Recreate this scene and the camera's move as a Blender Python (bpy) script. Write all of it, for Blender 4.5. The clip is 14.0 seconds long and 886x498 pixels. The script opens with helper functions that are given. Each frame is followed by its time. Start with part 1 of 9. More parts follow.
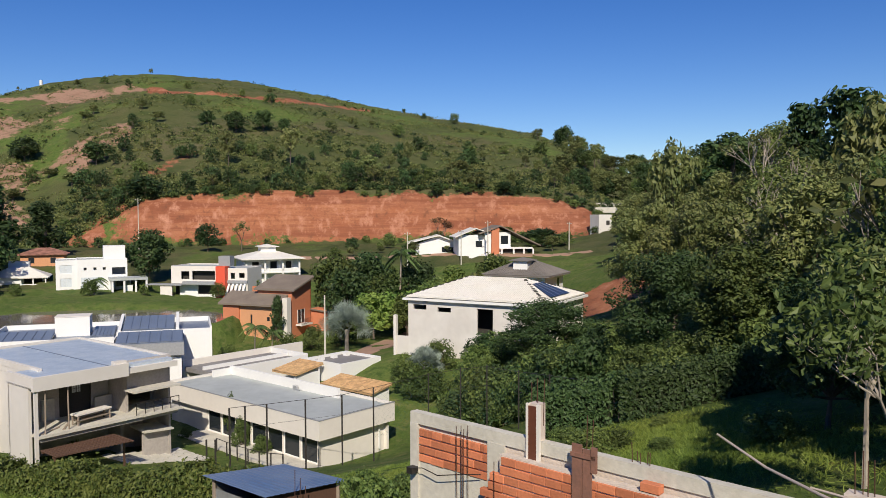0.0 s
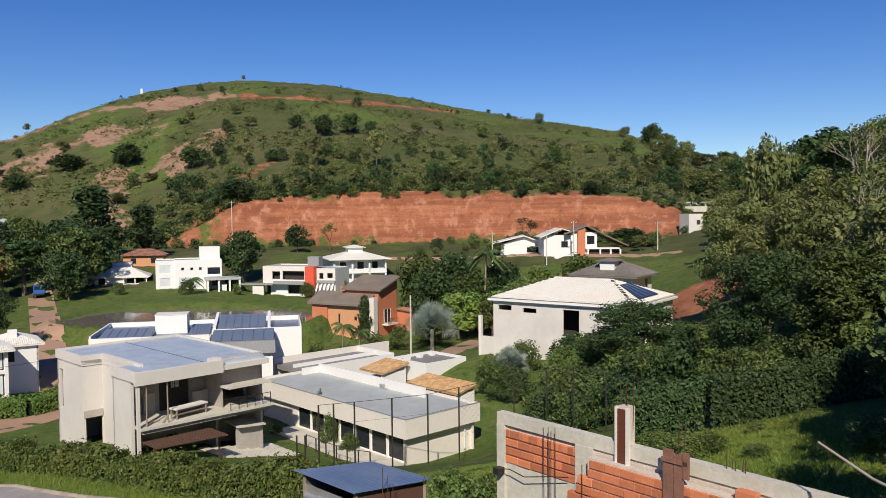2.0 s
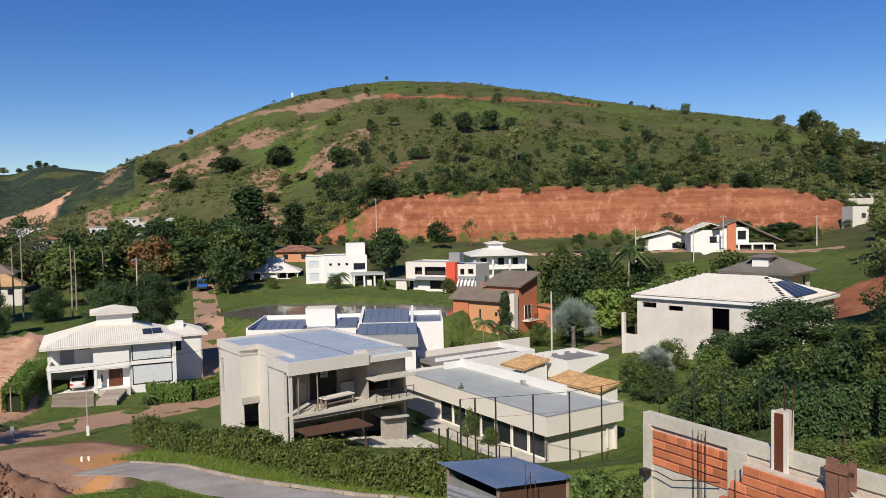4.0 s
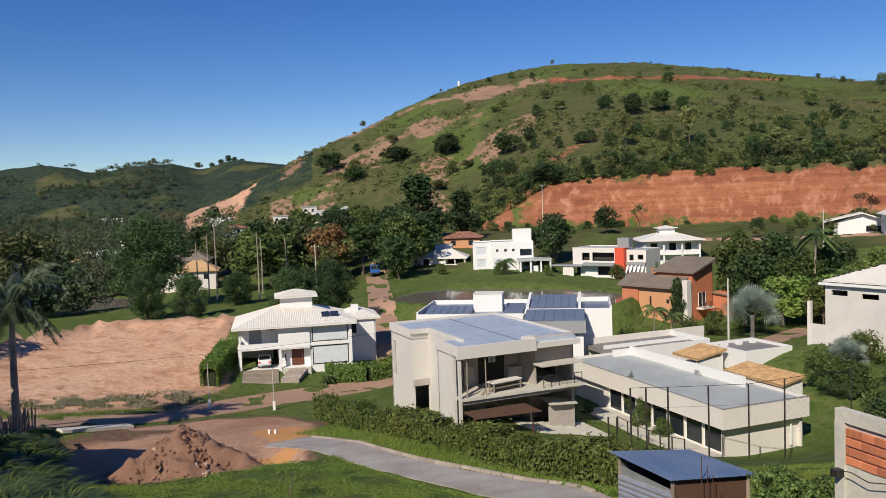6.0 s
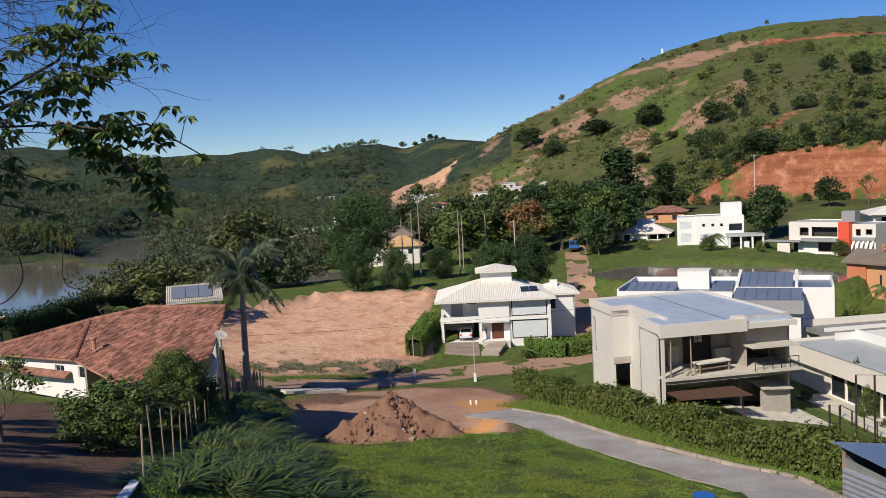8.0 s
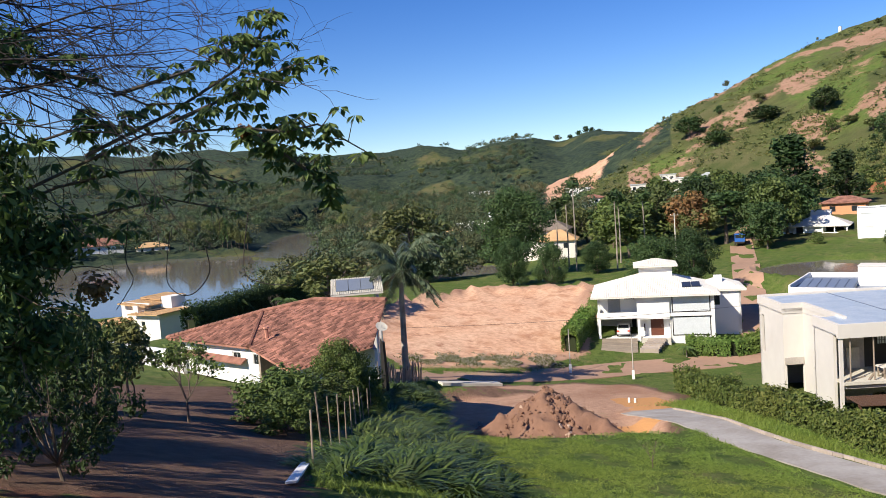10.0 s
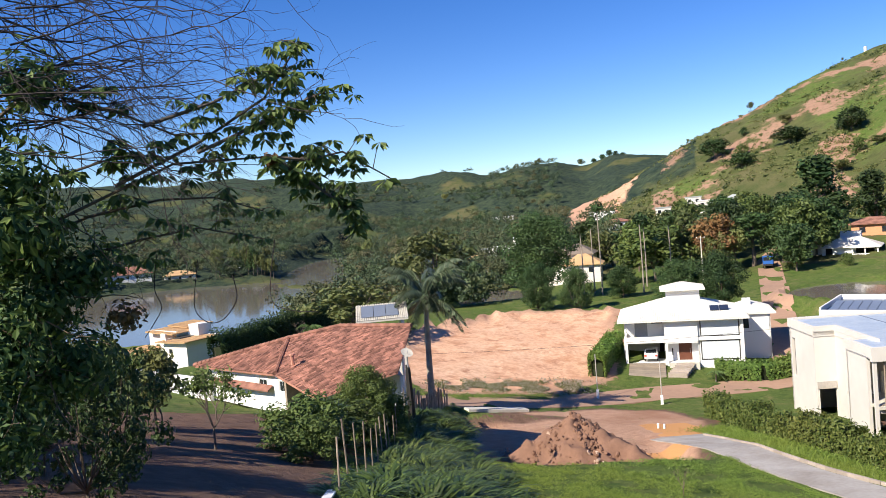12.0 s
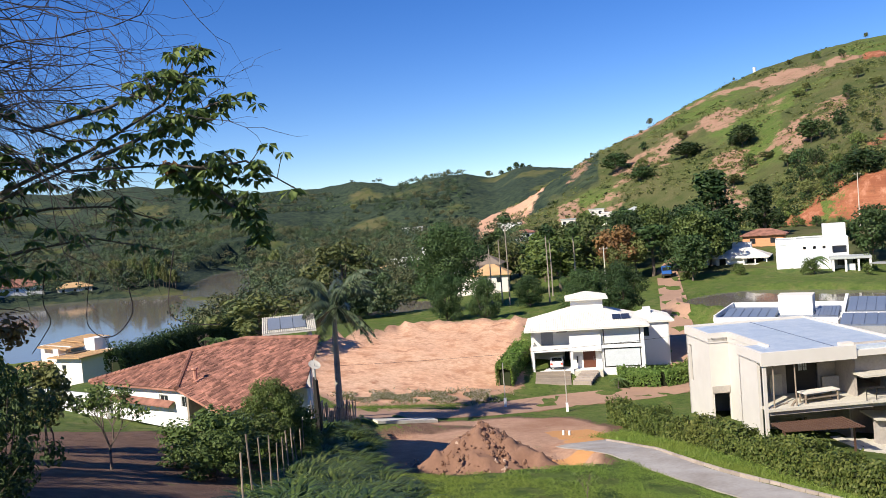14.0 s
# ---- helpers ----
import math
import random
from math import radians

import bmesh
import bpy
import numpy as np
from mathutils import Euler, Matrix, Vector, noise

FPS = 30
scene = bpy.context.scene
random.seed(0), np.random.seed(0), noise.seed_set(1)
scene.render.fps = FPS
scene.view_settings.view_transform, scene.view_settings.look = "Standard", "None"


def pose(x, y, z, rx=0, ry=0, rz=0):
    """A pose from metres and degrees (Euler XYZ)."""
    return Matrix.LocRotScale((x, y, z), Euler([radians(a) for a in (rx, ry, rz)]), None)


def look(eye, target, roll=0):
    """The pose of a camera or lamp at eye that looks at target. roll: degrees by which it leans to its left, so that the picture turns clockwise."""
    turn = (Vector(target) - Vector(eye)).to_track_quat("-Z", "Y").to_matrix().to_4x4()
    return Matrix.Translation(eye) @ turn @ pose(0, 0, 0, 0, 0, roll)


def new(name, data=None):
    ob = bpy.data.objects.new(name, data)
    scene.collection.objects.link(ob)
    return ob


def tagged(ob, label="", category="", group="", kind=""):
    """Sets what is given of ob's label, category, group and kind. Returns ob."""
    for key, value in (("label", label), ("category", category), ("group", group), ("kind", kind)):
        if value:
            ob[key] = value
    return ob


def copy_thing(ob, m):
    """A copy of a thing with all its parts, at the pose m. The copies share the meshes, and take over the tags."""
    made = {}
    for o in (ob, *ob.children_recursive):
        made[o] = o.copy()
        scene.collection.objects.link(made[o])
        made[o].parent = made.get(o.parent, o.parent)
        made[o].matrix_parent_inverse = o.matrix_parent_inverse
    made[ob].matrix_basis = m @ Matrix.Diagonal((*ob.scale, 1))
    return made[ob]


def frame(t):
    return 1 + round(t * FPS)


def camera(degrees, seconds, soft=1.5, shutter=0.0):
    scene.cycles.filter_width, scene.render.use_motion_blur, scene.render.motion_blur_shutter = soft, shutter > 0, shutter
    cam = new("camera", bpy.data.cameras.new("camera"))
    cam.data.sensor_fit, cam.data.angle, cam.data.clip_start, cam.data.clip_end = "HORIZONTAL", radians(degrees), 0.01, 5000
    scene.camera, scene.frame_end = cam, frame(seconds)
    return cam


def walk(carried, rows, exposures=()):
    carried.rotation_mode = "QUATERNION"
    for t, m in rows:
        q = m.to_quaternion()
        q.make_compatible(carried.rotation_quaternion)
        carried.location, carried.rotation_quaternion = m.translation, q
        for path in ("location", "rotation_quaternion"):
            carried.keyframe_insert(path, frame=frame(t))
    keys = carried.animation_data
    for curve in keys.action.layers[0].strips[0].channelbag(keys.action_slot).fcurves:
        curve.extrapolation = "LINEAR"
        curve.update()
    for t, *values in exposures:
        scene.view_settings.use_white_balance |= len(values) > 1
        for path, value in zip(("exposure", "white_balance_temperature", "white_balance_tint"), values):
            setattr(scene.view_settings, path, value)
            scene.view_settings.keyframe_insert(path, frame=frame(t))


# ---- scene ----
cam = camera(58.09, 14.0, soft=0.75)
CAM_ROWS = [
    (0.0, pose(-0.000, 0.350, 24, 87.319, 0.180, -0.008)),
    (0.5, pose(-0.004, 0.350, 24, 87.320, 0.252, 0.650)),
    (1.0, pose(-0.011, 0.350, 24, 87.340, 0.296, 1.792)),
    (1.5, pose(-0.023, 0.349, 24, 87.353, 0.426, 3.755)),
    (2.0, pose(-0.037, 0.348, 24, 87.388, 0.541, 6.057)),
    (2.5, pose(-0.050, 0.346, 24, 87.408, 0.676, 8.174)),
    (3.0, pose(-0.068, 0.343, 24, 87.444, 0.855, 11.241)),
    (3.2, pose(-0.074, 0.342, 24, 87.413, 0.910, 12.170)),
    (5.3, pose(-0.142, 0.320, 24, 86.839, 1.714, 23.895)),
    (5.5, pose(-0.150, 0.316, 24, 86.758, 1.853, 25.196)),
    (6.0, pose(-0.165, 0.309, 24, 86.557, 2.045, 27.924)),
    (6.5, pose(-0.184, 0.298, 24, 86.393, 2.254, 31.513)),
    (7.0, pose(-0.204, 0.285, 24, 86.218, 2.564, 35.412)),
    (7.5, pose(-0.219, 0.273, 24, 85.903, 2.760, 38.511)),
    (8.0, pose(-0.236, 0.259, 24, 85.422, 3.052, 42.073)),
    (8.5, pose(-0.250, 0.245, 24, 85.142, 3.314, 45.254)),
    (9.0, pose(-0.262, 0.232, 24, 85.267, 3.539, 48.101)),
    (9.2, pose(-0.267, 0.226, 24, 85.364, 3.663, 49.436)),
    (11.3, pose(-0.289, 0.198, 24, 86.486, 4.648, 55.296)),
    (11.5, pose(-0.288, 0.198, 24, 86.855, 4.830, 55.247)),
    (12.0, pose(-0.287, 0.201, 24, 87.662, 4.712, 54.838)),
    (12.5, pose(-0.280, 0.210, 24, 88.171, 4.688, 53.035)),
    (13.0, pose(-0.274, 0.218, 24, 88.144, 4.624, 51.347)),
    (13.5, pose(-0.267, 0.226, 24, 88.016, 4.509, 49.686)),
    (14.0, pose(-0.262, 0.232, 24, 87.905, 4.468, 48.317)),
]
walk(cam, CAM_ROWS, [(0.0, 0.24), (3.0, 0.22), (5.5, 0.18), (7.5, 0.18), (8.2, 0.25), (9.0, 0.5), (11.5, 0.93), (13.2, 0.96), (14.0, 0.82)])

# ---- sun and sky ----
SUN_AZ, SUN_EL = radians(178), radians(38)      # clockwise from +y
world = bpy.data.worlds.new("world")
scene.world = world
world.use_nodes = True
wn = world.node_tree.nodes
sky = wn.new("ShaderNodeTexSky")
sky.sky_type = "NISHITA"
sky.sun_disc = False
sky.sun_elevation, sky.sun_rotation = SUN_EL, SUN_AZ
sky.air_density, sky.dust_density, sky.ozone_density = 0.85, 0.0, 3.4
tint = wn.new("ShaderNodeHueSaturation")
tint.inputs["Hue"].default_value = 0.5165
tint.inputs["Saturation"].default_value = 1.32
world.node_tree.links.new(sky.outputs[0], tint.inputs["Color"])
world.node_tree.links.new(tint.outputs[0], wn["Background"].inputs[0])
wn["Background"].inputs[1].default_value = 0.083
sun_to = Vector((math.sin(SUN_AZ) * math.cos(SUN_EL), math.cos(SUN_AZ) * math.cos(SUN_EL), math.sin(SUN_EL)))
sun = new("sun", bpy.data.lights.new("sun", "SUN"))
sun.data.energy, sun.data.angle, sun.data.color = 4.3, radians(0.5), (1.0, 0.9, 0.75)
sun.matrix_world = look(sun_to * 300, (0, 0, 0))


# ---- builders ----
def part(name, bm, material, parent=None, label=""):
    first = None
    for piece in (loose_pieces(bm) if parent and name not in ONE_MESH else [bm]):
        me = bpy.data.meshes.new(name)
        piece.to_mesh(me)
        piece.free()
        me.materials.append(material)
        ob = new(name, me)
        if parent:
            ob.parent = parent
        if label:
            tagged(ob, label)
        first = first or ob
    return first


ONE_MESH = {"curtain", "stems", "branches", "inner_growth", "limb_frame", "twig_spray", "bough", "frond", "fan_leaf", "wire_mesh", "roof_tiling", "roof", "tower_roof", "side_roof", "trunk"}


def loose_pieces(bm):
    """The separate solids of a mesh, each as a mesh of its own."""
    if len(bm.verts) > 1200:
        return [bm]
    bmesh.ops.remove_doubles(bm, verts=bm.verts[:], dist=1e-4)
    bm.verts.index_update()
    seen, groups = set(), []
    for v in bm.verts:
        if v.index in seen:
            continue
        stack, group = [v], []
        seen.add(v.index)
        while stack:
            a = stack.pop()
            group.append(a)
            for e in a.link_edges:
                b = e.other_vert(a)
                if b.index not in seen:
                    seen.add(b.index)
                    stack.append(b)
        groups.append(group)
    if not 1 < len(groups) <= 40:
        return [bm]
    res = []
    for group in groups:
        one = bmesh.new()
        at = {v.index: one.verts.new(v.co) for v in group}
        for f in {f for v in group for f in v.link_faces}:
            one.faces.new([at[v.index] for v in f.verts])
        res.append(one)
    bm.free()
    return res


def thing(name, x, y, z, turn, label, category, group="", kind=""):
    ob = new(name)
    ob.empty_display_size = 0.3
    ob.matrix_basis = pose(x, y, z, 0, 0, turn)
    return tagged(ob, label, category, group, kind)


def box(bm, x0, y0, z0, x1, y1, z1):
    v = [bm.verts.new(p) for p in ((x0, y0, z0), (x1, y0, z0), (x1, y1, z0), (x0, y1, z0),
                                   (x0, y0, z1), (x1, y0, z1), (x1, y1, z1), (x0, y1, z1))]
    for f in ((3, 2, 1, 0), (4, 5, 6, 7), (0, 1, 5, 4), (1, 2, 6, 5), (2, 3, 7, 6), (3, 0, 4, 7)):
        bm.faces.new([v[i] for i in f])
    return v


def boxes(*rows):
    bm = bmesh.new()
    for r in rows:
        box(bm, *r)
    return bm


def hull(bm, low, high):
    """A solid between two rings of the same length."""
    a, b = [bm.verts.new(p) for p in low], [bm.verts.new(p) for p in high]
    n = len(a)
    bm.faces.new(a[::-1])
    bm.faces.new(b)
    for i in range(n):
        bm.faces.new((a[i], a[(i + 1) % n], b[(i + 1) % n], b[i]))


def slab(bm, pts, thick):
    """A sheet over the corners pts, thick metres deep downwards."""
    hull(bm, [(p[0], p[1], p[2] - thick) for p in pts], pts)


def prism(bm, pts, z0, z1):
    hull(bm, [(p[0], p[1], z0) for p in pts], [(p[0], p[1], z1) for p in pts])


def tube(bm, a, b, r0, r1=None, n=8):
    a, b = Vector(a), Vector(b)
    r1 = r0 if r1 is None else r1
    q = (b - a).to_track_quat("Z", "Y")
    ring = [Vector((math.cos(6.2832 * i / n), math.sin(6.2832 * i / n), 0)) for i in range(n)]
    hull(bm, [a + q @ (v * r0) for v in ring], [b + q @ (v * r1) for v in ring])


def bent(bm, pts, r0, r1, n=6):
    """A tapering tube along pts."""
    pts = [Vector(p) for p in pts]
    rings = []
    for i, p in enumerate(pts):
        d = pts[min(i + 1, len(pts) - 1)] - pts[max(i - 1, 0)]
        q = d.to_track_quat("Z", "Y")
        r = r0 + (r1 - r0) * i / (len(pts) - 1)
        rings.append([bm.verts.new(p + q @ Vector((r * math.cos(6.2832 * k / n), r * math.sin(6.2832 * k / n), 0))) for k in range(n)])
    for a, b in zip(rings, rings[1:]):
        for k in range(n):
            bm.faces.new((a[k], a[(k + 1) % n], b[(k + 1) % n], b[k]))
    bm.faces.new(rings[0][::-1])
    bm.faces.new(rings[-1])


def wall(bm, a, b, z0, z1, thick, holes=()):
    """A wall from a to b on plan, thick metres deep to its left, with holes (u0, u1, w0, w1) along and up."""
    a, b = Vector((*a, 0)), Vector((*b, 0))
    d = (b - a).normalized()
    n = Vector((-d.y, d.x, 0)) * thick
    L = (b - a).length
    us = sorted({0, L, *[h[0] for h in holes], *[h[1] for h in holes]})
    for u0, u1 in zip(us, us[1:]):
        um = (u0 + u1) / 2
        cuts = sorted([(h[2], h[3]) for h in holes if h[0] < um < h[1]])
        w = z0
        spans = []
        for c0, c1 in cuts:
            if c0 > w:
                spans.append((w, c0))
            w = max(w, c1)
        if w < z1:
            spans.append((w, z1))
        for w0, w1 in spans:
            p, q = a + d * u0, a + d * u1
            prism(bm, [p, q, q + n, p + n], w0, w1)


def window(parent, a, b, hole, frame_mat, glass_mat, inset=0.1, bars=1, t=0.06, name="window"):
    """A framed window in a wall's hole (u0, u1, w0, w1) on the line a to b."""
    a, b = Vector((*a, 0)), Vector((*b, 0))
    d = (b - a).normalized()
    n = Vector((-d.y, d.x, 0))
    u0, u1, w0, w1 = hole
    o = a + n * inset

    def bar(bm, ua, ub, wa, wb, dep=0.06):
        p, q = o + d * ua, o + d * ub
        prism(bm, [p, q, q + n * dep, p + n * dep], wa, wb)
    bm = bmesh.new()
    bar(bm, u0, u0 + t, w0, w1)
    bar(bm, u1 - t, u1, w0, w1)
    bar(bm, u0 + t, u1 - t, w0, w0 + t)
    bar(bm, u0 + t, u1 - t, w1 - t, w1)
    win = part(name, bm, frame_mat, parent)
    k = bars + 1
    for i in range(k):
        ua, ub = u0 + t + (u1 - u0 - 2 * t) * i / k, u0 + t + (u1 - u0 - 2 * t) * (i + 1) / k
        bm = bmesh.new()
        bar(bm, ua, ub, w0 + t, w1 - t, 0.02)
        part("pane", bm, glass_mat, win)
        if i:
            bm = bmesh.new()
            bar(bm, ua - t / 2, ua + t / 2, w0 + t, w1 - t, 0.055)
            part("mullion", bm, frame_mat, win)
    return win


# ---- materials ----
def material(name, base, rough=0.7, metal=0.0, stain=None, amount=0.35, big=0.25, fine=6.0, bump=0.15, bump_scale=20.0, spec=0.4, vary=0.0, islands=False, grain=0.35):
    """A surface with a slow stain and a fine grain, in metres; vary: brightness from object to object."""
    m = bpy.data.materials.new(name)
    m.use_nodes = True
    nt = m.node_tree
    nd, ln = nt.nodes, nt.links
    bsdf = nd["Principled BSDF"]
    geo = nd.new("ShaderNodeNewGeometry")
    stain = stain or tuple(c * 0.72 for c in base)

    def noise_node(scale, detail=5):
        n = nd.new("ShaderNodeTexNoise")
        n.inputs["Scale"].default_value, n.inputs["Detail"].default_value = scale, detail
        ln.new(geo.outputs["Position"], n.inputs["Vector"])
        return n

    def ramp(src, lo, hi):
        r = nd.new("ShaderNodeMapRange")
        r.inputs[1].default_value, r.inputs[2].default_value = lo, hi
        ln.new(src, r.inputs[0])
        return r.outputs[0]

    def mixed(fac, a, b, mode="MIX"):
        x = nd.new("ShaderNodeMix")
        x.data_type, x.blend_type = "RGBA", mode
        for sock, v in ((x.inputs[0], fac), (x.inputs[6], a), (x.inputs[7], b)):
            if isinstance(v, (int, float)):
                sock.default_value = v
            elif isinstance(v, tuple):
                sock.default_value = (*v[:3], 1)
            else:
                ln.new(v, sock)
        return x.outputs[2]
    big_n, fine_n = noise_node(big, 6), noise_node(fine, 4)
    k = nd.new("ShaderNodeMath")
    k.operation = "MULTIPLY"
    ln.new(ramp(big_n.outputs["Fac"], 0.35, 0.7), k.inputs[0])
    k.inputs[1].default_value = amount * 2
    col = mixed(k.outputs[0], tuple(base), tuple(stain))
    col = mixed(grain, col, mixed(ramp(fine_n.outputs["Fac"], 0.3, 0.7), tuple(c * 0.75 for c in base), tuple(min(1, c * 1.18) for c in base)))
    if vary:
        if islands:
            src = geo.outputs["Random Per Island"]
        else:
            src = nd.new("ShaderNodeObjectInfo").outputs["Random"]
        r = nd.new("ShaderNodeMapRange")
        r.inputs[3].default_value, r.inputs[4].default_value = 1 - vary, 1 + vary
        ln.new(src, r.inputs[0])
        c = nd.new("ShaderNodeCombineColor")
        for i in range(3):
            ln.new(r.outputs[0], c.inputs[i])
        col = mixed(1.0, col, c.outputs[0], "MULTIPLY")
    ln.new(col, bsdf.inputs["Base Color"])
    bsdf.inputs["Roughness"].default_value, bsdf.inputs["Metallic"].default_value = rough, metal
    bsdf.inputs["Specular IOR Level"].default_value = spec
    if bump:
        bn = noise_node(bump_scale, 4)
        b = nd.new("ShaderNodeBump")
        b.inputs["Strength"].default_value, b.inputs["Distance"].default_value = bump, 0.05
        ln.new(bn.outputs["Fac"], b.inputs["Height"])
        ln.new(b.outputs[0], bsdf.inputs["Normal"])
    return m


def leaf_material(name, base, tip, through_light=0.25, rough=0.55, vary=0.35):
    """Leaves: each one a little different, some light passing through."""
    m = bpy.data.materials.new(name)
    m.use_nodes = True
    nd, ln = m.node_tree.nodes, m.node_tree.links
    bsdf, out = nd["Principled BSDF"], nd["Material Output"]
    geo, info = nd.new("ShaderNodeNewGeometry"), nd.new("ShaderNodeObjectInfo")
    mx = nd.new("ShaderNodeMix")
    mx.data_type = "RGBA"
    mx.inputs[6].default_value, mx.inputs[7].default_value = (*base, 1), (*tip, 1)
    ln.new(geo.outputs["Random Per Island"], mx.inputs[0])
    r = nd.new("ShaderNodeMapRange")
    r.inputs[3].default_value, r.inputs[4].default_value = 1 - vary, 1 + vary
    ln.new(info.outputs["Random"], r.inputs[0])
    hs = nd.new("ShaderNodeHueSaturation")
    ln.new(r.outputs[0], hs.inputs["Value"])
    n = nd.new("ShaderNodeTexNoise")
    n.inputs["Scale"].default_value = 0.08
    ln.new(geo.outputs["Position"], n.inputs["Vector"])
    r2 = nd.new("ShaderNodeMapRange")
    r2.inputs[3].default_value, r2.inputs[4].default_value = 0.44, 0.54
    ln.new(n.outputs["Fac"], r2.inputs[0])
    ln.new(r2.outputs[0], hs.inputs["Hue"])
    ln.new(mx.outputs[2], hs.inputs["Color"])
    ln.new(hs.outputs[0], bsdf.inputs["Base Color"])
    bsdf.inputs["Roughness"].default_value = rough
    bsdf.inputs["Specular IOR Level"].default_value = 0.3
    tr = nd.new("ShaderNodeBsdfTranslucent")
    ln.new(hs.outputs[0], tr.inputs["Color"])
    ms = nd.new("ShaderNodeMixShader")
    ms.inputs[0].default_value = through_light
    ln.new(bsdf.outputs[0], ms.inputs[1])
    ln.new(tr.outputs[0], ms.inputs[2])
    ln.new(ms.outputs[0], out.inputs["Surface"])
    return m


def glossy(name, color, rough):
    m = bpy.data.materials.new(name)
    m.use_nodes = True
    b = m.node_tree.nodes["Principled BSDF"]
    b.inputs["Base Color"].default_value = (*color, 1)
    b.inputs["Roughness"].default_value = rough
    return m


WHITE = material("white_painted_plaster", (0.78, 0.78, 0.76), 0.75, stain=(0.66, 0.64, 0.59), amount=0.14, fine=9, bump=0.06, grain=0.15)
CREAM = material("cream_painted_plaster", (0.72, 0.68, 0.62), 0.8, stain=(0.60, 0.55, 0.49), amount=0.1, fine=2, bump=0.02, grain=0.12)
RENDER = material("raw_cement_render", (0.66, 0.63, 0.58), 0.9, stain=(0.52, 0.48, 0.44), amount=0.2, big=0.3, fine=1.2, bump=0.05, grain=0.15)
CONCRETE = material("bare_concrete", (0.47, 0.43, 0.39), 0.9, stain=(0.30, 0.27, 0.245), amount=0.5, big=0.5, fine=5, bump=0.2)
PALE_CONCRETE = material("pale_wall_concrete", (0.60, 0.57, 0.49), 0.9, stain=(0.42, 0.39, 0.33), amount=0.4, big=0.8, fine=7, bump=0.2)
# grey plaster; also used where shade is painted as a grey surface
SHADE_GREY = material("grey_plaster_and_painted_shade", (0.30, 0.31, 0.32), 0.8, amount=0.3, bump=0.06)
TERRA = material("terracotta_painted_plaster", (0.55, 0.20, 0.10), 0.8, stain=(0.45, 0.16, 0.09), amount=0.2, bump=0.06)
ORANGE = material("orange_painted_plaster", (0.62, 0.31, 0.16), 0.8, stain=(0.52, 0.25, 0.13), amount=0.2, bump=0.06)
RED = material("red_painted_plaster", (0.72, 0.10, 0.05), 0.6, amount=0.2, bump=0.05)
ROOF_WHITE = material("white_roof_tile", (0.74, 0.72, 0.66), 0.7, stain=(0.62, 0.52, 0.38), amount=0.22, big=0.2, fine=5, bump=0.2, bump_scale=6)
ROOF_SHEET = material("silver_membrane_roof", (0.40, 0.48, 0.57), 0.4, metal=0.1, stain=(0.60, 0.65, 0.70), amount=0.5, big=0.9, fine=5, bump=0.3, bump_scale=1.6)
ROOF_GREY = material("pale_grey_roof_sheet", (0.44, 0.47, 0.455), 0.6, stain=(0.33, 0.35, 0.34), amount=0.4, big=0.3, fine=1.2, bump=0.1)
ROOF_BROWN = material("brown_shingle_roof", (0.22, 0.18, 0.14), 0.85, stain=(0.14, 0.11, 0.09), amount=0.5, big=0.5, fine=6, bump=0.3, bump_scale=8)
ROOF_DARK = material("weathered_grey_roof_tile", (0.20, 0.18, 0.165), 0.85, stain=(0.12, 0.11, 0.10), amount=0.5, big=0.3, fine=5, bump=0.3, bump_scale=8)
ROOF_BLUE = material("blue_grey_painted_sheet", (0.13, 0.20, 0.33), 0.32, metal=0.2, stain=(0.28, 0.33, 0.40), amount=0.35, big=0.8, fine=4, bump=0.1)
TILE = material("old_terracotta_roof_tile", (0.40, 0.195, 0.14), 0.9, stain=(0.11, 0.055, 0.045), amount=0.6, big=1.1, fine=3.5, bump=0.2, spec=0.2, vary=0.5, islands=True)
TILE_NEW = material("straw_coloured_roof_tile", (0.58, 0.38, 0.19), 0.85, stain=(0.42, 0.24, 0.12), amount=0.4, big=0.5, fine=4, bump=0.2, vary=0.2, islands=True)
PANEL = material("solar_panel_glass", (0.022, 0.03, 0.06), 0.3, stain=(0.035, 0.05, 0.085), amount=0.3, bump=0.0, spec=0.3)
# pale blue-grey base colour paints in the sky's reflection on the panels
PANEL_PALE = material("solar_panel_painted_sky", (0.16, 0.19, 0.24), 0.3, stain=(0.22, 0.25, 0.30), amount=0.4, bump=0.0, spec=0.6)
SLATE = material("slate_blue_sheet_roof", (0.20, 0.24, 0.31), 0.4, metal=0.3, amount=0.3, big=0.4, fine=2, bump=0.15)
WOOD = material("dark_stained_timber", (0.11, 0.06, 0.04), 0.7, stain=(0.09, 0.045, 0.03), amount=0.4, big=1.5, fine=14, bump=0.15)
OLD_WOOD = material("weathered_board", (0.33, 0.27, 0.21), 0.85, stain=(0.18, 0.14, 0.11), amount=0.5, big=1.5, fine=16, bump=0.2, vary=0.25)
DOOR_WOOD = material("red_brown_door_timber", (0.13, 0.045, 0.025), 0.5, amount=0.3, big=2, fine=12, bump=0.1)
BLACK_METAL = material("dark_painted_steel", (0.045, 0.04, 0.037), 0.5, metal=0.4, amount=0.3, bump=0.05)
RUST = material("rusty_reinforcing_bar", (0.12, 0.06, 0.04), 0.8, metal=0.4, amount=0.4, bump=0.1)
STEEL = material("galvanised_corrugated_sheet", (0.55, 0.56, 0.57), 0.4, metal=0.7, amount=0.4, big=1.2, bump=0.05)
GLASS = glossy("dark_window_glass", (0.02, 0.025, 0.03), 0.06)
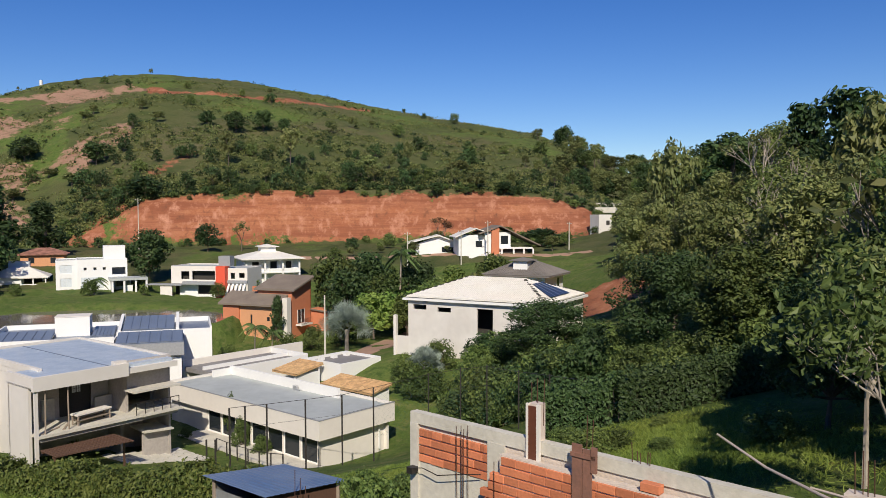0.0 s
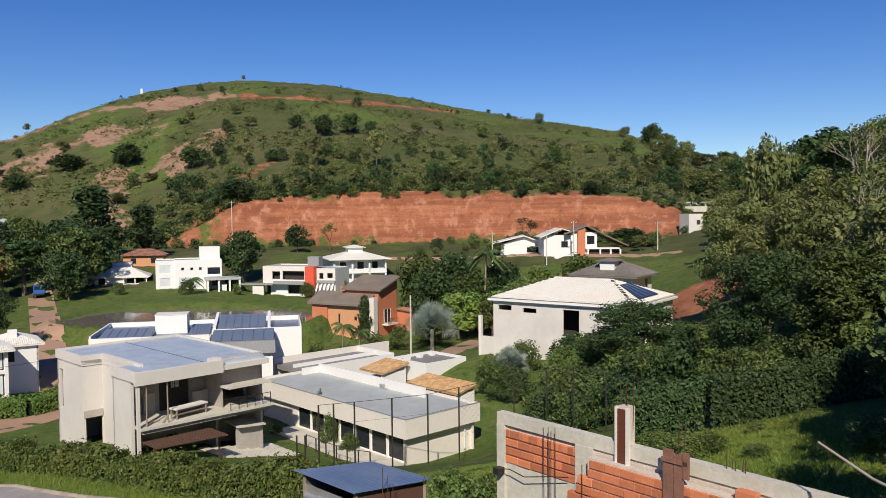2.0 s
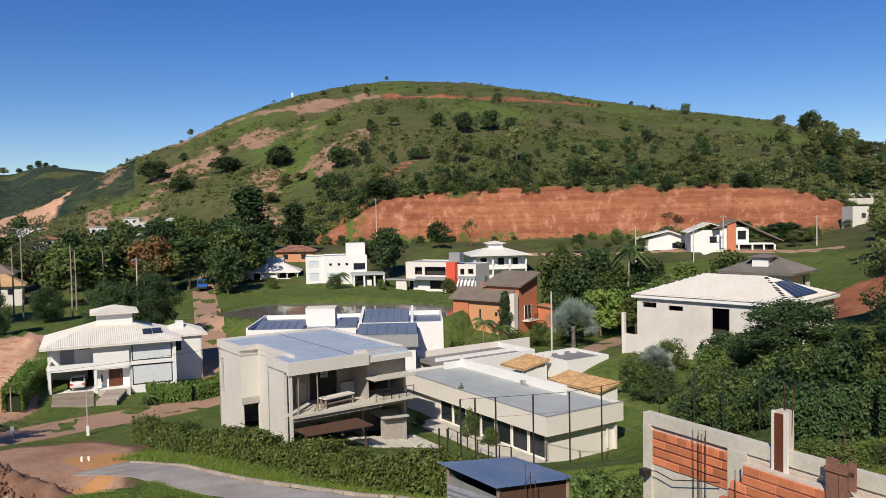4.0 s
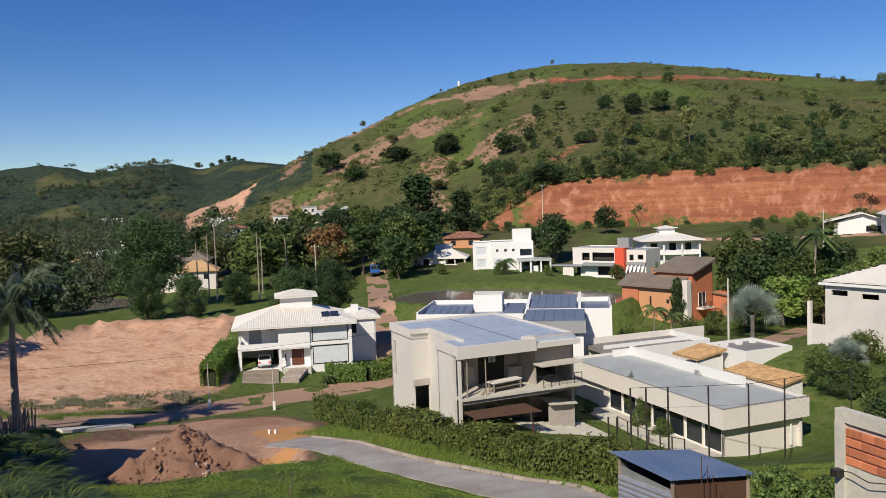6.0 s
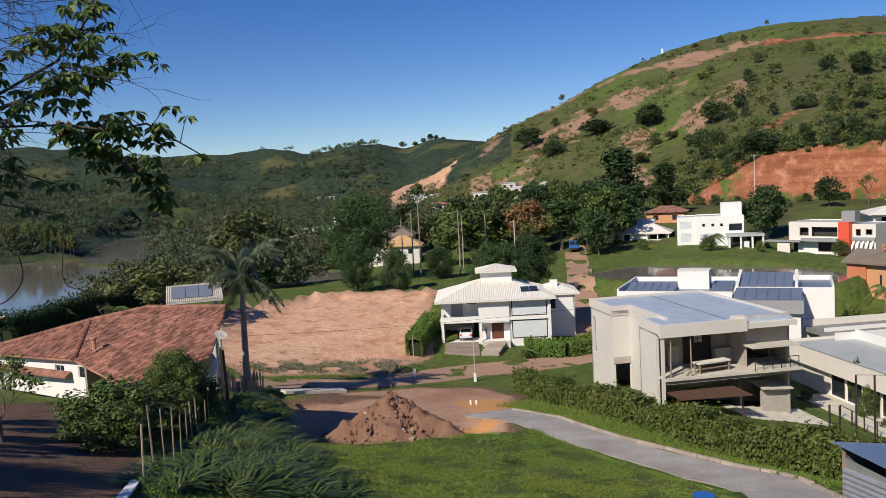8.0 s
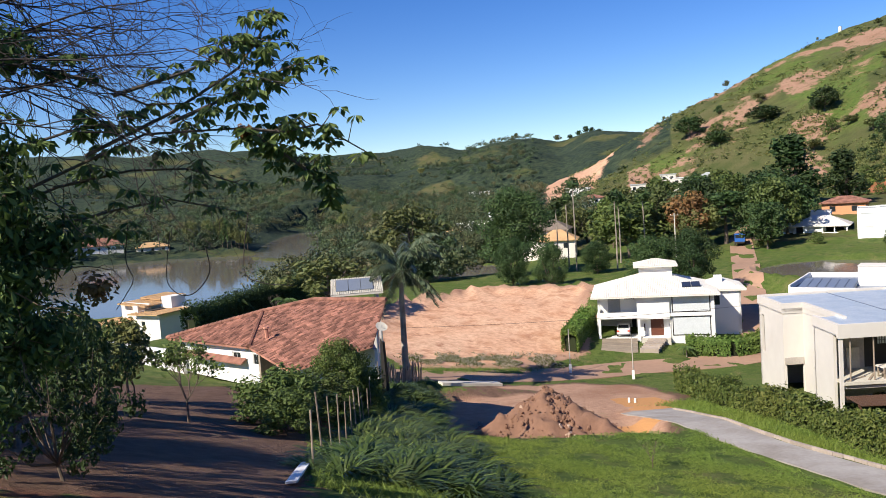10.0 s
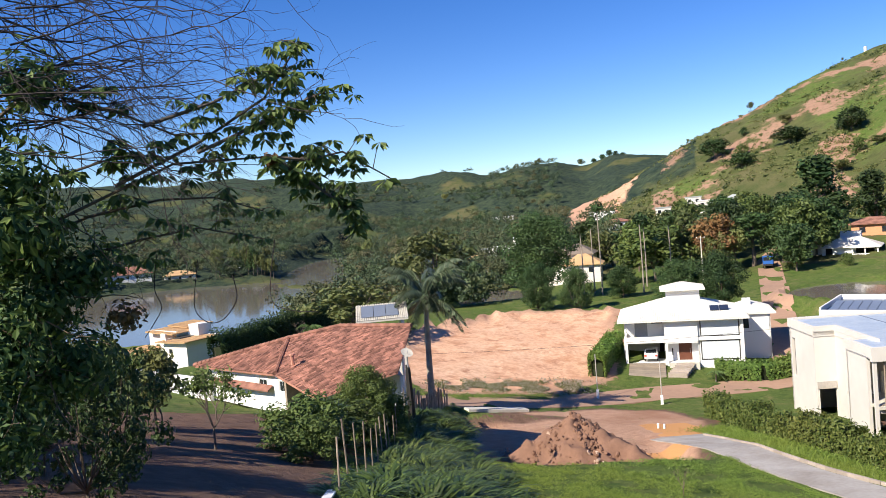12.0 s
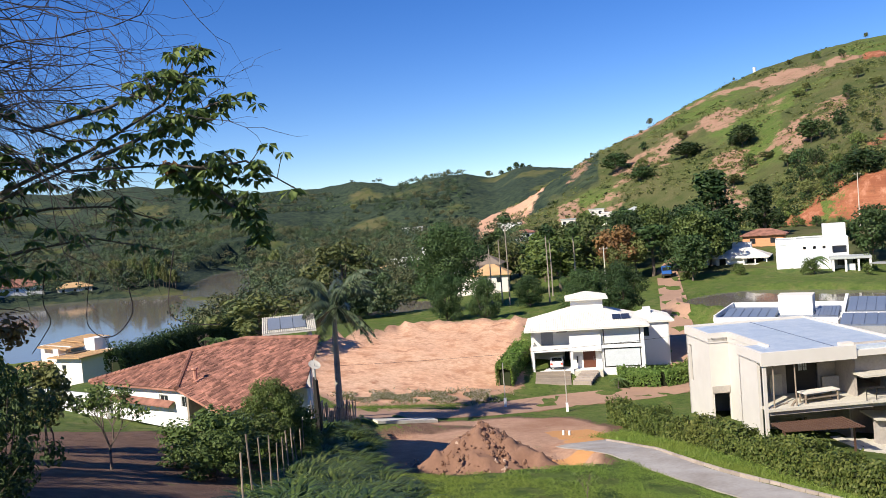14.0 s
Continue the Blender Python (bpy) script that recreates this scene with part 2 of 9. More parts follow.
# near-black: shade of rooms, porches and openings put into the colour
DARK = material("dark_fill_for_unlit_places", (0.05, 0.045, 0.04), 0.9, amount=0.3, bump=0.0)
CURTAIN = material("pale_curtain_cloth", (0.62, 0.66, 0.68), 0.9, stain=(0.5, 0.54, 0.57), amount=0.3, big=1.5, bump=0.0)
BRICK = material("hollow_clay_brick", (0.58, 0.20, 0.095), 0.85, stain=(0.44, 0.14, 0.07), amount=0.4, big=1.2, fine=16, bump=0.2, vary=0.25)
MORTAR = material("pale_mortar", (0.64, 0.55, 0.47), 0.95, amount=0.4, big=1.5, fine=12, bump=0.3)
PAVER = material("weathered_brown_paving", (0.33, 0.275, 0.215), 0.9, stain=(0.23, 0.185, 0.14), amount=0.5, big=0.8, fine=5, bump=0.15, vary=0.2)
ROOF_DULL = material("dull_grey_brown_roof_sheet", (0.25, 0.24, 0.23), 0.7, stain=(0.18, 0.17, 0.16), amount=0.4, big=0.4, fine=3, bump=0.1)
CEMENT_ROAD = material("swept_cement_drive", (0.405, 0.38, 0.35), 0.9, stain=(0.24, 0.205, 0.17), amount=0.5, big=0.45, fine=4.5, bump=0.15)
DIRT_ROAD = material("packed_dirt_road", (0.40, 0.25, 0.17), 0.95, stain=(0.30, 0.19, 0.13), amount=0.5, big=0.2, fine=1.6, bump=0.3, bump_scale=5)
KERB = material("kerb_concrete", (0.44, 0.37, 0.31), 0.9, amount=0.4, big=1, bump=0.15, vary=0.15)
SOIL = material("turned_brown_soil", (0.24, 0.135, 0.09), 0.95, stain=(0.16, 0.085, 0.056), amount=0.5, big=0.6, fine=4, bump=0.6, bump_scale=7)
PALE_RUBBLE = material("pale_masonry_rubble", (0.48, 0.36, 0.28), 0.95, stain=(0.40, 0.27, 0.20), amount=0.5, big=0.8, bump=0.3, vary=0.3, islands=True)
TWIG = material("thin_dark_twig", (0.045, 0.036, 0.035), 0.9, amount=0.3, bump=0.0)
BARK = material("tree_bark", (0.16, 0.125, 0.095), 0.9, stain=(0.09, 0.07, 0.055), amount=0.5, big=1.2, fine=9, bump=0.4)
PALM_BARK = material("pale_palm_bark", (0.38, 0.33, 0.27), 0.9, stain=(0.17, 0.14, 0.12), amount=0.5, big=1.0, fine=6, bump=0.3)
LEAF = leaf_material("broad_leaf", (0.056, 0.096, 0.024), (0.152, 0.210, 0.056))
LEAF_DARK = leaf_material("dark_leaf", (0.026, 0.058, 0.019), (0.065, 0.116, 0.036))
LEAF_OLIVE = leaf_material("olive_leaf", (0.085, 0.118, 0.034), (0.195, 0.215, 0.075))
LEAF_LIGHT = leaf_material("light_leaf", (0.087, 0.167, 0.032), (0.189, 0.290, 0.065))
LEAF_HEDGE = leaf_material("hedge_leaf", (0.070, 0.125, 0.024), (0.250, 0.300, 0.075))
LEAF_RUST = leaf_material("rusty_leaf", (0.145, 0.094, 0.036), (0.290, 0.160, 0.065))
LEAF_PALM = leaf_material("palm_leaf", (0.065, 0.123, 0.036), (0.145, 0.217, 0.072))
LEAF_PALM_GREY = leaf_material("grey_green_palm_leaf", (0.06, 0.095, 0.05), (0.17, 0.20, 0.12), rough=0.4)
LEAF_BLUE = leaf_material("blue_grey_palm_leaf", (0.15, 0.20, 0.16), (0.34, 0.40, 0.35))
GRASS = leaf_material("grass_blade", (0.085, 0.146, 0.024), (0.205, 0.285, 0.056), 0.2)
# far foliage leans to blue: distance haze put into the leaf colours
FAR_DARK = leaf_material("far_dark_foliage", (0.034, 0.060, 0.032), (0.050, 0.080, 0.040), 0.1)
FAR_OLIVE = leaf_material("far_olive_foliage", (0.062, 0.082, 0.036), (0.084, 0.104, 0.046), 0.1)
FAR_BROWN = leaf_material("far_brownish_foliage", (0.074, 0.076, 0.034), (0.098, 0.096, 0.044), 0.1)
FAR_MID = leaf_material("far_green_foliage", (0.050, 0.084, 0.038), (0.070, 0.108, 0.046), 0.1)
DRY = leaf_material("dry_twig", (0.36, 0.31, 0.25), (0.50, 0.44, 0.36), 0.0)

# ---- the lie of the land ----
EYE_Z = 24.0
SPOTS_NEAR = [(0, 0, 22.2), (0, -40, 28), (-40, -30, 21), (45, -20, 28), (-9, 32, 11.4), (-19, 17, 14.1), (6, 12, 17.5), (-1, 19.5, 15.6),
              (-5, 22, 13.9), (-21, 38, 9.0), (-35, 45.5, 7.1), (-28, 34, 10.3), (-35.6, 26.4, 10.6), (-43, 37, 6.9), (-55, 50, 4.3), (-29, 9.5, 16.2),
              (-51, 20, 11.8), (-41, 26, 12.0), (-62, 64, 2.6), (8, 27, 15.6)]
SPOTS_VALLEY = [(-69, 75, 3.2), (-36, 66, 4.0), (-10, 67, 2.4), (-9, 58, 5.3), (-26, 118, 3.6), (-4, 92, 7.0), (-67, 152, 8.6), (-100, 152, 7.4),
                (-57, 89, 2.2), (12, 183, 14), (-61, 228, 14.6), (22, 112, 10), (44, 85, 24), (62, 120, 36), (11, 38, 14.2), (24, 50, 16),
                (-95, 80, 6.0), (-82, 23, 10.2), (-130, 45, 2.5), (-170, 110, 2.0), (-60, -45, 16), (-120, -20, 8), (-58, 142, 8.2), (-76, 146, 8.4), (-46, 146, 7.9), (-84, 134, 7.2), (-50, 158, 7.6), (-82, 156, 8.8), (-40, 171, 7.9), (-95, 32, 7.3), (-105, 42, 7.0), (-117, 58, 6.6), (-5, 74.5, 2.2), (-7, 86, 4.6), (38, 190, 15), (28, 160, 12.5), (46, 226, 18), (-64, 104, 5.0)]
SPOTS = np.array(SPOTS_NEAR + SPOTS_VALLEY, float)


def _phi(r2):
    return r2 * np.log(r2 + 1e-6) * 0.5


def _fit_spots():
    n = len(SPOTS)
    p = SPOTS[:, :2] / 100
    k = _phi(((p[:, None] - p[None]) ** 2).sum(-1)) + np.eye(n) * 4e-4
    q = np.c_[np.ones(n), p]
    m = np.block([[k, q], [q.T, np.zeros((3, 3))]])
    return np.linalg.solve(m, np.r_[SPOTS[:, 2], np.zeros(3)])


SPOT_W = _fit_spots()
HILL_AZ = [-60, -47.2, -45.8, -43.8, -42.3, -41, -40.3, -37, -33.7, -30, -26.6, -22.4, -18.9, -14.5, -10.5, -2.5, 6.3, 9.9, 12.3, 14.6, 18, 24, 30, 45, 80]
HILL_TAN = [-.05, -.03, -.006, .007, .016, .030, .037, .068, .09, .12, .142, .1565, .1613, .157, .1487, .1214, .0955, .0735, .051, .035, .035, .055, .08, .10, .12]
HILL_FAR = [500, 470, 455, 452, 450, 446, 445, 445, 455, 480, 520, 545, 550, 550, 540, 520, 480, 450, 430, 400, 340, 300, 280, 260, 260]
BANK_AZ = [-27, -25, -21, -15, 1, 7, 10, 12]
BANK_TAN = [-0.036, -0.014, 0.013, 0.0245, 0.0245, 0.018, 0.004, -0.02]
RANGE_AZ = [-130, -95, -77, -74, -68.8, -63.3, -57.1, -54.3, -51.5, -49.1, -46.6, -44.6, -42.6, -39.8, -30, 0, 40]
RANGE_TAN = [.05, .06, .063, .057, .063, .046, .0475, .053, .0404, .0505, .0535, .0445, .0555, .05, .03, .02, .02]
RANGE_FAR = [2000, 2200, 2400, 2300, 2100, 1700, 1900, 1700, 1500, 1600, 1500, 1400, 1300, 1200, 1200, 1500, 1500]


def inside(x, y, poly):
    res = np.zeros(np.shape(x), bool)
    n = len(poly)
    for i in range(n):
        (x0, y0), (x1, y1) = poly[i], poly[(i + 1) % n]
        c = ((y0 > y) != (y1 > y)) & (x < (x1 - x0) * (y - y0) / (y1 - y0 + 1e-9) + x0)
        res ^= c
    return res


def ease(a, b, x):
    t = np.clip((x - a) / (b - a), 0, 1)
    return t * t * (3 - 2 * t)


def lumps(x, y, s, seed):
    """Slow waves that never quite repeat, about -1 to 1."""
    o = 0
    for i in range(4):
        a = seed * 1.7 + i * 2.4
        o = o + np.sin((x * math.cos(a) + y * math.sin(a)) / s * (1 + 0.37 * i) * 6.283 + seed * 3.1 * i) * (0.5 / (1 + 0.4 * i))
    return o


def in_ellipse(x, y, cx, cy, a, b, turn):
    c, s = math.cos(radians(turn)), math.sin(radians(turn))
    u, v = (x - cx) * c + (y - cy) * s, -(x - cx) * s + (y - cy) * c
    return (np.abs(u / a) ** 2.6 + np.abs(v / b) ** 2.6) ** (1 / 2.6)


DRIVE = [(-40, 48.4, 5.8), (-35.8, 45.6, 6.9), (-30.8, 42.1, 8.2), (-23.9, 38.2, 9.1), (-19.4, 36.1, 9.7), (-15.6, 34.3, 10.25), (-11.7, 32.2, 11.0), (-8.5, 27, 12.4), (-6, 20, 14.4)]
SPOIL_BANK = [(-84, 47), (-97, 60.5), (-104, 74), (-103, 87), (-92, 98.5), (-83, 90)]
YARD_BANK = [(-34.5, 24.4, 10.9), (-38, 26.6, 10.9), (-41.3, 28.8, 10.9), (-45.5, 31.4, 10.5), (-49.5, 34.4, 9.5), (-54, 38.2, 7.6)]
PIT = [(-33.3, 23.6), (-41.6, 28.7), (-49.8, 34.3), (-60.5, 42.6), (-53, 57), (-38, 49.5), (-34, 44.5), (-26.7, 34.5)]
POND = (-54.5, 124.5, 19.5, 12.5, 4)
LAKE = (-287, 76, 96, 60, -15)
FAR_LAKE = (-410, 212, 122, 25, 149)
PUDDLE = (-150, 119, 17, 8, 141.6)


def ground_z(x, y):
    x, y = np.asarray(x, float), np.asarray(y, float)
    r, az = np.hypot(x, y), np.degrees(np.arctan2(x, y))
    px, py = np.clip(x, -230, 90) / 100, np.clip(y, -60, 235) / 100
    z = SPOT_W[-3] + SPOT_W[-2] * px + SPOT_W[-1] * py
    for (sx, sy, _), w in zip(SPOTS, SPOT_W):
        z = z + w * _phi((px - sx / 100) ** 2 + (py - sy / 100) ** 2)
    # the open valley to the west and the big hill to the north
    base = np.interp(az, [-100, -75, -55, -45, -38, -28, 8, 16, 30, 60], [10, 1.5, 1.0, 4, 9, 14, 15, 22, 40, 50])
    k = ease(170, 235, r)
    z = z * (1 - k) + base * k
    tan, far = np.interp(az, HILL_AZ, HILL_TAN), np.interp(az, HILL_AZ, HILL_FAR)
    base = base + np.clip(r - 350, 0, 400) * 0.03 * ease(-50, -58, az)
    foot = np.interp(az, [-46, -36, -28, -20, 12, 20], [330, 300, 258, 243, 238, 225])
    u = np.clip((r - foot - 12) / (far - foot - 12), 0, 1)
    bank = EYE_Z + np.interp(az, BANK_AZ, BANK_TAN) * (foot + 12)
    bank = base + np.maximum(bank - base, 0) * ease(-50, -42, az)
    crest = EYE_Z + tan * far
    up = bank + (crest - bank) * (1 - (1 - u) ** 1.22) + lumps(x, y, 60, 3) * 1.2 * u * (1 - u) * 4
    step = np.clip((r - foot) / 12, 0, 1)
    hill = base + (bank - base) * step ** 0.8
    hill = np.where(r > foot + 12, up, hill)
    over = np.clip((r - far) / 400, 0, None)
    hill = np.where(r > far, crest - (crest - 0) * np.clip(over, 0, 1) ** 1.2, hill)
    # hills on the horizon
    rt, rf = np.interp(az, RANGE_AZ, RANGE_TAN), np.interp(az, RANGE_AZ, RANGE_FAR)
    top = EYE_Z + rt * rf
    v = ease(0.28, 1.0, r / rf)
    far_z = base + (top - base) * v + lumps(x, y, 330, 7) * 13 * ease(0.3, 0.5, r / rf) * (1 - ease(0.7, 0.98, r / rf))
    far_z = np.where(r > rf, top - (r - rf) * 0.12, far_z)
    big = np.where(r > 240, np.maximum(hill, far_z), np.maximum(z, np.where(r > foot, hill, -99)))
    z = np.where(r > 235, big, z)
    for (cx, cy, a, b, turn), level in ((POND, 7.2), (LAKE, 0.0), (FAR_LAKE, 0.0), (PUDDLE, 3.4)):
        e = in_ellipse(x, y, cx, cy, a, b, turn)
        z = np.where(e < 1.6, np.minimum(z, level + 0.5 + (9 if cx < -400 else 40) * np.clip(e - 1.12, 0, 1)), z)
        if level > 3:
            z = np.where(e < 1.5, np.maximum(z, level + 0.5 - np.where(x > -46, 60, 16) * np.clip(e - 1.13, 0, 1)), z)
        z = np.where(e < 1.12, level + 0.5 - 1.6 * (1 - ease(0.92, 1.1, e)), z)
    # bank along the yard, cut steeply on the side of the dug-out plot
    near, crest_z = np.full(np.shape(x), 1e9), np.zeros(np.shape(x))
    for (x0, y0, z0), (x1, y1, z1) in zip(YARD_BANK, YARD_BANK[1:]):
        dx, dy = x1 - x0, y1 - y0
        t = np.clip(((x - x0) * dx + (y - y0) * dy) / (dx * dx + dy * dy), 0, 1)
        d = np.hypot(x - x0 - t * dx, y - y0 - t * dy)
        crest_z = np.where(d < near, z0 + (z1 - z0) * t, crest_z)
        near = np.minimum(near, d)
    z = np.where(near < 5, np.maximum(z, crest_z - 0.75 * np.maximum(near - 0.5, 0)), z)
    d = edge_distance(x, y, PIT)
    floor = 7.3 - (np.clip(r, 44, 80) - 48) * 0.12
    k = ease(0, 0.7, d)
    z = z * (1 - k) + np.minimum(z, floor) * k
    # the drive lies level across
    near, level = np.full(np.shape(x), 1e9), np.zeros(np.shape(x))
    for (x0, y0, z0), (x1, y1, z1) in zip(DRIVE, DRIVE[1:]):
        dx, dy = x1 - x0, y1 - y0
        t = np.clip(((x - x0) * dx + (y - y0) * dy) / (dx * dx + dy * dy), 0, 1)
        d = np.hypot(x - x0 - t * dx, y - y0 - t * dy)
        level = np.where(d < near, z0 + (z1 - z0) * t, level)
        near = np.minimum(near, d)
    k = ease(2.9, 1.6, near)
    z = z * (1 - k) + level * k
    # spoil pushed up along the far edge of the bare plot
    near = np.full(np.shape(x), 1e9)
    for (x0, y0), (x1, y1) in zip(SPOIL_BANK, SPOIL_BANK[1:]):
        dx, dy = x1 - x0, y1 - y0
        t = np.clip(((x - x0) * dx + (y - y0) * dy) / (dx * dx + dy * dy), 0, 1)
        near = np.minimum(near, np.hypot(x - x0 - t * dx, y - y0 - t * dy))
    return z + (0.9 + 0.55 * lumps(x, y, 7, 18) + 0.45 * lumps(x, y, 2.6, 19)) * np.exp(-(near / 2.3) ** 2)


def edge_distance(x, y, poly):
    """Metres to the outline of poly, positive inside it."""
    best = np.full(np.shape(x), 1e9)
    n = len(poly)
    for i in range(n):
        (x0, y0), (x1, y1) = poly[i], poly[(i + 1) % n]
        dx, dy = x1 - x0, y1 - y0
        t = np.clip(((x - x0) * dx + (y - y0) * dy) / (dx * dx + dy * dy), 0, 1)
        best = np.minimum(best, np.hypot(x - x0 - t * dx, y - y0 - t * dy))
    return np.where(inside(x, y, poly), best, -best)


def gz(x, y):
    return float(ground_z(x, y))


BARE_LOT = [(-68, 46), (-66, 69), (-76, 82), (-92, 99), (-106, 84), (-101, 64), (-91, 54), (-80, 45)]
SAND = [(-41, 54), (-46, 57), (-49, 53), (-43, 49)], [(-32.6, 42.4), (-35.5, 39.9), (-39.6, 42.3), (-37, 45.2)], [(-36, 49.2), (-39, 53), (-44, 51.5), (-41.5, 47.2)]
SPOIL = [(-60, 46), (-60, 53.5), (-57.5, 59.5), (-53, 63), (-44.5, 58.5), (-38.5, 51.5), (-46, 50), (-55, 52)]
YARD = [(-12, 5.5), (-13, -2), (-36, -6), (-56, 8), (-46, 17.5), (-38, 19), (-27, 14), (-17, 8.6)]


def make_ground():
    az = np.radians(np.r_[np.arange(-180, -92, 4.0), np.arange(-92, 42, 0.4), np.arange(42, 180, 4.0)])
    rad = np.r_[0.02, 1.0, 2.0, 3.5, 5.0 * 1.0165 ** np.arange(0, 420)]
    rad = rad[rad < 4600]
    A, Rr = np.meshgrid(az, rad)
    X, Y = np.sin(A) * Rr, np.cos(A) * Rr
    Z = ground_z(X, Y)
    rough = np.interp(Rr, [0, 60, 240, 800, 4000], [0.05, 0.06, 0.5, 2.0, 4.0])
    Z = Z + rough * 0.5 * (lumps(X, Y, 9, 1) + lumps(X, Y, 4, 2))
    n_r, n_a = X.shape
    verts = np.c_[X.ravel(), Y.ravel(), Z.ravel()]
    i = np.arange((n_r - 1) * n_a)
    j = np.where((i + 1) % n_a == 0, i + 1 - n_a, i + 1)
    faces = np.c_[i, j, j + n_a, i + n_a]
    me = bpy.data.meshes.new("ground")
    me.from_pydata(verts.tolist(), [], faces[:, ::-1].tolist())
    me.polygons.foreach_set("use_smooth", [True] * len(me.polygons))
    # which cover grows or lies where: r bare earth, g wild scrub, b pale dry earth
    x, y = verts[:, 0], verts[:, 1]
    r, a = np.hypot(x, y), np.degrees(np.arctan2(x, y))
    wob = lumps(x, y, 14, 5) * 1.2
    earth = np.zeros(len(x))
    for poly, k, soft in ((PIT, 0.95, 2.0), (BARE_LOT, 1.0, 2.0), (SPOIL, 0.95, 2.0), (YARD, 0.95, 2.5)):
        earth = np.maximum(earth, k * np.clip(0.5 + (edge_distance(x, y, poly) + wob * (1.3 if k == 1.0 else 0.3)) / soft, 0, 1))
    foot = np.interp(a, [-46, -36, -28, -20, 12, 20], [330, 300, 258, 243, 238, 225])
    top = foot + 13 + 2.5 * lumps(x, y, 31, 8) + np.clip(-21 - a, 0, 9) * -1.5
    band = np.minimum(r - foot + 0.5 * wob, top - r) / 2.5
    earth = np.maximum(earth, np.clip(0.5 + np.minimum(band, np.minimum(a + 26.5, 11.3 - a) * 2), 0, 1))
    line = np.interp(a, [-30, -26, -22, -18.7, -14.6, -10.7, -7.1, -4.9], [455, 462, 452, 434, 440, 437, 452, 464])
    scar = np.interp(a, [-30, -24, -20, -8, -4.9], [5, 7, 7, 8, 6]) - np.abs(r - line) + wob * 1.6
    earth = np.maximum(earth, 0.95 * np.clip(0.5 + scar / 4, 0, 1) * ((a > -31) & (a < -4.9)))
    track = 2.2 - np.abs(a + 20.2 - (r - 278) * 0.105) * 4.8 + wob * 0.5
    earth = np.maximum(earth, 0.75 * np.clip(0.5 + track / 2, 0, 1) * ((r > 262) & (r < 306)))
    cut = 5 - np.abs(in_ellipse(x, y, 24, 118, 6.5, 13, -15)) * 5
    earth = np.maximum(earth, np.clip(cut + wob * 0.3, 0, 1))
    slip = lumps(x, y, 75, 9) + lumps(x, y, 23, 4) * 0.6
    earth = np.where((r > foot) & (r < 480) & (a > -40) & (a < -21) & (slip > 0.2), np.clip((slip - 0.1) * 1.7, 0, 0.72), earth)
    gully = np.minimum(np.minimum(a + 46.0, np.interp(r, [372, 400, 445], [-42.2, -41.9, -40.7]) - a) * 4, np.minimum(r - 366, 470 - r) / 8) + wob * 0.4
    earth = np.maximum(earth, 0.95 * np.clip(gully, 0, 1))
    hill = (r > foot + 10) & (a > -45) & (a < 16)
    scrub = np.where(hill, 0.56 + 0.38 * lumps(x, y, 90, 6), 0.0)
    scrub = np.where(hill & (r < foot + 120) & (a > -25), 0.75, scrub)
    scrub = np.where((r > 215) & (a < -40), 0.95, scrub)
    scrub = np.where((r > 176) & (r < foot + 1) & (a > -40) & (a < 14), 0.62 + 0.25 * lumps(x, y, 30, 17), scrub)
    seam = 3.0 - np.abs(r - np.interp(a, [-24, -19.5, -10.7, -1.5], [384, 360, 345, 356])) + wob
    scrub = np.where(hill & (seam > 0) & (a > -24), 1.0, scrub)
    lawn = np.zeros(len(x))
    earth = np.maximum(earth, np.maximum.reduce([np.clip(0.6 + edge_distance(x, y, p) + wob * 0.2, 0, 1) for p in SAND]))
    for poly, k in ((BARE_LOT, 1.0), (PIT, 0.55), (SPOIL, 0.58), (YARD, 0.32), (SAND[0], 0.8), (SAND[1], 0.78), (SAND[2], 0.8)):
        rim = 8 if k == 1.0 else 3 if k < 0.7 else 1
        lawn = np.maximum(lawn, k * np.clip(0.5 + (edge_distance(x, y, poly) + wob * (k == 1.0)) / rim, 0, 1))
    lawn = np.where(hill & ~((scar > -8) & (a > -20)) & ((r > 400) | ((a < -21) & (r > foot + 14))), np.maximum(lawn, 0.45), lawn)
    scrub = np.where(gully > -0.5, 0.0, scrub)
    lawn = np.maximum(lawn, np.clip(gully, 0, 1) * np.interp(a, [-45, -42.6, -41.6], [0.7, 0.8, 1.0]))
    scrub = np.maximum(scrub, np.maximum.reduce([np.clip(0.6 + edge_distance(x, y, p), 0, 1) for p in SAND]))
    # alpha: plantations and woods on the far ranges
    planted = np.clip((r - 300) / 150, 0, 1) * (a < -37) * np.clip(1.0 + 0.85 * lumps(x, y, 170, 31), 0, 1)
    col = me.color_attributes.new("cover", "FLOAT_COLOR", "POINT")
    col.data.foreach_set("color", np.c_[earth, np.clip(scrub, 0, 1), lawn, planted].ravel().astype(np.float32))
    me.materials.append(ground_material())
    return tagged(new("ground", me), "grassy hillside and valley floor with red earth cuttings", "ground", kind="structure")


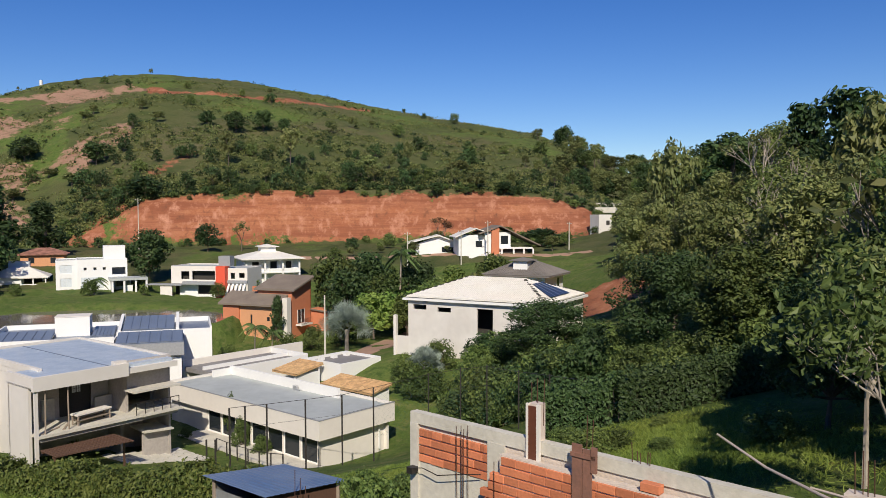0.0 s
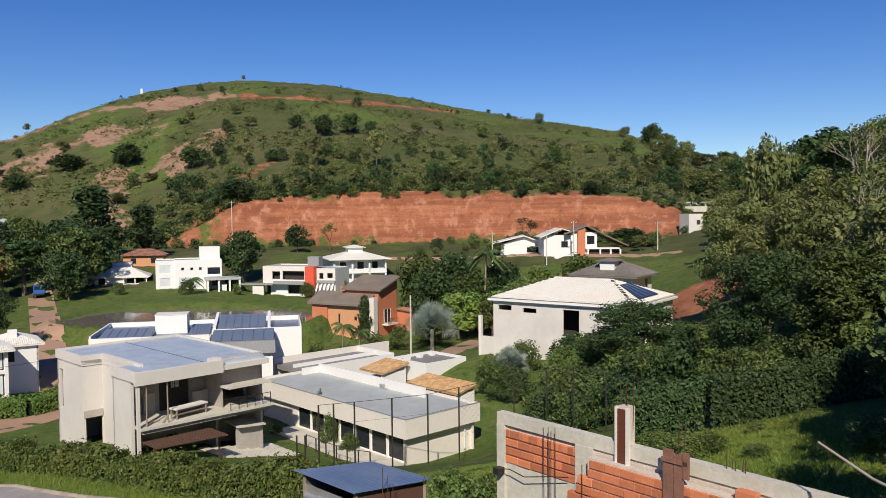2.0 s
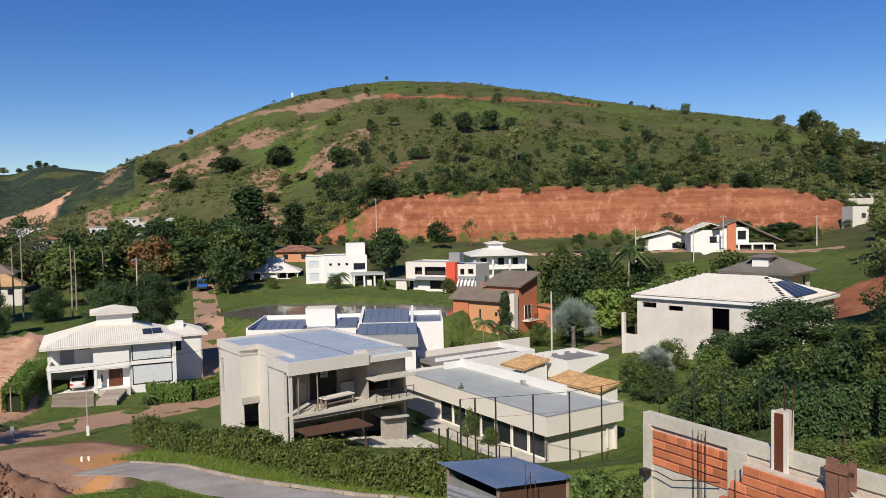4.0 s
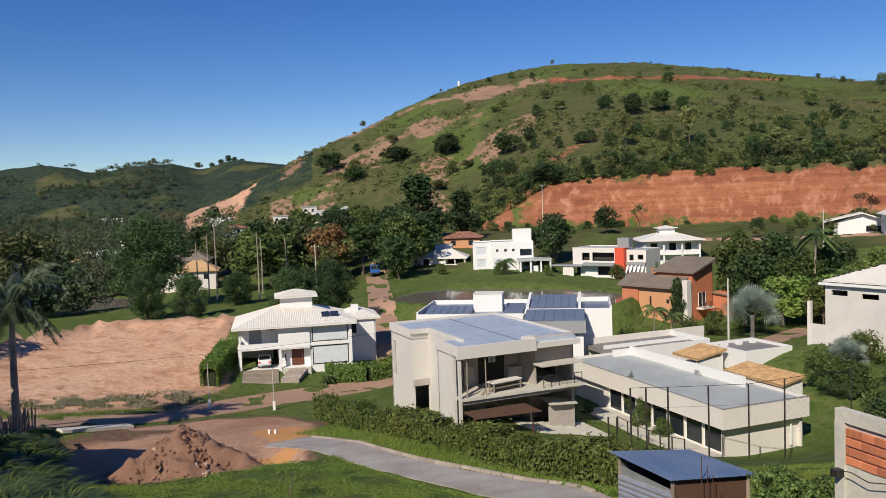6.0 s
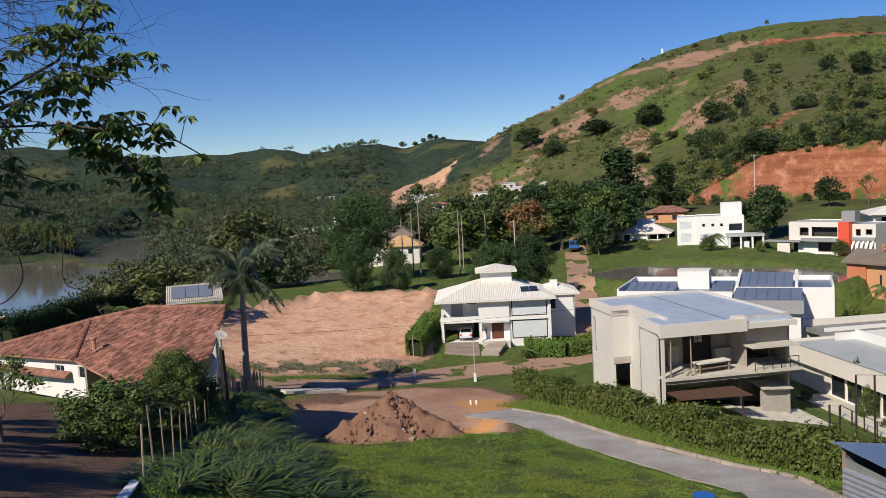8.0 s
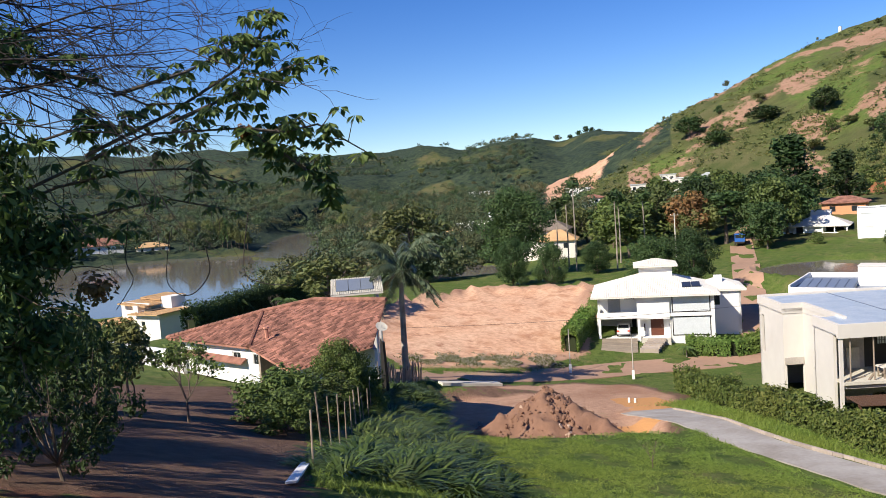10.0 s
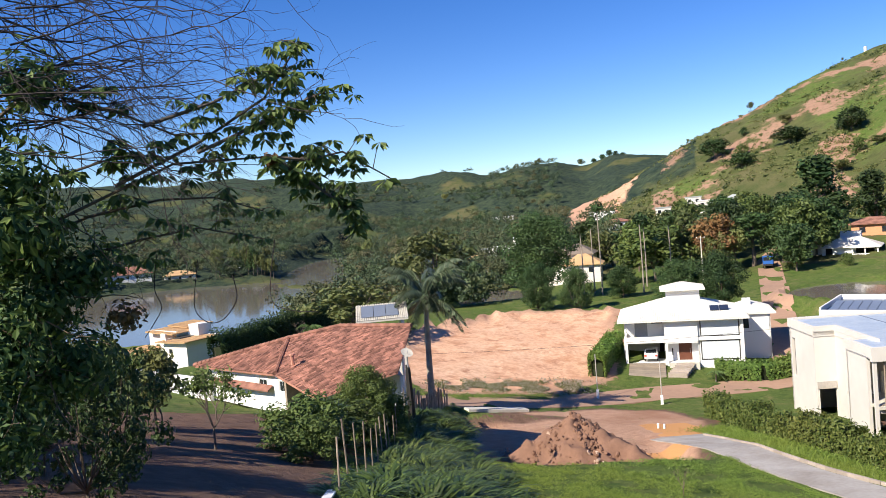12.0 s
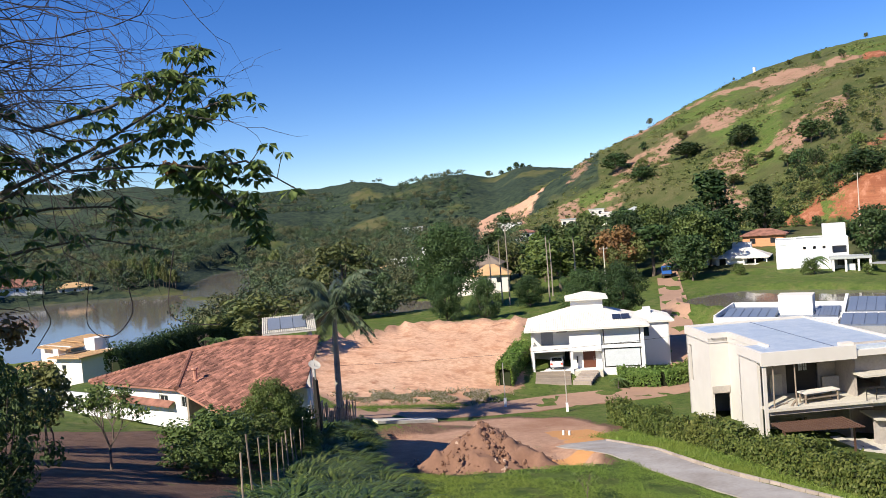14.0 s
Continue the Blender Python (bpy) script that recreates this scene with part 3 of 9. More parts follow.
def ground_material():
    m = bpy.data.materials.new("grass_and_earth")
    m.use_nodes = True
    nd, ln = m.node_tree.nodes, m.node_tree.links
    bsdf = nd["Principled BSDF"]
    geo, at = nd.new("ShaderNodeNewGeometry"), nd.new("ShaderNodeAttribute")
    at.attribute_name = "cover"
    sep = nd.new("ShaderNodeSeparateColor")
    ln.new(at.outputs["Color"], sep.inputs[0])

    def nz(scale, detail=6, rough=0.6):
        n = nd.new("ShaderNodeTexNoise")
        n.inputs["Scale"].default_value, n.inputs["Detail"].default_value, n.inputs["Roughness"].default_value = scale, detail, rough
        ln.new(geo.outputs["Position"], n.inputs["Vector"])
        return n.outputs["Fac"]

    def rng(src, lo, hi, a=0.0, b=1.0):
        r = nd.new("ShaderNodeMapRange")
        for i, v in enumerate((lo, hi, a, b)):
            r.inputs[i + 1].default_value = v
        ln.new(src, r.inputs[0])
        return r.outputs[0]

    def mx(fac, a, b):
        x = nd.new("ShaderNodeMix")
        x.data_type = "RGBA"
        for sock, v in ((x.inputs[0], fac), (x.inputs[6], a), (x.inputs[7], b)):
            if isinstance(v, tuple):
                sock.default_value = (*v, 1)
            elif isinstance(v, float):
                sock.default_value = v
            else:
                ln.new(v, sock)
        return x.outputs[2]

    def add(a, b, op="ADD"):
        x = nd.new("ShaderNodeMath")
        x.operation = op
        for sock, v in ((x.inputs[0], a), (x.inputs[1], b)):
            if isinstance(v, float):
                sock.default_value = v
            else:
                ln.new(v, sock)
        return x.outputs[0]
    gully = nd.new("ShaderNodeMapping")
    gully.inputs["Scale"].default_value = (0.35, 0.35, 0.03)
    ln.new(geo.outputs["Position"], gully.inputs["Vector"])
    furrow = nd.new("ShaderNodeTexNoise")
    furrow.inputs["Scale"].default_value, furrow.inputs["Detail"].default_value, furrow.inputs["Roughness"].default_value = 1.0, 6, 0.7
    ln.new(gully.outputs[0], furrow.inputs["Vector"])
    strata = nd.new("ShaderNodeMapping")
    strata.inputs["Scale"].default_value = (0.03, 0.03, 0.55)
    ln.new(geo.outputs["Position"], strata.inputs["Vector"])
    layer = nd.new("ShaderNodeTexNoise")
    layer.inputs["Scale"].default_value, layer.inputs["Detail"].default_value, layer.inputs["Roughness"].default_value = 1.0, 8, 0.65
    ln.new(strata.outputs[0], layer.inputs["Vector"])
    band = layer.outputs["Fac"]
    slow, mid, small = nz(0.018), nz(0.11), nz(1.4, 8, 0.7)
    grass = mx(rng(mid, 0.35, 0.65), (0.098, 0.150, 0.032), (0.150, 0.185, 0.048))
    grass = mx(rng(small, 0.35, 0.7), grass, (0.075, 0.115, 0.024))
    grass = mx(rng(nz(0.42, 7, 0.65), 0.5, 0.68), grass, (0.17, 0.165, 0.062))
    grass = mx(rng(nz(4.5, 6, 0.7), 0.48, 0.7), grass, (0.05, 0.08, 0.018))
    grass = mx(rng(nz(0.75, 5, 0.6), 0.52, 0.66), grass, (0.055, 0.095, 0.020))
    wild = mx(rng(slow, 0.35, 0.65), (0.080, 0.096, 0.030), (0.120, 0.108, 0.052))
    wild = mx(rng(mid, 0.45, 0.68), wild, (0.055, 0.075, 0.022))
    wild = mx(rng(small, 0.5, 0.75), wild, (0.045, 0.06, 0.02))
    green = mx(rng(add(sep.outputs[1], rng(mid, 0.3, 0.7, -0.25, 0.25)), 0.3, 0.6), grass, wild)
    # plantations; their bluish cast paints in the haze of distance
    crop = mx(rng(nz(0.16, 8, 0.85), 0.42, 0.6), (0.012, 0.026, 0.019), (0.058, 0.078, 0.042))
    green = mx(rng(add(at.outputs["Alpha"], rng(nz(0.03, 7, 0.65), 0.3, 0.7, -0.3, 0.3)), 0.35, 0.6), green, crop)
    red = mx(rng(mid, 0.35, 0.7), (0.36, 0.135, 0.066), (0.44, 0.20, 0.105))
    red = mx(rng(small, 0.4, 0.75), red, (0.28, 0.10, 0.05))
    red = mx(rng(slow, 0.45, 0.62), red, (0.30, 0.12, 0.07))
    red = mx(rng(band, 0.42, 0.6), red, (0.24, 0.085, 0.045))
    red = mx(rng(furrow.outputs["Fac"], 0.52, 0.72), red, (0.50, 0.24, 0.15))
    red = mx(rng(furrow.outputs["Fac"], 0.44, 0.30), red, (0.17, 0.07, 0.04))
    pale = mx(rng(mid, 0.35, 0.7), (0.72, 0.425, 0.27), (0.77, 0.515, 0.345))
    pale = mx(rng(small, 0.4, 0.75), pale, (0.46, 0.25, 0.155))
    pale = mx(rng(nz(0.33, 6, 0.7), 0.50, 0.66), pale, (0.50, 0.26, 0.15))
    pale = mx(rng(furrow.outputs["Fac"], 0.56, 0.66), pale, (0.42, 0.215, 0.13))
    brown = mx(rng(small, 0.35, 0.7), (0.50, 0.315, 0.215), (0.37, 0.215, 0.145))
    brown = mx(rng(mid, 0.5, 0.7), brown, (0.33, 0.18, 0.115))
    dark = mx(rng(small, 0.35, 0.7), (0.20, 0.125, 0.09), (0.115, 0.07, 0.05))
    soil = mx(rng(sep.outputs[2], 0.1, 0.25), red, dark)
    soil = mx(rng(sep.outputs[2], 0.38, 0.5), soil, brown)
    red = mx(rng(sep.outputs[2], 0.65, 0.9), soil, pale)
    sand = nd.new("ShaderNodeMath")
    sand.operation = "MULTIPLY"
    ln.new(rng(sep.outputs[2], 0.66, 0.74), sand.inputs[0])
    ln.new(rng(sep.outputs[1], 0.6, 0.9), sand.inputs[1])
    red = mx(sand.outputs[0], red, (0.56, 0.29, 0.12))
    edge = add(add(sep.outputs[0], rng(small, 0.3, 0.7, -0.3, 0.3)), rng(nz(0.4, 5, 0.6), 0.3, 0.7, -0.3, 0.3))
    ln.new(mx(rng(edge, 0.4, 0.62), green, red), bsdf.inputs["Base Color"])
    bsdf.inputs["Roughness"].default_value = 0.95
    bsdf.inputs["Specular IOR Level"].default_value = 0.15
    b = nd.new("ShaderNodeBump")
    b.inputs["Distance"].default_value = 0.3
    ln.new(rng(sep.outputs[2], 0.5, 0.9, 0.7, 0.4), b.inputs["Strength"])
    ln.new(nz(2.2, 8, 0.7), b.inputs["Height"])
    ln.new(b.outputs[0], bsdf.inputs["Normal"])
    return m


make_ground()


def ribbon(name, pts, widths, lift, mat, label, category, rows=5, step=1.2):
    """A road draped on the ground along pts."""
    P = [Vector((*p, 0)) for p in pts]
    line, ws = [], []
    for i in range(len(P) - 1):
        p0, p1, p2, p3 = P[max(i - 1, 0)], P[i], P[i + 1], P[min(i + 2, len(P) - 1)]
        n = max(2, int((p2 - p1).length / step))
        for k in range(n + (i == len(P) - 2)):
            t = k / n
            line.append(0.5 * ((2 * p1) + (p2 - p0) * t + (2 * p0 - 5 * p1 + 4 * p2 - p3) * t * t + (3 * p1 - p0 - 3 * p2 + p3) * t ** 3))
            ws.append(widths[i] * (1 - t) + widths[i + 1] * t)
    bm = bmesh.new()
    rings = []
    for i, p in enumerate(line):
        d = (line[min(i + 1, len(line) - 1)] - line[max(i - 1, 0)]).normalized()
        n = Vector((-d.y, d.x, 0))
        row = []
        for k in range(rows + 1):
            q = p + n * ws[i] * (k / rows - 0.5)
            row.append(bm.verts.new((q.x, q.y, gz(q.x, q.y) + lift)))
        lo = [bm.verts.new(row[0].co - Vector((0, 0, 0.6))), bm.verts.new(row[-1].co - Vector((0, 0, 0.6)))]
        rings.append([lo[0], *row, lo[1]])
    for a, b in zip(rings, rings[1:]):
        for k in range(len(a) - 1):
            bm.faces.new((a[k], b[k], b[k + 1], a[k + 1]))
    ob = part(name, bm, mat)
    return tagged(ob, label, category, kind="structure"), line


def water_sheet(name, spec, level, label):
    cx, cy, a, b, turn = spec
    bm = bmesh.new()
    c, s = math.cos(radians(turn)), math.sin(radians(turn))
    vs = []
    for i in range(64):
        t = 6.2832 * i / 64
        u = a * 1.1 * math.copysign(abs(math.cos(t)) ** (2 / 2.6), math.cos(t))
        v = b * 1.1 * math.copysign(abs(math.sin(t)) ** (2 / 2.6), math.sin(t))
        vs.append(bm.verts.new((cx + u * c - v * s, cy + u * s + v * c, level)))
    bm.faces.new(vs)
    return tagged(part(name, bm, WATER), label, "water", kind="structure")


WATER = bpy.data.materials.new("still_pond_water")
WATER.use_nodes = True
_b = WATER.node_tree.nodes["Principled BSDF"]
_b.inputs["Base Color"].default_value = (0.17, 0.15, 0.125, 1)
_b.inputs["Roughness"].default_value = 0.08
_b.inputs["Specular IOR Level"].default_value = 0.35
_n, _bp = WATER.node_tree.nodes.new("ShaderNodeTexNoise"), WATER.node_tree.nodes.new("ShaderNodeBump")
_n.inputs["Scale"].default_value, _n.inputs["Detail"].default_value = 0.8, 4
_bp.inputs["Strength"].default_value, _bp.inputs["Distance"].default_value = 0.05, 0.06
WATER.node_tree.links.new(_n.outputs["Fac"], _bp.inputs["Height"])
WATER.node_tree.links.new(_bp.outputs[0], _b.inputs["Normal"])
water_sheet("water", POND, 7.2, "brown still pond below the white houses")
water_sheet("water", LAKE, 0.0, "wide brown lake with a wooded far shore")
water_sheet("water", FAR_LAKE, -0.06, "distant arm of the lake among trees")
water_sheet("water", PUDDLE, 3.4, "small garden pond between lawns")


# ---- houses ----
def hip_roof(bm, x0, y0, x1, y1, z, rise, over, thick=0.18, ridge=None):
    """A hipped roof over a rectangle, ridge along its longer side."""
    x0, y0, x1, y1 = x0 - over, y0 - over, x1 + over, y1 + over
    if x1 - x0 >= y1 - y0:
        h = (y1 - y0) / 2 if ridge is None else ridge
        a, b = (x0 + h, (y0 + y1) / 2, z + rise), (x1 - h, (y0 + y1) / 2, z + rise)
        c = [(x0, y0, z), (x1, y0, z), (x1, y1, z), (x0, y1, z)]
        quads = [(c[0], c[1], b, a), (c[1], c[2], b), (c[2], c[3], a, b), (c[3], c[0], a)]
    else:
        h = (x1 - x0) / 2 if ridge is None else ridge
        a, b = ((x0 + x1) / 2, y0 + h, z + rise), ((x0 + x1) / 2, y1 - h, z + rise)
        c = [(x0, y0, z), (x1, y0, z), (x1, y1, z), (x0, y1, z)]
        quads = [(c[0], c[1], a), (c[1], c[2], b, a), (c[2], c[3], b), (c[3], c[0], a, b)]
    for q in quads:
        slab(bm, q, thick)


def hip_tiles(parent, mat, x0, y0, x1, y1, z, rise, over, pitch=0.23, relief=0.42, ridge=None):
    """Rows of tiles over the four faces of a hipped roof."""
    x0, y0, x1, y1 = x0 - over, y0 - over, x1 + over, y1 + over
    wide = x1 - x0 >= y1 - y0
    h = (y1 - y0 if wide else x1 - x0) / 2 if ridge is None else ridge
    a, b = ((x0 + h, (y0 + y1) / 2), (x1 - h, (y0 + y1) / 2)) if wide else (((x0 + x1) / 2, y0 + h), ((x0 + x1) / 2, y1 - h))
    a, b = Vector((*a, z + rise)), Vector((*b, z + rise))
    c = [Vector(p) for p in ((x0, y0, z), (x1, y0, z), (x1, y1, z), (x0, y1, z))]
    faces = [(c[0], c[1], b, a), (c[1], c[2], b), (c[2], c[3], a, b), (c[3], c[0], a)] if wide else [(c[0], c[1], a), (c[1], c[2], b, a), (c[2], c[3], b), (c[3], c[0], a, b)]
    for P in faces:
        al = (P[1] - P[0]).normalized()
        up = ((P[-1] - P[0]) - al * (P[-1] - P[0]).dot(al)).normalized()
        bm = bmesh.new()
        tile_field(bm, [((p - P[0]).dot(al), (p - P[0]).dot(up)) for p in P], al, up, P[0], pitch, 0.48, 0.01, relief)
        tagged(part("roof_tiling", bm, mat, parent), kind="stuff")


def shell(bm, x0, y0, x1, y1, z0, z1, t=0.2, south=(), east=(), north=(), west=()):
    """Four walls; the holes of each side count from its left as seen from outside."""
    wall(bm, (x0, y0), (x1, y0), z0, z1, t, south)
    wall(bm, (x1, y0 + t), (x1, y1 - t), z0, z1, t, east)
    wall(bm, (x1, y1), (x0, y1), z0, z1, t, north)
    wall(bm, (x0, y1 - t), (x0, y0 + t), z0, z1, t, west)


def white_car_house():
    h = thing("house", -70.34, 76.2, 3.35, 40, "white two-storey house with pale hipped roof and carport", "house")
    bm = bmesh.new()
    # ground floor: carport open at the front, then entrance, then the glazed bay
    wall(bm, (0, 6.4), (5.1, 6.4), -1.5, 2.7, 0.2)
    wall(bm, (0.3, 0.0), (0.3, 6.4), -1.5, -0.05, 0.3)
    wall(bm, (0.0, 6.4), (0.0, 2.6), 0, 2.7, -0.25)
    wall(bm, (5.1, 1.4), (8.9, 1.4), -1.5, 2.7, 0.2, [(1.45, 3.05, 0, 2.3)])
    wall(bm, (5.1, 6.4), (5.1, 1.4), -1.5, 2.7, 0.2)
    wall(bm, (8.9, 0.3), (14.2, 0.3), -1.5, 5.45, 0.2, [(0.3, 4.95, 0.15, 2.6), (0.3, 4.95, 3.1, 5.25)])
    wall(bm, (8.9, 1.6), (8.9, 0.3), -1.5, 2.7, 0.2)
    # upper floor
    wall(bm, (4.9, 0.0), (8.9, 0.0), 2.4, 5.45, 0.2)
    wall(bm, (0.0, 3.4), (4.9, 3.4), 2.85, 5.45, 0.2, [(3.3, 4.7, 4.5, 5.3)])
    wall(bm, (4.9, 3.4), (4.9, 0.2), 2.85, 5.45, 0.2)
    wall(bm, (0.0, 11), (0.0, 3.4), 0, 5.45, 0.2)
    wall(bm, (14.2, 11), (0.0, 11), -1.5, 5.45, 0.2)
    wall(bm, (14.2, 0.3), (14.2, 4.6), -1.5, 5.45, 0.2)
    wall(bm, (14.2, 4.6), (18.0, 4.6), -1.5, 5.2, 0.2, [(0.4, 1.2, 3.2, 4.6)])
    wall(bm, (18.0, 4.6), (18.0, 11), -1.5, 5.2, 0.2)
    wall(bm, (18.0, 11), (14.2, 11), -1.5, 5.2, 0.2)
    part("wall", bm, WHITE, h)
    part("floor_slab", boxes((0, -0.05, 2.55, 8.9, 6.4, 2.85), (8.9, 0.05, 2.66, 14.3, 0.28, 3.04), (0.3, 0.3, -1.5, 5.0, 6.4, -0.02), (5.1, 0.2, -1.5, 8.9, 1.4, 0.02)), WHITE, h)
    part("ceiling", boxes((0.2, 0.2, 5.3, 14.0, 10.8, 5.42)), WHITE, h)
    part("balcony_parapet", boxes((0.1, 0.0, 2.85, 0.25, 3.4, 3.4), (0.25, 0.0, 2.85, 4.9, 0.12, 3.35)), WHITE, h)
    part("column", boxes((0.0, 0, -1.5, 0.3, 0.3, 2.55)), WHITE, h)
    part("column", boxes((0.02, 0.02, 3.4, 0.24, 0.24, 5.45)), WHITE, h)
    part("column", boxes((4.9, 0, -1.5, 5.25, 0.3, 2.55)), WHITE, h)
    part("column", boxes((13.95, -0.02, -1.0, 14.3, 0.28, 5.45)), WHITE, h)
    # dark sheet painted for the shaded gap beside the column
    part("carport_recess", boxes((4.2, 6.28, 0, 4.75, 6.38, 2.5)), DARK, h, "dark sheet for the shaded gap at the back of the carport")
    part("upper_window", boxes((3.3, 3.45, 4.5, 4.7, 3.5, 5.3)), GLASS, h)
    part("wing_window", boxes((14.6, 4.66, 3.2, 15.4, 4.7, 4.6)), GLASS, h)
    part("balcony_door", boxes((1.2, 3.34, 2.9, 2.8, 3.39, 5.0)), SHADE_GREY, h)
    d = part("door", boxes((6.57, 1.45, 0.02, 8.13, 1.52, 2.28)), DOOR_WOOD, h, "dark timber front door")
    part("handle", boxes((7.9, 1.38, 0.9, 7.94, 1.45, 1.5)), STEEL, d)
    part("wall_lamp", boxes((5.7, 1.28, 0.7, 5.85, 1.4, 1.6)), BLACK_METAL, h)
    part("doorstep", boxes((5.3, -0.7, -1.0, 8.9, 0.2, -0.05)), PALE_CONCRETE, h)
    for w0, w1 in ((0.15, 2.6), (3.1, 5.25)):
        win = window(h, (8.9, 0.3), (14.2, 0.3), (0.3, 4.95, w0, w1), BLACK_METAL, CURTAIN, -0.02, 0, 0.13)
        bm = bmesh.new()
        for i in range(38):
            x = 9.4 + i * 0.118
            tube(bm, (x, 0.33, w0 + 0.14), (x, 0.33, w1 - 0.14), 0.025 + 0.015 * (i % 3 == 0), n=5)
        part("curtain", bm, CURTAIN, win)
    bm = bmesh.new()
    hip_roof(bm, 0, 0, 14.2, 11, 5.45, 2.2, 0.8)
    hip_tiles(part("roof", bm, ROOF_WHITE, h), ROOF_WHITE, 0, 0, 14.2, 11, 5.45, 2.2, 0.8, relief=0.2)
    bm = bmesh.new()
    hip_roof(bm, 13.4, 4.9, 18.0, 11, 5.2, 1.2, 0.7)
    hip_tiles(part("side_roof", bm, ROOF_WHITE, h), ROOF_WHITE, 13.4, 4.9, 18.0, 11, 5.2, 1.2, 0.7, relief=0.2)
    t = part("tower", boxes((5.4, 4.2, 5.0, 9.6, 8.0, 8.75)), WHITE, h)
    bm = bmesh.new()
    hip_roof(bm, 5.4, 4.2, 9.6, 8.0, 8.75, 0.75, 0.7)
    part("tower_roof", bm, ROOF_WHITE, t)
    hip_tiles(h, ROOF_WHITE, 5.4, 4.2, 9.6, 8.0, 8.75, 0.75, 0.7, relief=0.2)
    for x in (10.6, 11.75):
        bm = bmesh.new()
        slab(bm, [(x, 1.0, 6.3), (x + 1.05, 1.0, 6.3), (x + 1.05, 2.2, 6.71), (x, 2.2, 6.71)], 0.08)
        part("solar_panel", bm, PANEL, h)
    part("water_heater", boxes((14.9, 6.0, 5.9, 15.9, 6.6, 6.9)), WHITE, h)
    return h


def parked_car(x, y, z, turn, mat, label):
    c = thing("car", x, y, z, turn, label, "car")
    prof = [(-2.1, .35), (-2.15, .75), (-1.9, .95), (-1.5, 1.02), (-0.85, 1.42), (0.6, 1.45), (1.15, 1.02), (1.95, .85), (2.1, .6), (2.05, .33)]
    bm = bmesh.new()
    hull(bm, [(px, -.82, pz) for px, pz in prof], [(px, .82, pz) for px, pz in prof])
    bmesh.ops.recalc_face_normals(bm, faces=bm.faces)
    bmesh.ops.bevel(bm, geom=bm.edges[:], offset=0.07, segments=2, affect="EDGES")
    part("body", bm, mat, c)
    bm = bmesh.new()
    hull(bm, [(-1.47, -.68, 1.03), (-1.47, .68, 1.03), (-.92, .62, 1.37), (-.92, -.62, 1.37)], [(-1.52, -.68, 1.06), (-1.52, .68, 1.06), (-.96, .62, 1.41), (-.96, -.62, 1.41)])
    part("rear_window", bm, GLASS, c)
    for s in (-1, 1):
        part("side_window", boxes((-.9, s * .83 - .01, 1.04, .75, s * .83 + .01, 1.34)), GLASS, c)
        part("tail_light", boxes((-2.17, s * .66 - .14, .72, -2.1, s * .66 + .14, .92)), RED, c)
        for wx in (-1.3, 1.3):
            bm = bmesh.new()
            tube(bm, (wx, s * .66, .31), (wx, s * .86, .31), .31, n=14)
            w = part("wheel", bm, BLACK_METAL, c)
            bm = bmesh.new()
            tube(bm, (wx, s * .855, .31), (wx, s * .875, .31), .19, n=10)
            part("rim", bm, STEEL, w)
    return c


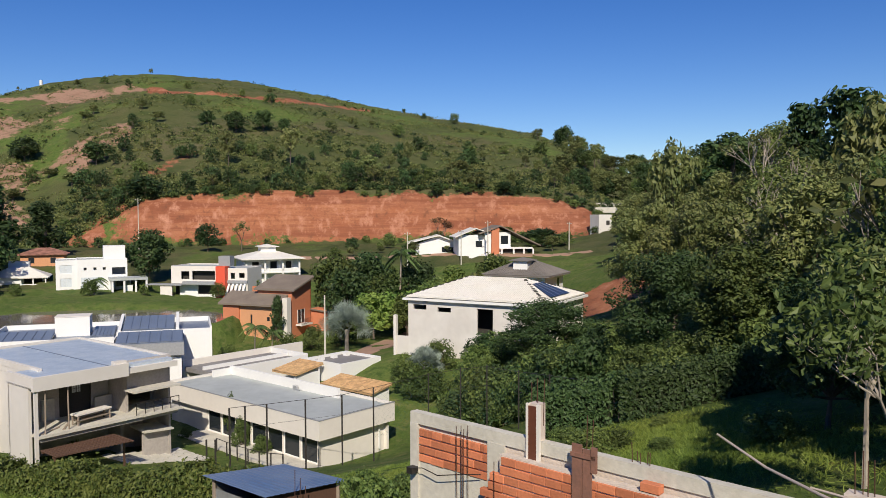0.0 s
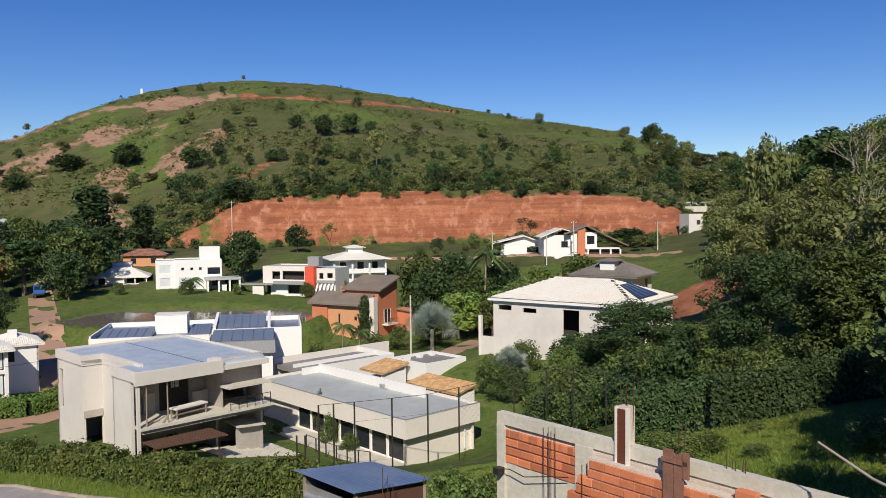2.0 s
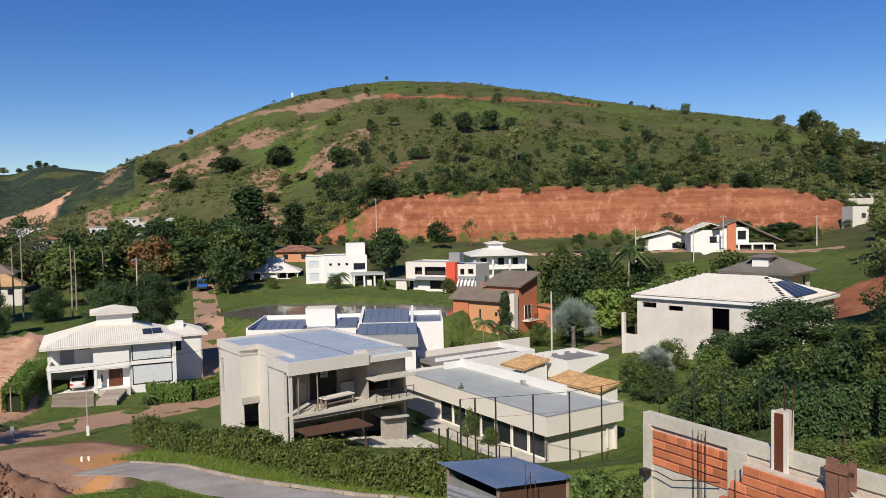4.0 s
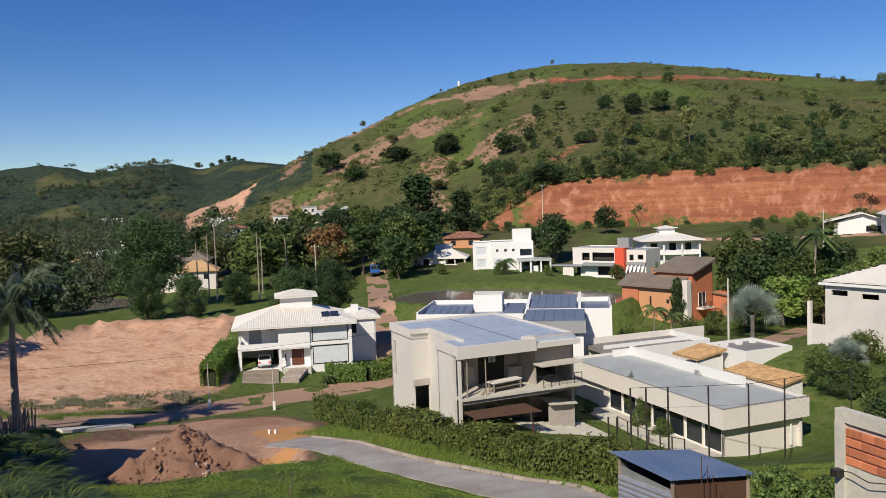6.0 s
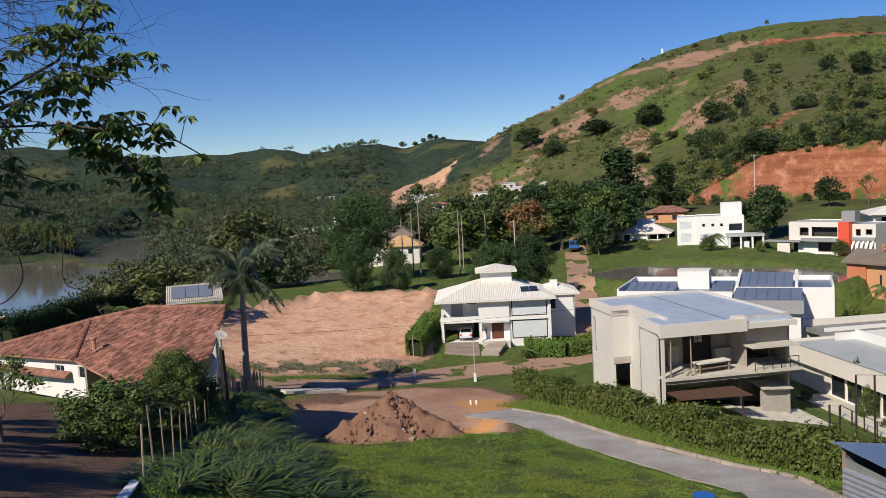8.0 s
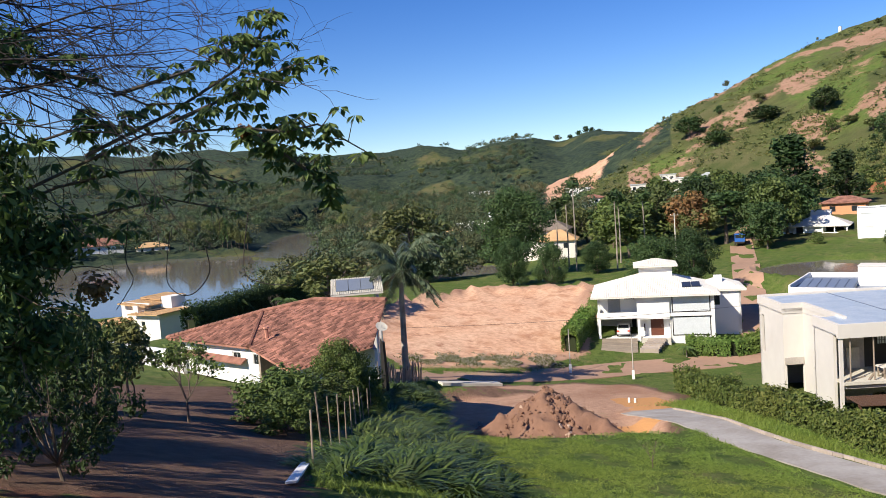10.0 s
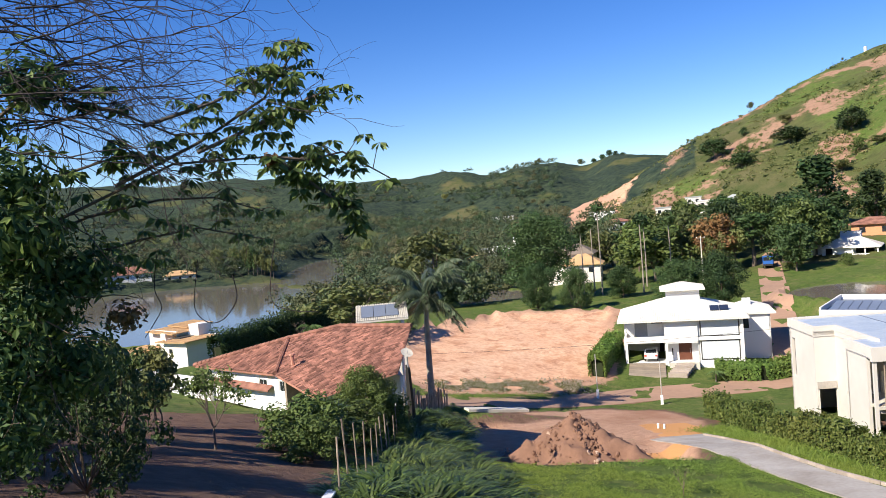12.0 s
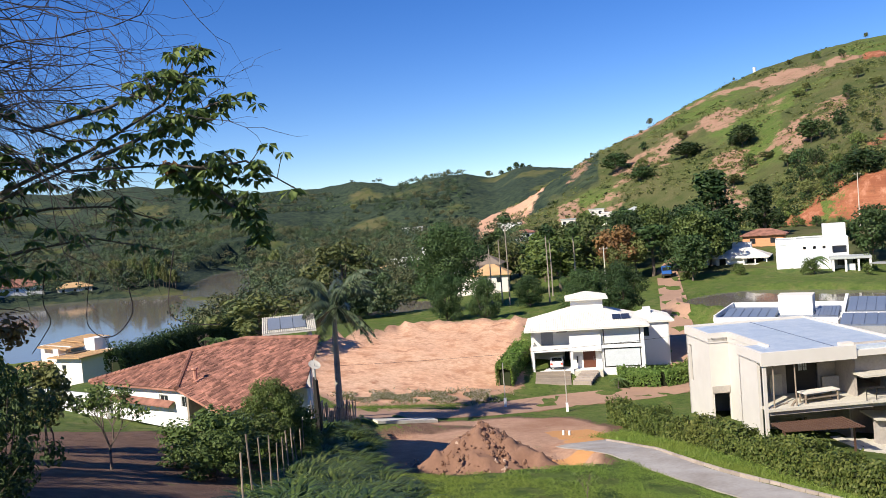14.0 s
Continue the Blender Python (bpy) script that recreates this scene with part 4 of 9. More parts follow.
def raw_house():
    h = thing("house", -30.4, 58.9, 4.0, 51.2, "unfinished grey rendered house with flat silver roof and terrace", "house")
    W_, D_ = 12.2, 16.9

    def piece(name, mat, a, b, z0, z1, t=0.25, holes=(), label=""):
        bm = bmesh.new()
        wall(bm, a, b, z0, z1, t, holes)
        return part(name, bm, mat, h, label)
    piece("outer_wall", RENDER, (0.12, 4.6), (0.12, 1.2), -1.5, 7.1)
    piece("outer_wall", RENDER, (1.9, 11.1), (1.9, 4.6), -1.5, 7.1)
    piece("outer_wall", RENDER, (1.9, 4.62), (0.12, 4.62), -1.5, 7.1, 0.2)
    piece("outer_wall", RENDER, (0.12, 11.08), (1.9, 11.08), -1.5, 7.1, 0.2, [(0.12, 1.72, -1.0, 2.85)])
    piece("outer_wall", RENDER, (0.12, D_), (0.12, 11.1), -1.5, 7.1, 0.25, [(0.5, 1.3, 2.4, 6.0)])
    piece("outer_wall", RENDER, (W_, D_), (0.12, D_), -1.5, 7.1)
    part("lintel", boxes((0.2, 11.02, 2.2, 1.85, 11.2, 2.85)), CONCRETE, h)
    part("end_post", boxes((0.12, 0.1, -1.5, 0.37, 0.32, 6.75)), RENDER, h)
    piece("inner_wall", CONCRETE, (0.37, 4.4), (8.2, 4.4), 3.3, 7.0, 0.2, [(3.6, 6.3, 3.3, 6.2)], "bare shaded concrete terrace wall")
    piece("inner_wall", CONCRETE, (8.2, 4.4), (8.2, 1.6), 3.3, 7.0, 0.2)
    piece("inner_wall", CONCRETE, (8.2, 1.4), (W_, 1.4), 5.3, 7.5, 0.2)
    piece("inner_wall", CONCRETE, (8.4, 3.8), (W_, 3.8), 3.3, 5.3, 0.2, [(0.3, 3.3, 3.4, 5.1)])
    piece("inner_wall", CONCRETE, (W_, 1.4), (W_, D_), -1.5, 7.5, 0.2)
    piece("inner_wall", CONCRETE, (2.0, 5.6), (W_, 5.6), -1.5, 3.0, 0.2)
    piece("inner_wall", CONCRETE, (3.4, 9.0), (9.0, 9.0), 3.3, 7.0, 0.15)
    part("half_wall", boxes((6.75, 3.9, 3.3, 8.2, 4.1, 4.55)), PALE_CONCRETE, h, "pale rendered half-height wall")
    part("half_wall", boxes((2.5, 4.2, 3.3, 3.5, 4.38, 5.0)), PALE_CONCRETE, h, "pale rendered half-height wall")
    # near-black sheet paints the unlit doorway, pale panes the daylight behind it
    dr = part("door", boxes((4.0, 4.44, 3.3, 6.6, 4.5, 6.15)), DARK, h, "dark sheet filling the unlit terrace doorway, with white panes")
    for x in (5.05, 5.45):
        p = part("pane", boxes((x, 4.39, 5.15, x + 0.3, 4.43, 5.8)), CURTAIN, dr)
        part("glazing_bar", boxes((x, 4.37, 5.45, x + 0.3, 4.39, 5.48), (x + 0.135, 4.37, 5.15, x + 0.165, 4.39, 5.8)), BLACK_METAL, p)
    part("terrace_slab", boxes((0.38, 0.0, 3.08, 8.6, 5.5, 3.3), (8.6, -0.15, 3.1, W_ + 0.2, 5.5, 3.32)), PALE_CONCRETE, h)
    part("terrace_edge_beam", boxes((0.38, 0.25, 2.75, W_, 0.5, 3.08)), CONCRETE, h)
    part("room_floor", boxes((2.1, 5.5, 3.02, W_ - 0.2, D_ - 0.3, 3.3)), CONCRETE, h)
    part("roof_slab", boxes((0.05, 0.1, 6.85, W_ - 0.05, 4.7, 7.3), (1.85, 4.7, 6.85, W_ - .05, 11.0, 7.3), (0.05, 11.0, 6.85, W_ - .05, D_ - 0.1, 7.3)), RENDER, h)
    part("roof_sheet", boxes((0.3, 0.5, 7.3, 6.4, 4.5, 7.58), (2.1, 4.5, 7.3, 6.4, 11.2, 7.58), (0.3, 11.2, 7.3, 6.4, D_ - 0.4, 7.58)), ROOF_SHEET, h)
    part("roof_sheet", boxes((6.46, 0.5, 7.3, W_ - 0.3, D_ - 0.4, 7.56)), ROOF_SHEET, h)
    part("roof_joint", boxes((6.37, 0.5, 7.56, 6.49, D_ - 0.4, 7.61)), SLATE, h)
    part("fascia", boxes((-0.02, -0.02, 6.7, 7.6, 0.3, 7.75)), RENDER, h)
    part("roof_step", boxes((6.6, 0.3, 7.5, 7.6, 0.9, 7.95)), RENDER, h)
    part("fascia", boxes((7.6, 1.2, 6.85, W_ + .02, 1.45, 7.7)), CONCRETE, h)
    part("parapet", boxes((-0.02, 0.3, 6.95, 0.28, 4.6, 7.75), (-0.02, 11.0, 6.95, 0.28, D_, 7.75), (0.28, 11.0, 6.95, 2.1, 11.25, 7.75), (1.82, 3.2, 7.3, 2.12, 11.0, 7.78)), RENDER, h)
    part("parapet", boxes((W_ - 0.25, 1.45, 6.95, W_ + .02, D_, 7.7), (0.28, D_ - 0.25, 6.95, W_ - 0.25, D_, 7.75)), RENDER, h)
    for x, lean in ((0.95, 0.06), (2.75, -0.03)):
        bm = bmesh.new()
        tube(bm, (x, 0.3, 3.3), (x + lean, 0.3, 6.85), 0.06)
        part("prop", bm, OLD_WOOD, h)
    for x, y, turn in ((1.6, 0.9, 30), (3.0, 1.3, 55)):
        b = part("loose_board", boxes((-1.1, -0.08, 3.31, 1.1, 0.08, 3.36)), OLD_WOOD, h)
        b.matrix_basis = pose(x, y, 0, 0, 0, turn)
    rail = part("railing", boxes((8.2, 0.0, 4.25, W_, 0.05, 4.3), (8.2, 0.0, 3.8, W_, 0.04, 3.83)), BLACK_METAL, h)
    for i in range(6):
        x = 8.2 + i * 0.79
        part("baluster", boxes((x, 0.0, 3.3, x + 0.05, 0.05, 4.3)), BLACK_METAL, rail)
    part("canopy", boxes((7.9, -0.3, 5.2, W_, 1.4, 5.34)), PALE_CONCRETE, h)
    part("lower_wall", boxes((8.6, 3.3, -1.5, 8.8, 5.4, 3.0)), CONCRETE, h)
    bm = bmesh.new()
    slab(bm, [(9.4, 0.9, 1.5), (W_, 0.9, 1.3), (W_, 3.2, 1.5), (9.4, 3.2, 1.7)], 0.12)
    part("awning", bm, PALE_CONCRETE, h)
    part("store_wall", boxes((9.6, 1.5, -1.5, W_, 1.7, 1.25)), CONCRETE, h)
    per = part("pergola", boxes((0.3, -2.2, 2.05, 6.0, -2.1, 2.2), (0.3, -0.5, 2.1, 6.0, -0.4, 2.25)), WOOD, h, "dark timber pergola roof")
    for i in range(19):
        x = 0.3 + i * 0.31
        part("slat", boxes((x, -2.7 - 0.03 * i, 2.25, x + 0.22, -0.15, 2.31)), WOOD, per)
    for x in (0.4, 5.8):
        part("post", boxes((x, -2.2, -1.5, x + 0.12, -2.08, 2.05)), WOOD, per)
    b = thing("work_bench", 0, 0, 0, 0, "long pale board bench standing on the terrace", "bench")
    b.matrix_basis = h.matrix_basis @ pose(5.0, 1.2, 3.3, 0, 0, 10)
    part("bench_top", boxes((-1.6, -0.45, 0.8, 1.6, 0.45, 0.92)), CREAM, b)
    part("shelf", boxes((-1.5, -0.4, 0.36, 1.5, 0.4, 0.42)), OLD_WOOD, b)
    for x in (-1.5, 1.4):
        for y in (-0.4, 0.3):
            part("leg", boxes((x, y, 0, x + 0.1, y + 0.1, 0.8)), OLD_WOOD, b)
    return h


def cream_house():
    h = thing("house", -10.4, 66.3, 2.4, 139, "cream flat-roofed bungalow with deep fascia and glazed front", "house")
    # x runs back along the glazed front, -y is away from it
    L, Wd = 24.6, 9.0
    bm = bmesh.new()
    front = [(1.0 + i * 2.4, 3.22 + i * 2.4, 0.1, 2.38) for i in range(7)]
    wall(bm, (0.75, -8.6), (0.75, -0.6), -1.5, 2.45, -0.2)
    wall(bm, (0.75, -0.6), (18.5, -0.6), -1.5, 2.45, -0.2, [(a - 0.75, b - 0.75, c, d) for a, b, c, d in front])
    wall(bm, (18.5, -0.6), (L - 0.3, -0.6), -1.5, 2.4, -0.2)
    wall(bm, (L - 0.3, -0.6), (L - 0.3, -8.6), -1.5, 2.4, -0.2)
    wall(bm, (L - 0.3, -8.6), (0.4, -8.6), -1.5, 2.4, -0.2)
    part("wall", bm, CREAM, h)
    for a, b, c, d in front:
        window(h, (0.75, -0.6), (18.5, -0.6), (a - 0.75, b - 0.75, c, d), WHITE, GLASS, -0.14, 0, 0.09)
    fas = boxes((0, -Wd, 2.4, 0.2, 0, 4.1), (0.2, -0.2, 2.4, L, 0, 4.1), (L - 0.2, -Wd, 2.4, L, -0.2, 4.1), (0.2, -Wd, 2.4, L - 0.2, -Wd + 0.2, 4.1))
    part("fascia", fas, CREAM, h)
    part("soffit", boxes((0.2, -Wd + 0.2, 2.42, L - 0.2, -0.2, 2.52)), CREAM, h)
    part("flat_roof", boxes((0.2, -Wd + 0.2, 3.5, L - 0.2, -0.2, 3.86)), ROOF_GREY, h)
    part("roof_coping", boxes((-0.03, -Wd, 4.1, 0.14, 0.03, 4.14), (0.14, -0.12, 4.1, L, 0.03, 4.14)), SHADE_GREY, h)
    part("roof_wall", boxes((5.8, -7.5, 3.86, 23.6, -7.22, 4.8), (23.35, -7.22, 3.86, 23.6, -5.0, 4.6)), WHITE, h)
    part("vent_pipe", boxes((11.6, -7.1, 3.86, 12.1, -6.8, 4.3), (11.0, -7.0, 3.86, 11.6, -6.85, 4.0)), STEEL, h)
    part("downpipe", boxes((0.5, -7.6, 0, 0.62, -7.48, 2.4)), WHITE, h)
    part("terrace", boxes((0.0, -0.6, -0.5, 18.5, 2.2, 0.05)), PALE_CONCRETE, h)
    return h


def courtyard_house():
    h = thing("house", -3.5, 73.5, 3.5, 139.5, "white low house with flat roofs and straw-coloured tiled roofs", "house")
    # x runs back, -y to the east
    part("side_wall", boxes((8.3, -6.3, -2.5, 15.8, -6.1, 2.15), (8.3, -6.1, -2.5, 8.5, -3.5, 1.7)), WHITE, h)
    for pts in ([(16.0, -3.4, 1.8), (8.0, -3.4, 1.8), (8.0, -6.5, 2.4), (16.0, -6.5, 2.4)], [(22.8, -2.2, 2.6), (18.6, -2.2, 2.6), (18.6, -6.2, 3.3), (22.8, -6.2, 3.3)]):
        P = [Vector(p) for p in pts]
        bm = bmesh.new()
        slab(bm, P, 0.14)
        f = part("tiled_roof", bm, TILE_NEW, h)
        bm = bmesh.new()
        al, up = (P[1] - P[0]).normalized(), (P[3] - P[0]).normalized()
        tile_field(bm, [((p - P[0]).dot(al), (p - P[0]).dot(up)) for p in P], al, up, P[0], 0.3, 0.5)
        tagged(part("roof_tiling", bm, TILE_NEW, f), kind="stuff")
    part("orange_roof_wall", boxes((18.9, -5.9, -2.5, 22.6, -5.7, 3.0), (18.9, -5.7, -2.5, 19.1, -2.4, 2.5)), WHITE, h)
    part("long_wall", boxes((31.0, -13.4, -1.5, 31.3, 4.0, 3.6)), CREAM, h)
    part("roof_sheet", boxes((24.4, -8.2, 2.4, 31.0, 3.8, 2.9)), ROOF_DULL, h)
    part("cross_wall", boxes((24.2, -8.6, -1.5, 31.0, -8.3, 3.5), (24.2, -8.3, -1.5, 24.4, 3.8, 3.4), (27.5, -8.2, 2.9, 27.7, 3.6, 3.3)), WHITE, h)
    part("annex_wall", boxes((16.4, -13.2, -2.5, 22.5, -13.0, 3.4), (16.4, -13.0, -2.5, 16.6, -7.0, 3.4), (16.4, -7.0, -2.5, 22.5, -6.8, 3.4), (22.3, -13.0, -2.5, 22.5, -7.0, 3.4)), WHITE, h)
    part("annex_roof", boxes((16.6, -13.0, 2.8, 22.3, -7.0, 3.1)), ROOF_DULL, h)
    part("annex_window", boxes((16.35, -12.0, 1.0, 16.4, -11.0, 2.2)), CURTAIN, h)
    for y in (-12.4, -10.4, -8.4):
        part("vent_box", boxes((20.9, y, 3.1, 21.5, y + 0.6, 3.6)), WHITE, h)
    return h


def solar_house():
    h = thing("house", -46.5, 84.3, 4.0, 18, "white cubic house with slate-blue solar roofs and roof box", "house")
    part("west_wing", boxes((-2.6, 2.0, -2, 10.6, 14, 5.6)), WHITE, h)
    part("east_wing", boxes((10.6, 5.6, -2, 21.3, 15.5, 5.6)), WHITE, h)
    part("low_roof", boxes((-2.4, 2.2, 5.6, 10.4, 13.8, 5.72), (10.8, 5.8, 5.6, 21.1, 15.3, 5.72)), SLATE, h)
    part("parapet", boxes((-2.6, 2.0, 5.6, 10.6, 2.2, 6.05), (-2.6, 13.8, 5.6, 10.6, 14, 6.3), (-2.6, 2.2, 5.6, -2.4, 13.8, 6.3), (10.6, 5.6, 5.6, 21.3, 5.8, 6.1), (21.1, 5.8, 5.6, 21.3, 15.3, 6.3), (10.6, 15.3, 5.6, 21.3, 15.5, 6.3)), WHITE, h)
    part("roof_box", boxes((4.0, 6.3, 5.7, 7.7, 9.0, 7.95)), WHITE, h)
    part("box_coping", boxes((3.95, 6.25, 7.95, 7.75, 9.05, 8.03)), CREAM, h)
    # shade of the box's front is put into its grey colour
    part("grey_box", boxes((11.0, -1.6, 4.2, 18.1, 5.6, 5.6)), SHADE_GREY, h, "roof box coloured grey for its shaded face")
    for x0, x1, y0, y1, za, zb in ((-1.8, 4.0, 2.8, 7.6, 5.85, 6.35), (8.0, 10.4, 4.6, 9.8, 5.8, 6.3), (10.9, 18.0, -1.2, 4.6, 5.65, 6.15), (11.2, 17.0, 6.0, 13.0, 6.15, 6.95)):
        bm = bmesh.new()
        slab(bm, [(x0, y0, za), (x1, y0, za), (x1, y1, zb), (x0, y1, zb)], 0.15)
        rf = part("solar_roof", bm, SLATE, h)
        n = 6
        for i in range(n):
            a, b = x0 + (x1 - x0) * (i + .06) / n, x0 + (x1 - x0) * (i + .94) / n
            bm = bmesh.new()
            slab(bm, [(a, y0 + .15, za + .08), (b, y0 + .15, za + .08), (b, y1 - .15, zb + .05), (a, y1 - .15, zb + .05)], 0.04)
            part("solar_panel", bm, PANEL_PALE, rf)
    for x in (10.7, 17.2):
        bm = bmesh.new()
        hull(bm, [(x, 5.9, 5.7), (x + .35, 5.9, 5.7), (x + .35, 13.2, 5.7), (x, 13.2, 5.7)], [(x, 5.9, 6.25), (x + .35, 5.9, 6.25), (x + .35, 13.2, 7.3), (x, 13.2, 7.3)])
        part("fin_wall", bm, WHITE, h)
    part("lower_wing", boxes((11.4, -1.0, -2, 17.8, 5.5, 4.2)), WHITE, h)
    part("garden_wall", boxes((18.1, 5.2, -2, 21.3, 5.5, 2.0)), WHITE, h)
    return h


def red_house():
    h = thing("house", -35.4, 127, 3.75, -23, "terracotta and orange house with brown mono-pitch roofs", "house")
    bm = bmesh.new()
    wall(bm, (3.6, 0.5), (11.5, 0.5), -2, 6.2, 0.25, [(2.2, 2.6, 2.2, 4.6), (5.6, 6.2, 3.6, 4.3)])
    wall(bm, (11.5, 0.5), (11.5, 3.0), -2, 6.4, 0.25)
    wall(bm, (0.2, 9.0), (0.2, 0.5), -2, 6.4, 0.25)
    part("wall", bm, ORANGE, h)
    part("porch_wall", boxes((0.2, 0.2, 3.0, 3.6, 0.5, 6.2), (0.2, 0.2, -2, 0.5, 0.5, 3.0), (3.4, 0.2, -2, 3.6, 0.5, 3.0)), TERRA, h, "terracotta porch front")
    part("porch_shade", boxes((0.5, 1.6, -2, 3.6, 1.7, 3.0)), DARK, h)
    bm = bmesh.new()
    slab(bm, [(-0.4, -0.4, 6.5), (12.0, -0.4, 6.5), (12.0, 3.4, 8.3), (-0.4, 3.4, 8.3)], 0.32)
    part("low_roof", bm, ROOF_BROWN, h)
    bm = bmesh.new()
    wall(bm, (5.6, 2.9), (12.7, 2.9), -2, 8.8, 0.25)
    hull(bm, [(12.45, 3.15, -2), (12.7, 3.15, -2), (12.7, 9.0, -2), (12.45, 9.0, -2)], [(12.45, 3.15, 8.75), (12.7, 3.15, 8.75), (12.7, 9.0, 10.6), (12.45, 9.0, 10.6)])
    wall(bm, (12.7, 9.0), (0.2, 9.0), -2, 8.6, 0.25)
    wall(bm, (5.6, 9.0), (5.6, 2.9), 6, 8.8, 0.25)
    part("tall_wall", bm, TERRA, h, "terracotta side wall with balcony door")
    bm = bmesh.new()
    slab(bm, [(5.2, 2.3, 8.95), (13.5, 2.3, 8.95), (13.5, 9.2, 10.95), (5.2, 9.2, 10.95)], 0.3)
    part("high_roof", bm, ROOF_BROWN, h)
    part("corner_pier", boxes((12.0, 1.0, -2, 13.0, 2.2, 7.6)), CREAM, h, "cream corner pier")
    win = part("balcony_door", boxes((12.71, 4.6, 2.9, 12.76, 6.6, 5.2)), GLASS, h)
    for y in (4.55, 5.57, 6.6):
        part("frame_bar", boxes((12.72, y, 2.9, 12.8, y + 0.09, 5.25)), WHITE, win)
    b = part("balcony", boxes((12.7, 4.0, 2.5, 14.0, 7.4, 2.75)), CREAM, h)
    for k in range(10):
        part("baluster", boxes((13.92, 4.05 + k * 0.36, 2.75, 13.97, 4.1 + k * 0.36, 3.75)), BLACK_METAL, b)
    part("slit_window", boxes((5.82, 0.58, 2.2, 6.18, 0.64, 4.6)), GLASS, h)
    part("slit_window", boxes((9.22, 0.58, 3.6, 9.78, 0.64, 4.3)), GLASS, h)
    a = part("annex_wall", boxes((12.7, 9.0, -2, 16.0, 12.0, 5.0)), TERRA, h)
    bm = bmesh.new()
    slab(bm, [(12.4, 8.6, 5.0), (16.4, 8.6, 4.6), (16.4, 12.4, 4.6), (12.4, 12.4, 5.0)], 0.2)
    part("annex_roof", bm, ROOF_BROWN, a)
    g = part("gazebo_roof", boxes((-6.0, 2.0, 2.6, -1.6, 6.0, 2.8), (-5.2, 2.8, 2.8, -2.4, 5.2, 3.2)), ROOF_BROWN, h)
    for x in (-5.8, -1.9):
        part("gazebo_post", boxes((x, 2.2, -2, x + 0.2, 2.4, 2.6)), WOOD, g)
    h.scale = (0.91, 0.91, 0.91)
    return h


RENDER_STAINED = material("water_stained_render", (0.66, 0.63, 0.58), 0.9, stain=(0.40, 0.36, 0.32), amount=0.16, big=0.45, fine=1.5, bump=0.05, grain=0.15)


def white_roof_house():
    h = thing("house", -4.1, 93.6, 6.85, -29, "unfinished pale two-storey house with white hipped tile roof", "house")
    L, Wd = 17.5, 12.5
    bm = bmesh.new()
    shell(bm, 0, 0, L, Wd, -3, 7.0, 0.25, south=[(0.7, 2.5, 5.9, 6.5), (4.0, 5.8, 5.75, 6.3), (9.2, 11.2, 3.4, 6.4), (9.2, 11.2, 0.2, 2.6)],
          east=[(2.5, 3.9, 2.6, 5.2), (8.6, 9.4, 5.2, 6.1)])
    part("wall", bm, RENDER_STAINED, h)
    # dark floor and sheet behind the openings stand for unlit rooms
    part("interior_floor", boxes((0.3, 0.3, 2.6, L - .3, Wd - .3, 2.8)), DARK, h)
    part("inner_partition", boxes((0.3, 3.0, -3, L - .3, 3.2, 7.0)), DARK, h)
    bm = bmesh.new()
    slab(bm, [(-0.5, -0.5, 7.25), (L + .5, -0.5, 7.25), (L + .5, Wd + .5, 7.25), (-0.5, Wd + .5, 7.25)], 0.25)
    part("eave_slab", bm, WHITE, h)
    bm = bmesh.new()
    hip_roof(bm, 0.3, 0.3, L - .3, Wd - .3, 7.45, 2.1, 0.5, 0.1, 5.3)
    hip_tiles(part("roof", bm, ROOF_WHITE, h), ROOF_WHITE, 0.3, 0.3, L - .3, Wd - .3, 7.45, 2.1, 0.5, 0.26, 0.2, 5.3)
    bm = bmesh.new()
    slab(bm, [(L - 0.35, 2.6, 7.88), (L - .35, 8.6, 7.88), (L - 3.6, 8.0, 9.05), (L - 3.6, 5.0, 9.05)][::-1], 0.06)
    pn = part("solar_panel", bm, PANEL, h)
    for k in (0, 1, 2):
        y = 4.0 + k * 1.5
        bm = bmesh.new()
        slab(bm, [(L - 0.4, y, 7.92), (L - .4, y + .08, 7.92), (L - 3.5, y * .6 + 2.9, 9.07), (L - 3.5, y * .6 + 2.82, 9.07)][::-1], 0.05)
        part("rail", bm, STEEL, pn)
    rng = random.Random(12)
    for a, b in (((L + .2, -0.2, 7.52), (L - 5.1, Wd / 2 - .1, 9.55)), ((-.2, -0.2, 7.52), (5.1, Wd / 2 - .1, 9.55)), ((L + .2, Wd + .2, 7.52), (L - 5.1, Wd / 2 + .1, 9.55))):
        a, b = Vector(a), Vector(b)
        for k in range(16):
            p = a.lerp(b, (k + rng.random() * 0.6) / 16)
            w = rng.uniform(0.08, 0.2)
            part("open_hip_gap", boxes((p.x - w, p.y - w, p.z - 0.04, p.x + w, p.y + w, p.z + 0.05)), DARK, h)
    part("low_wall", boxes((-2.4, 1.0, -3, 0, 1.2, 2.4)), RENDER, h)
    part("corner_post", boxes((-2.7, 0.9, -3, -2.3, 1.3, 4.9)), CREAM, h)
    h.scale = (0.98, 0.98, 0.98)
    return h


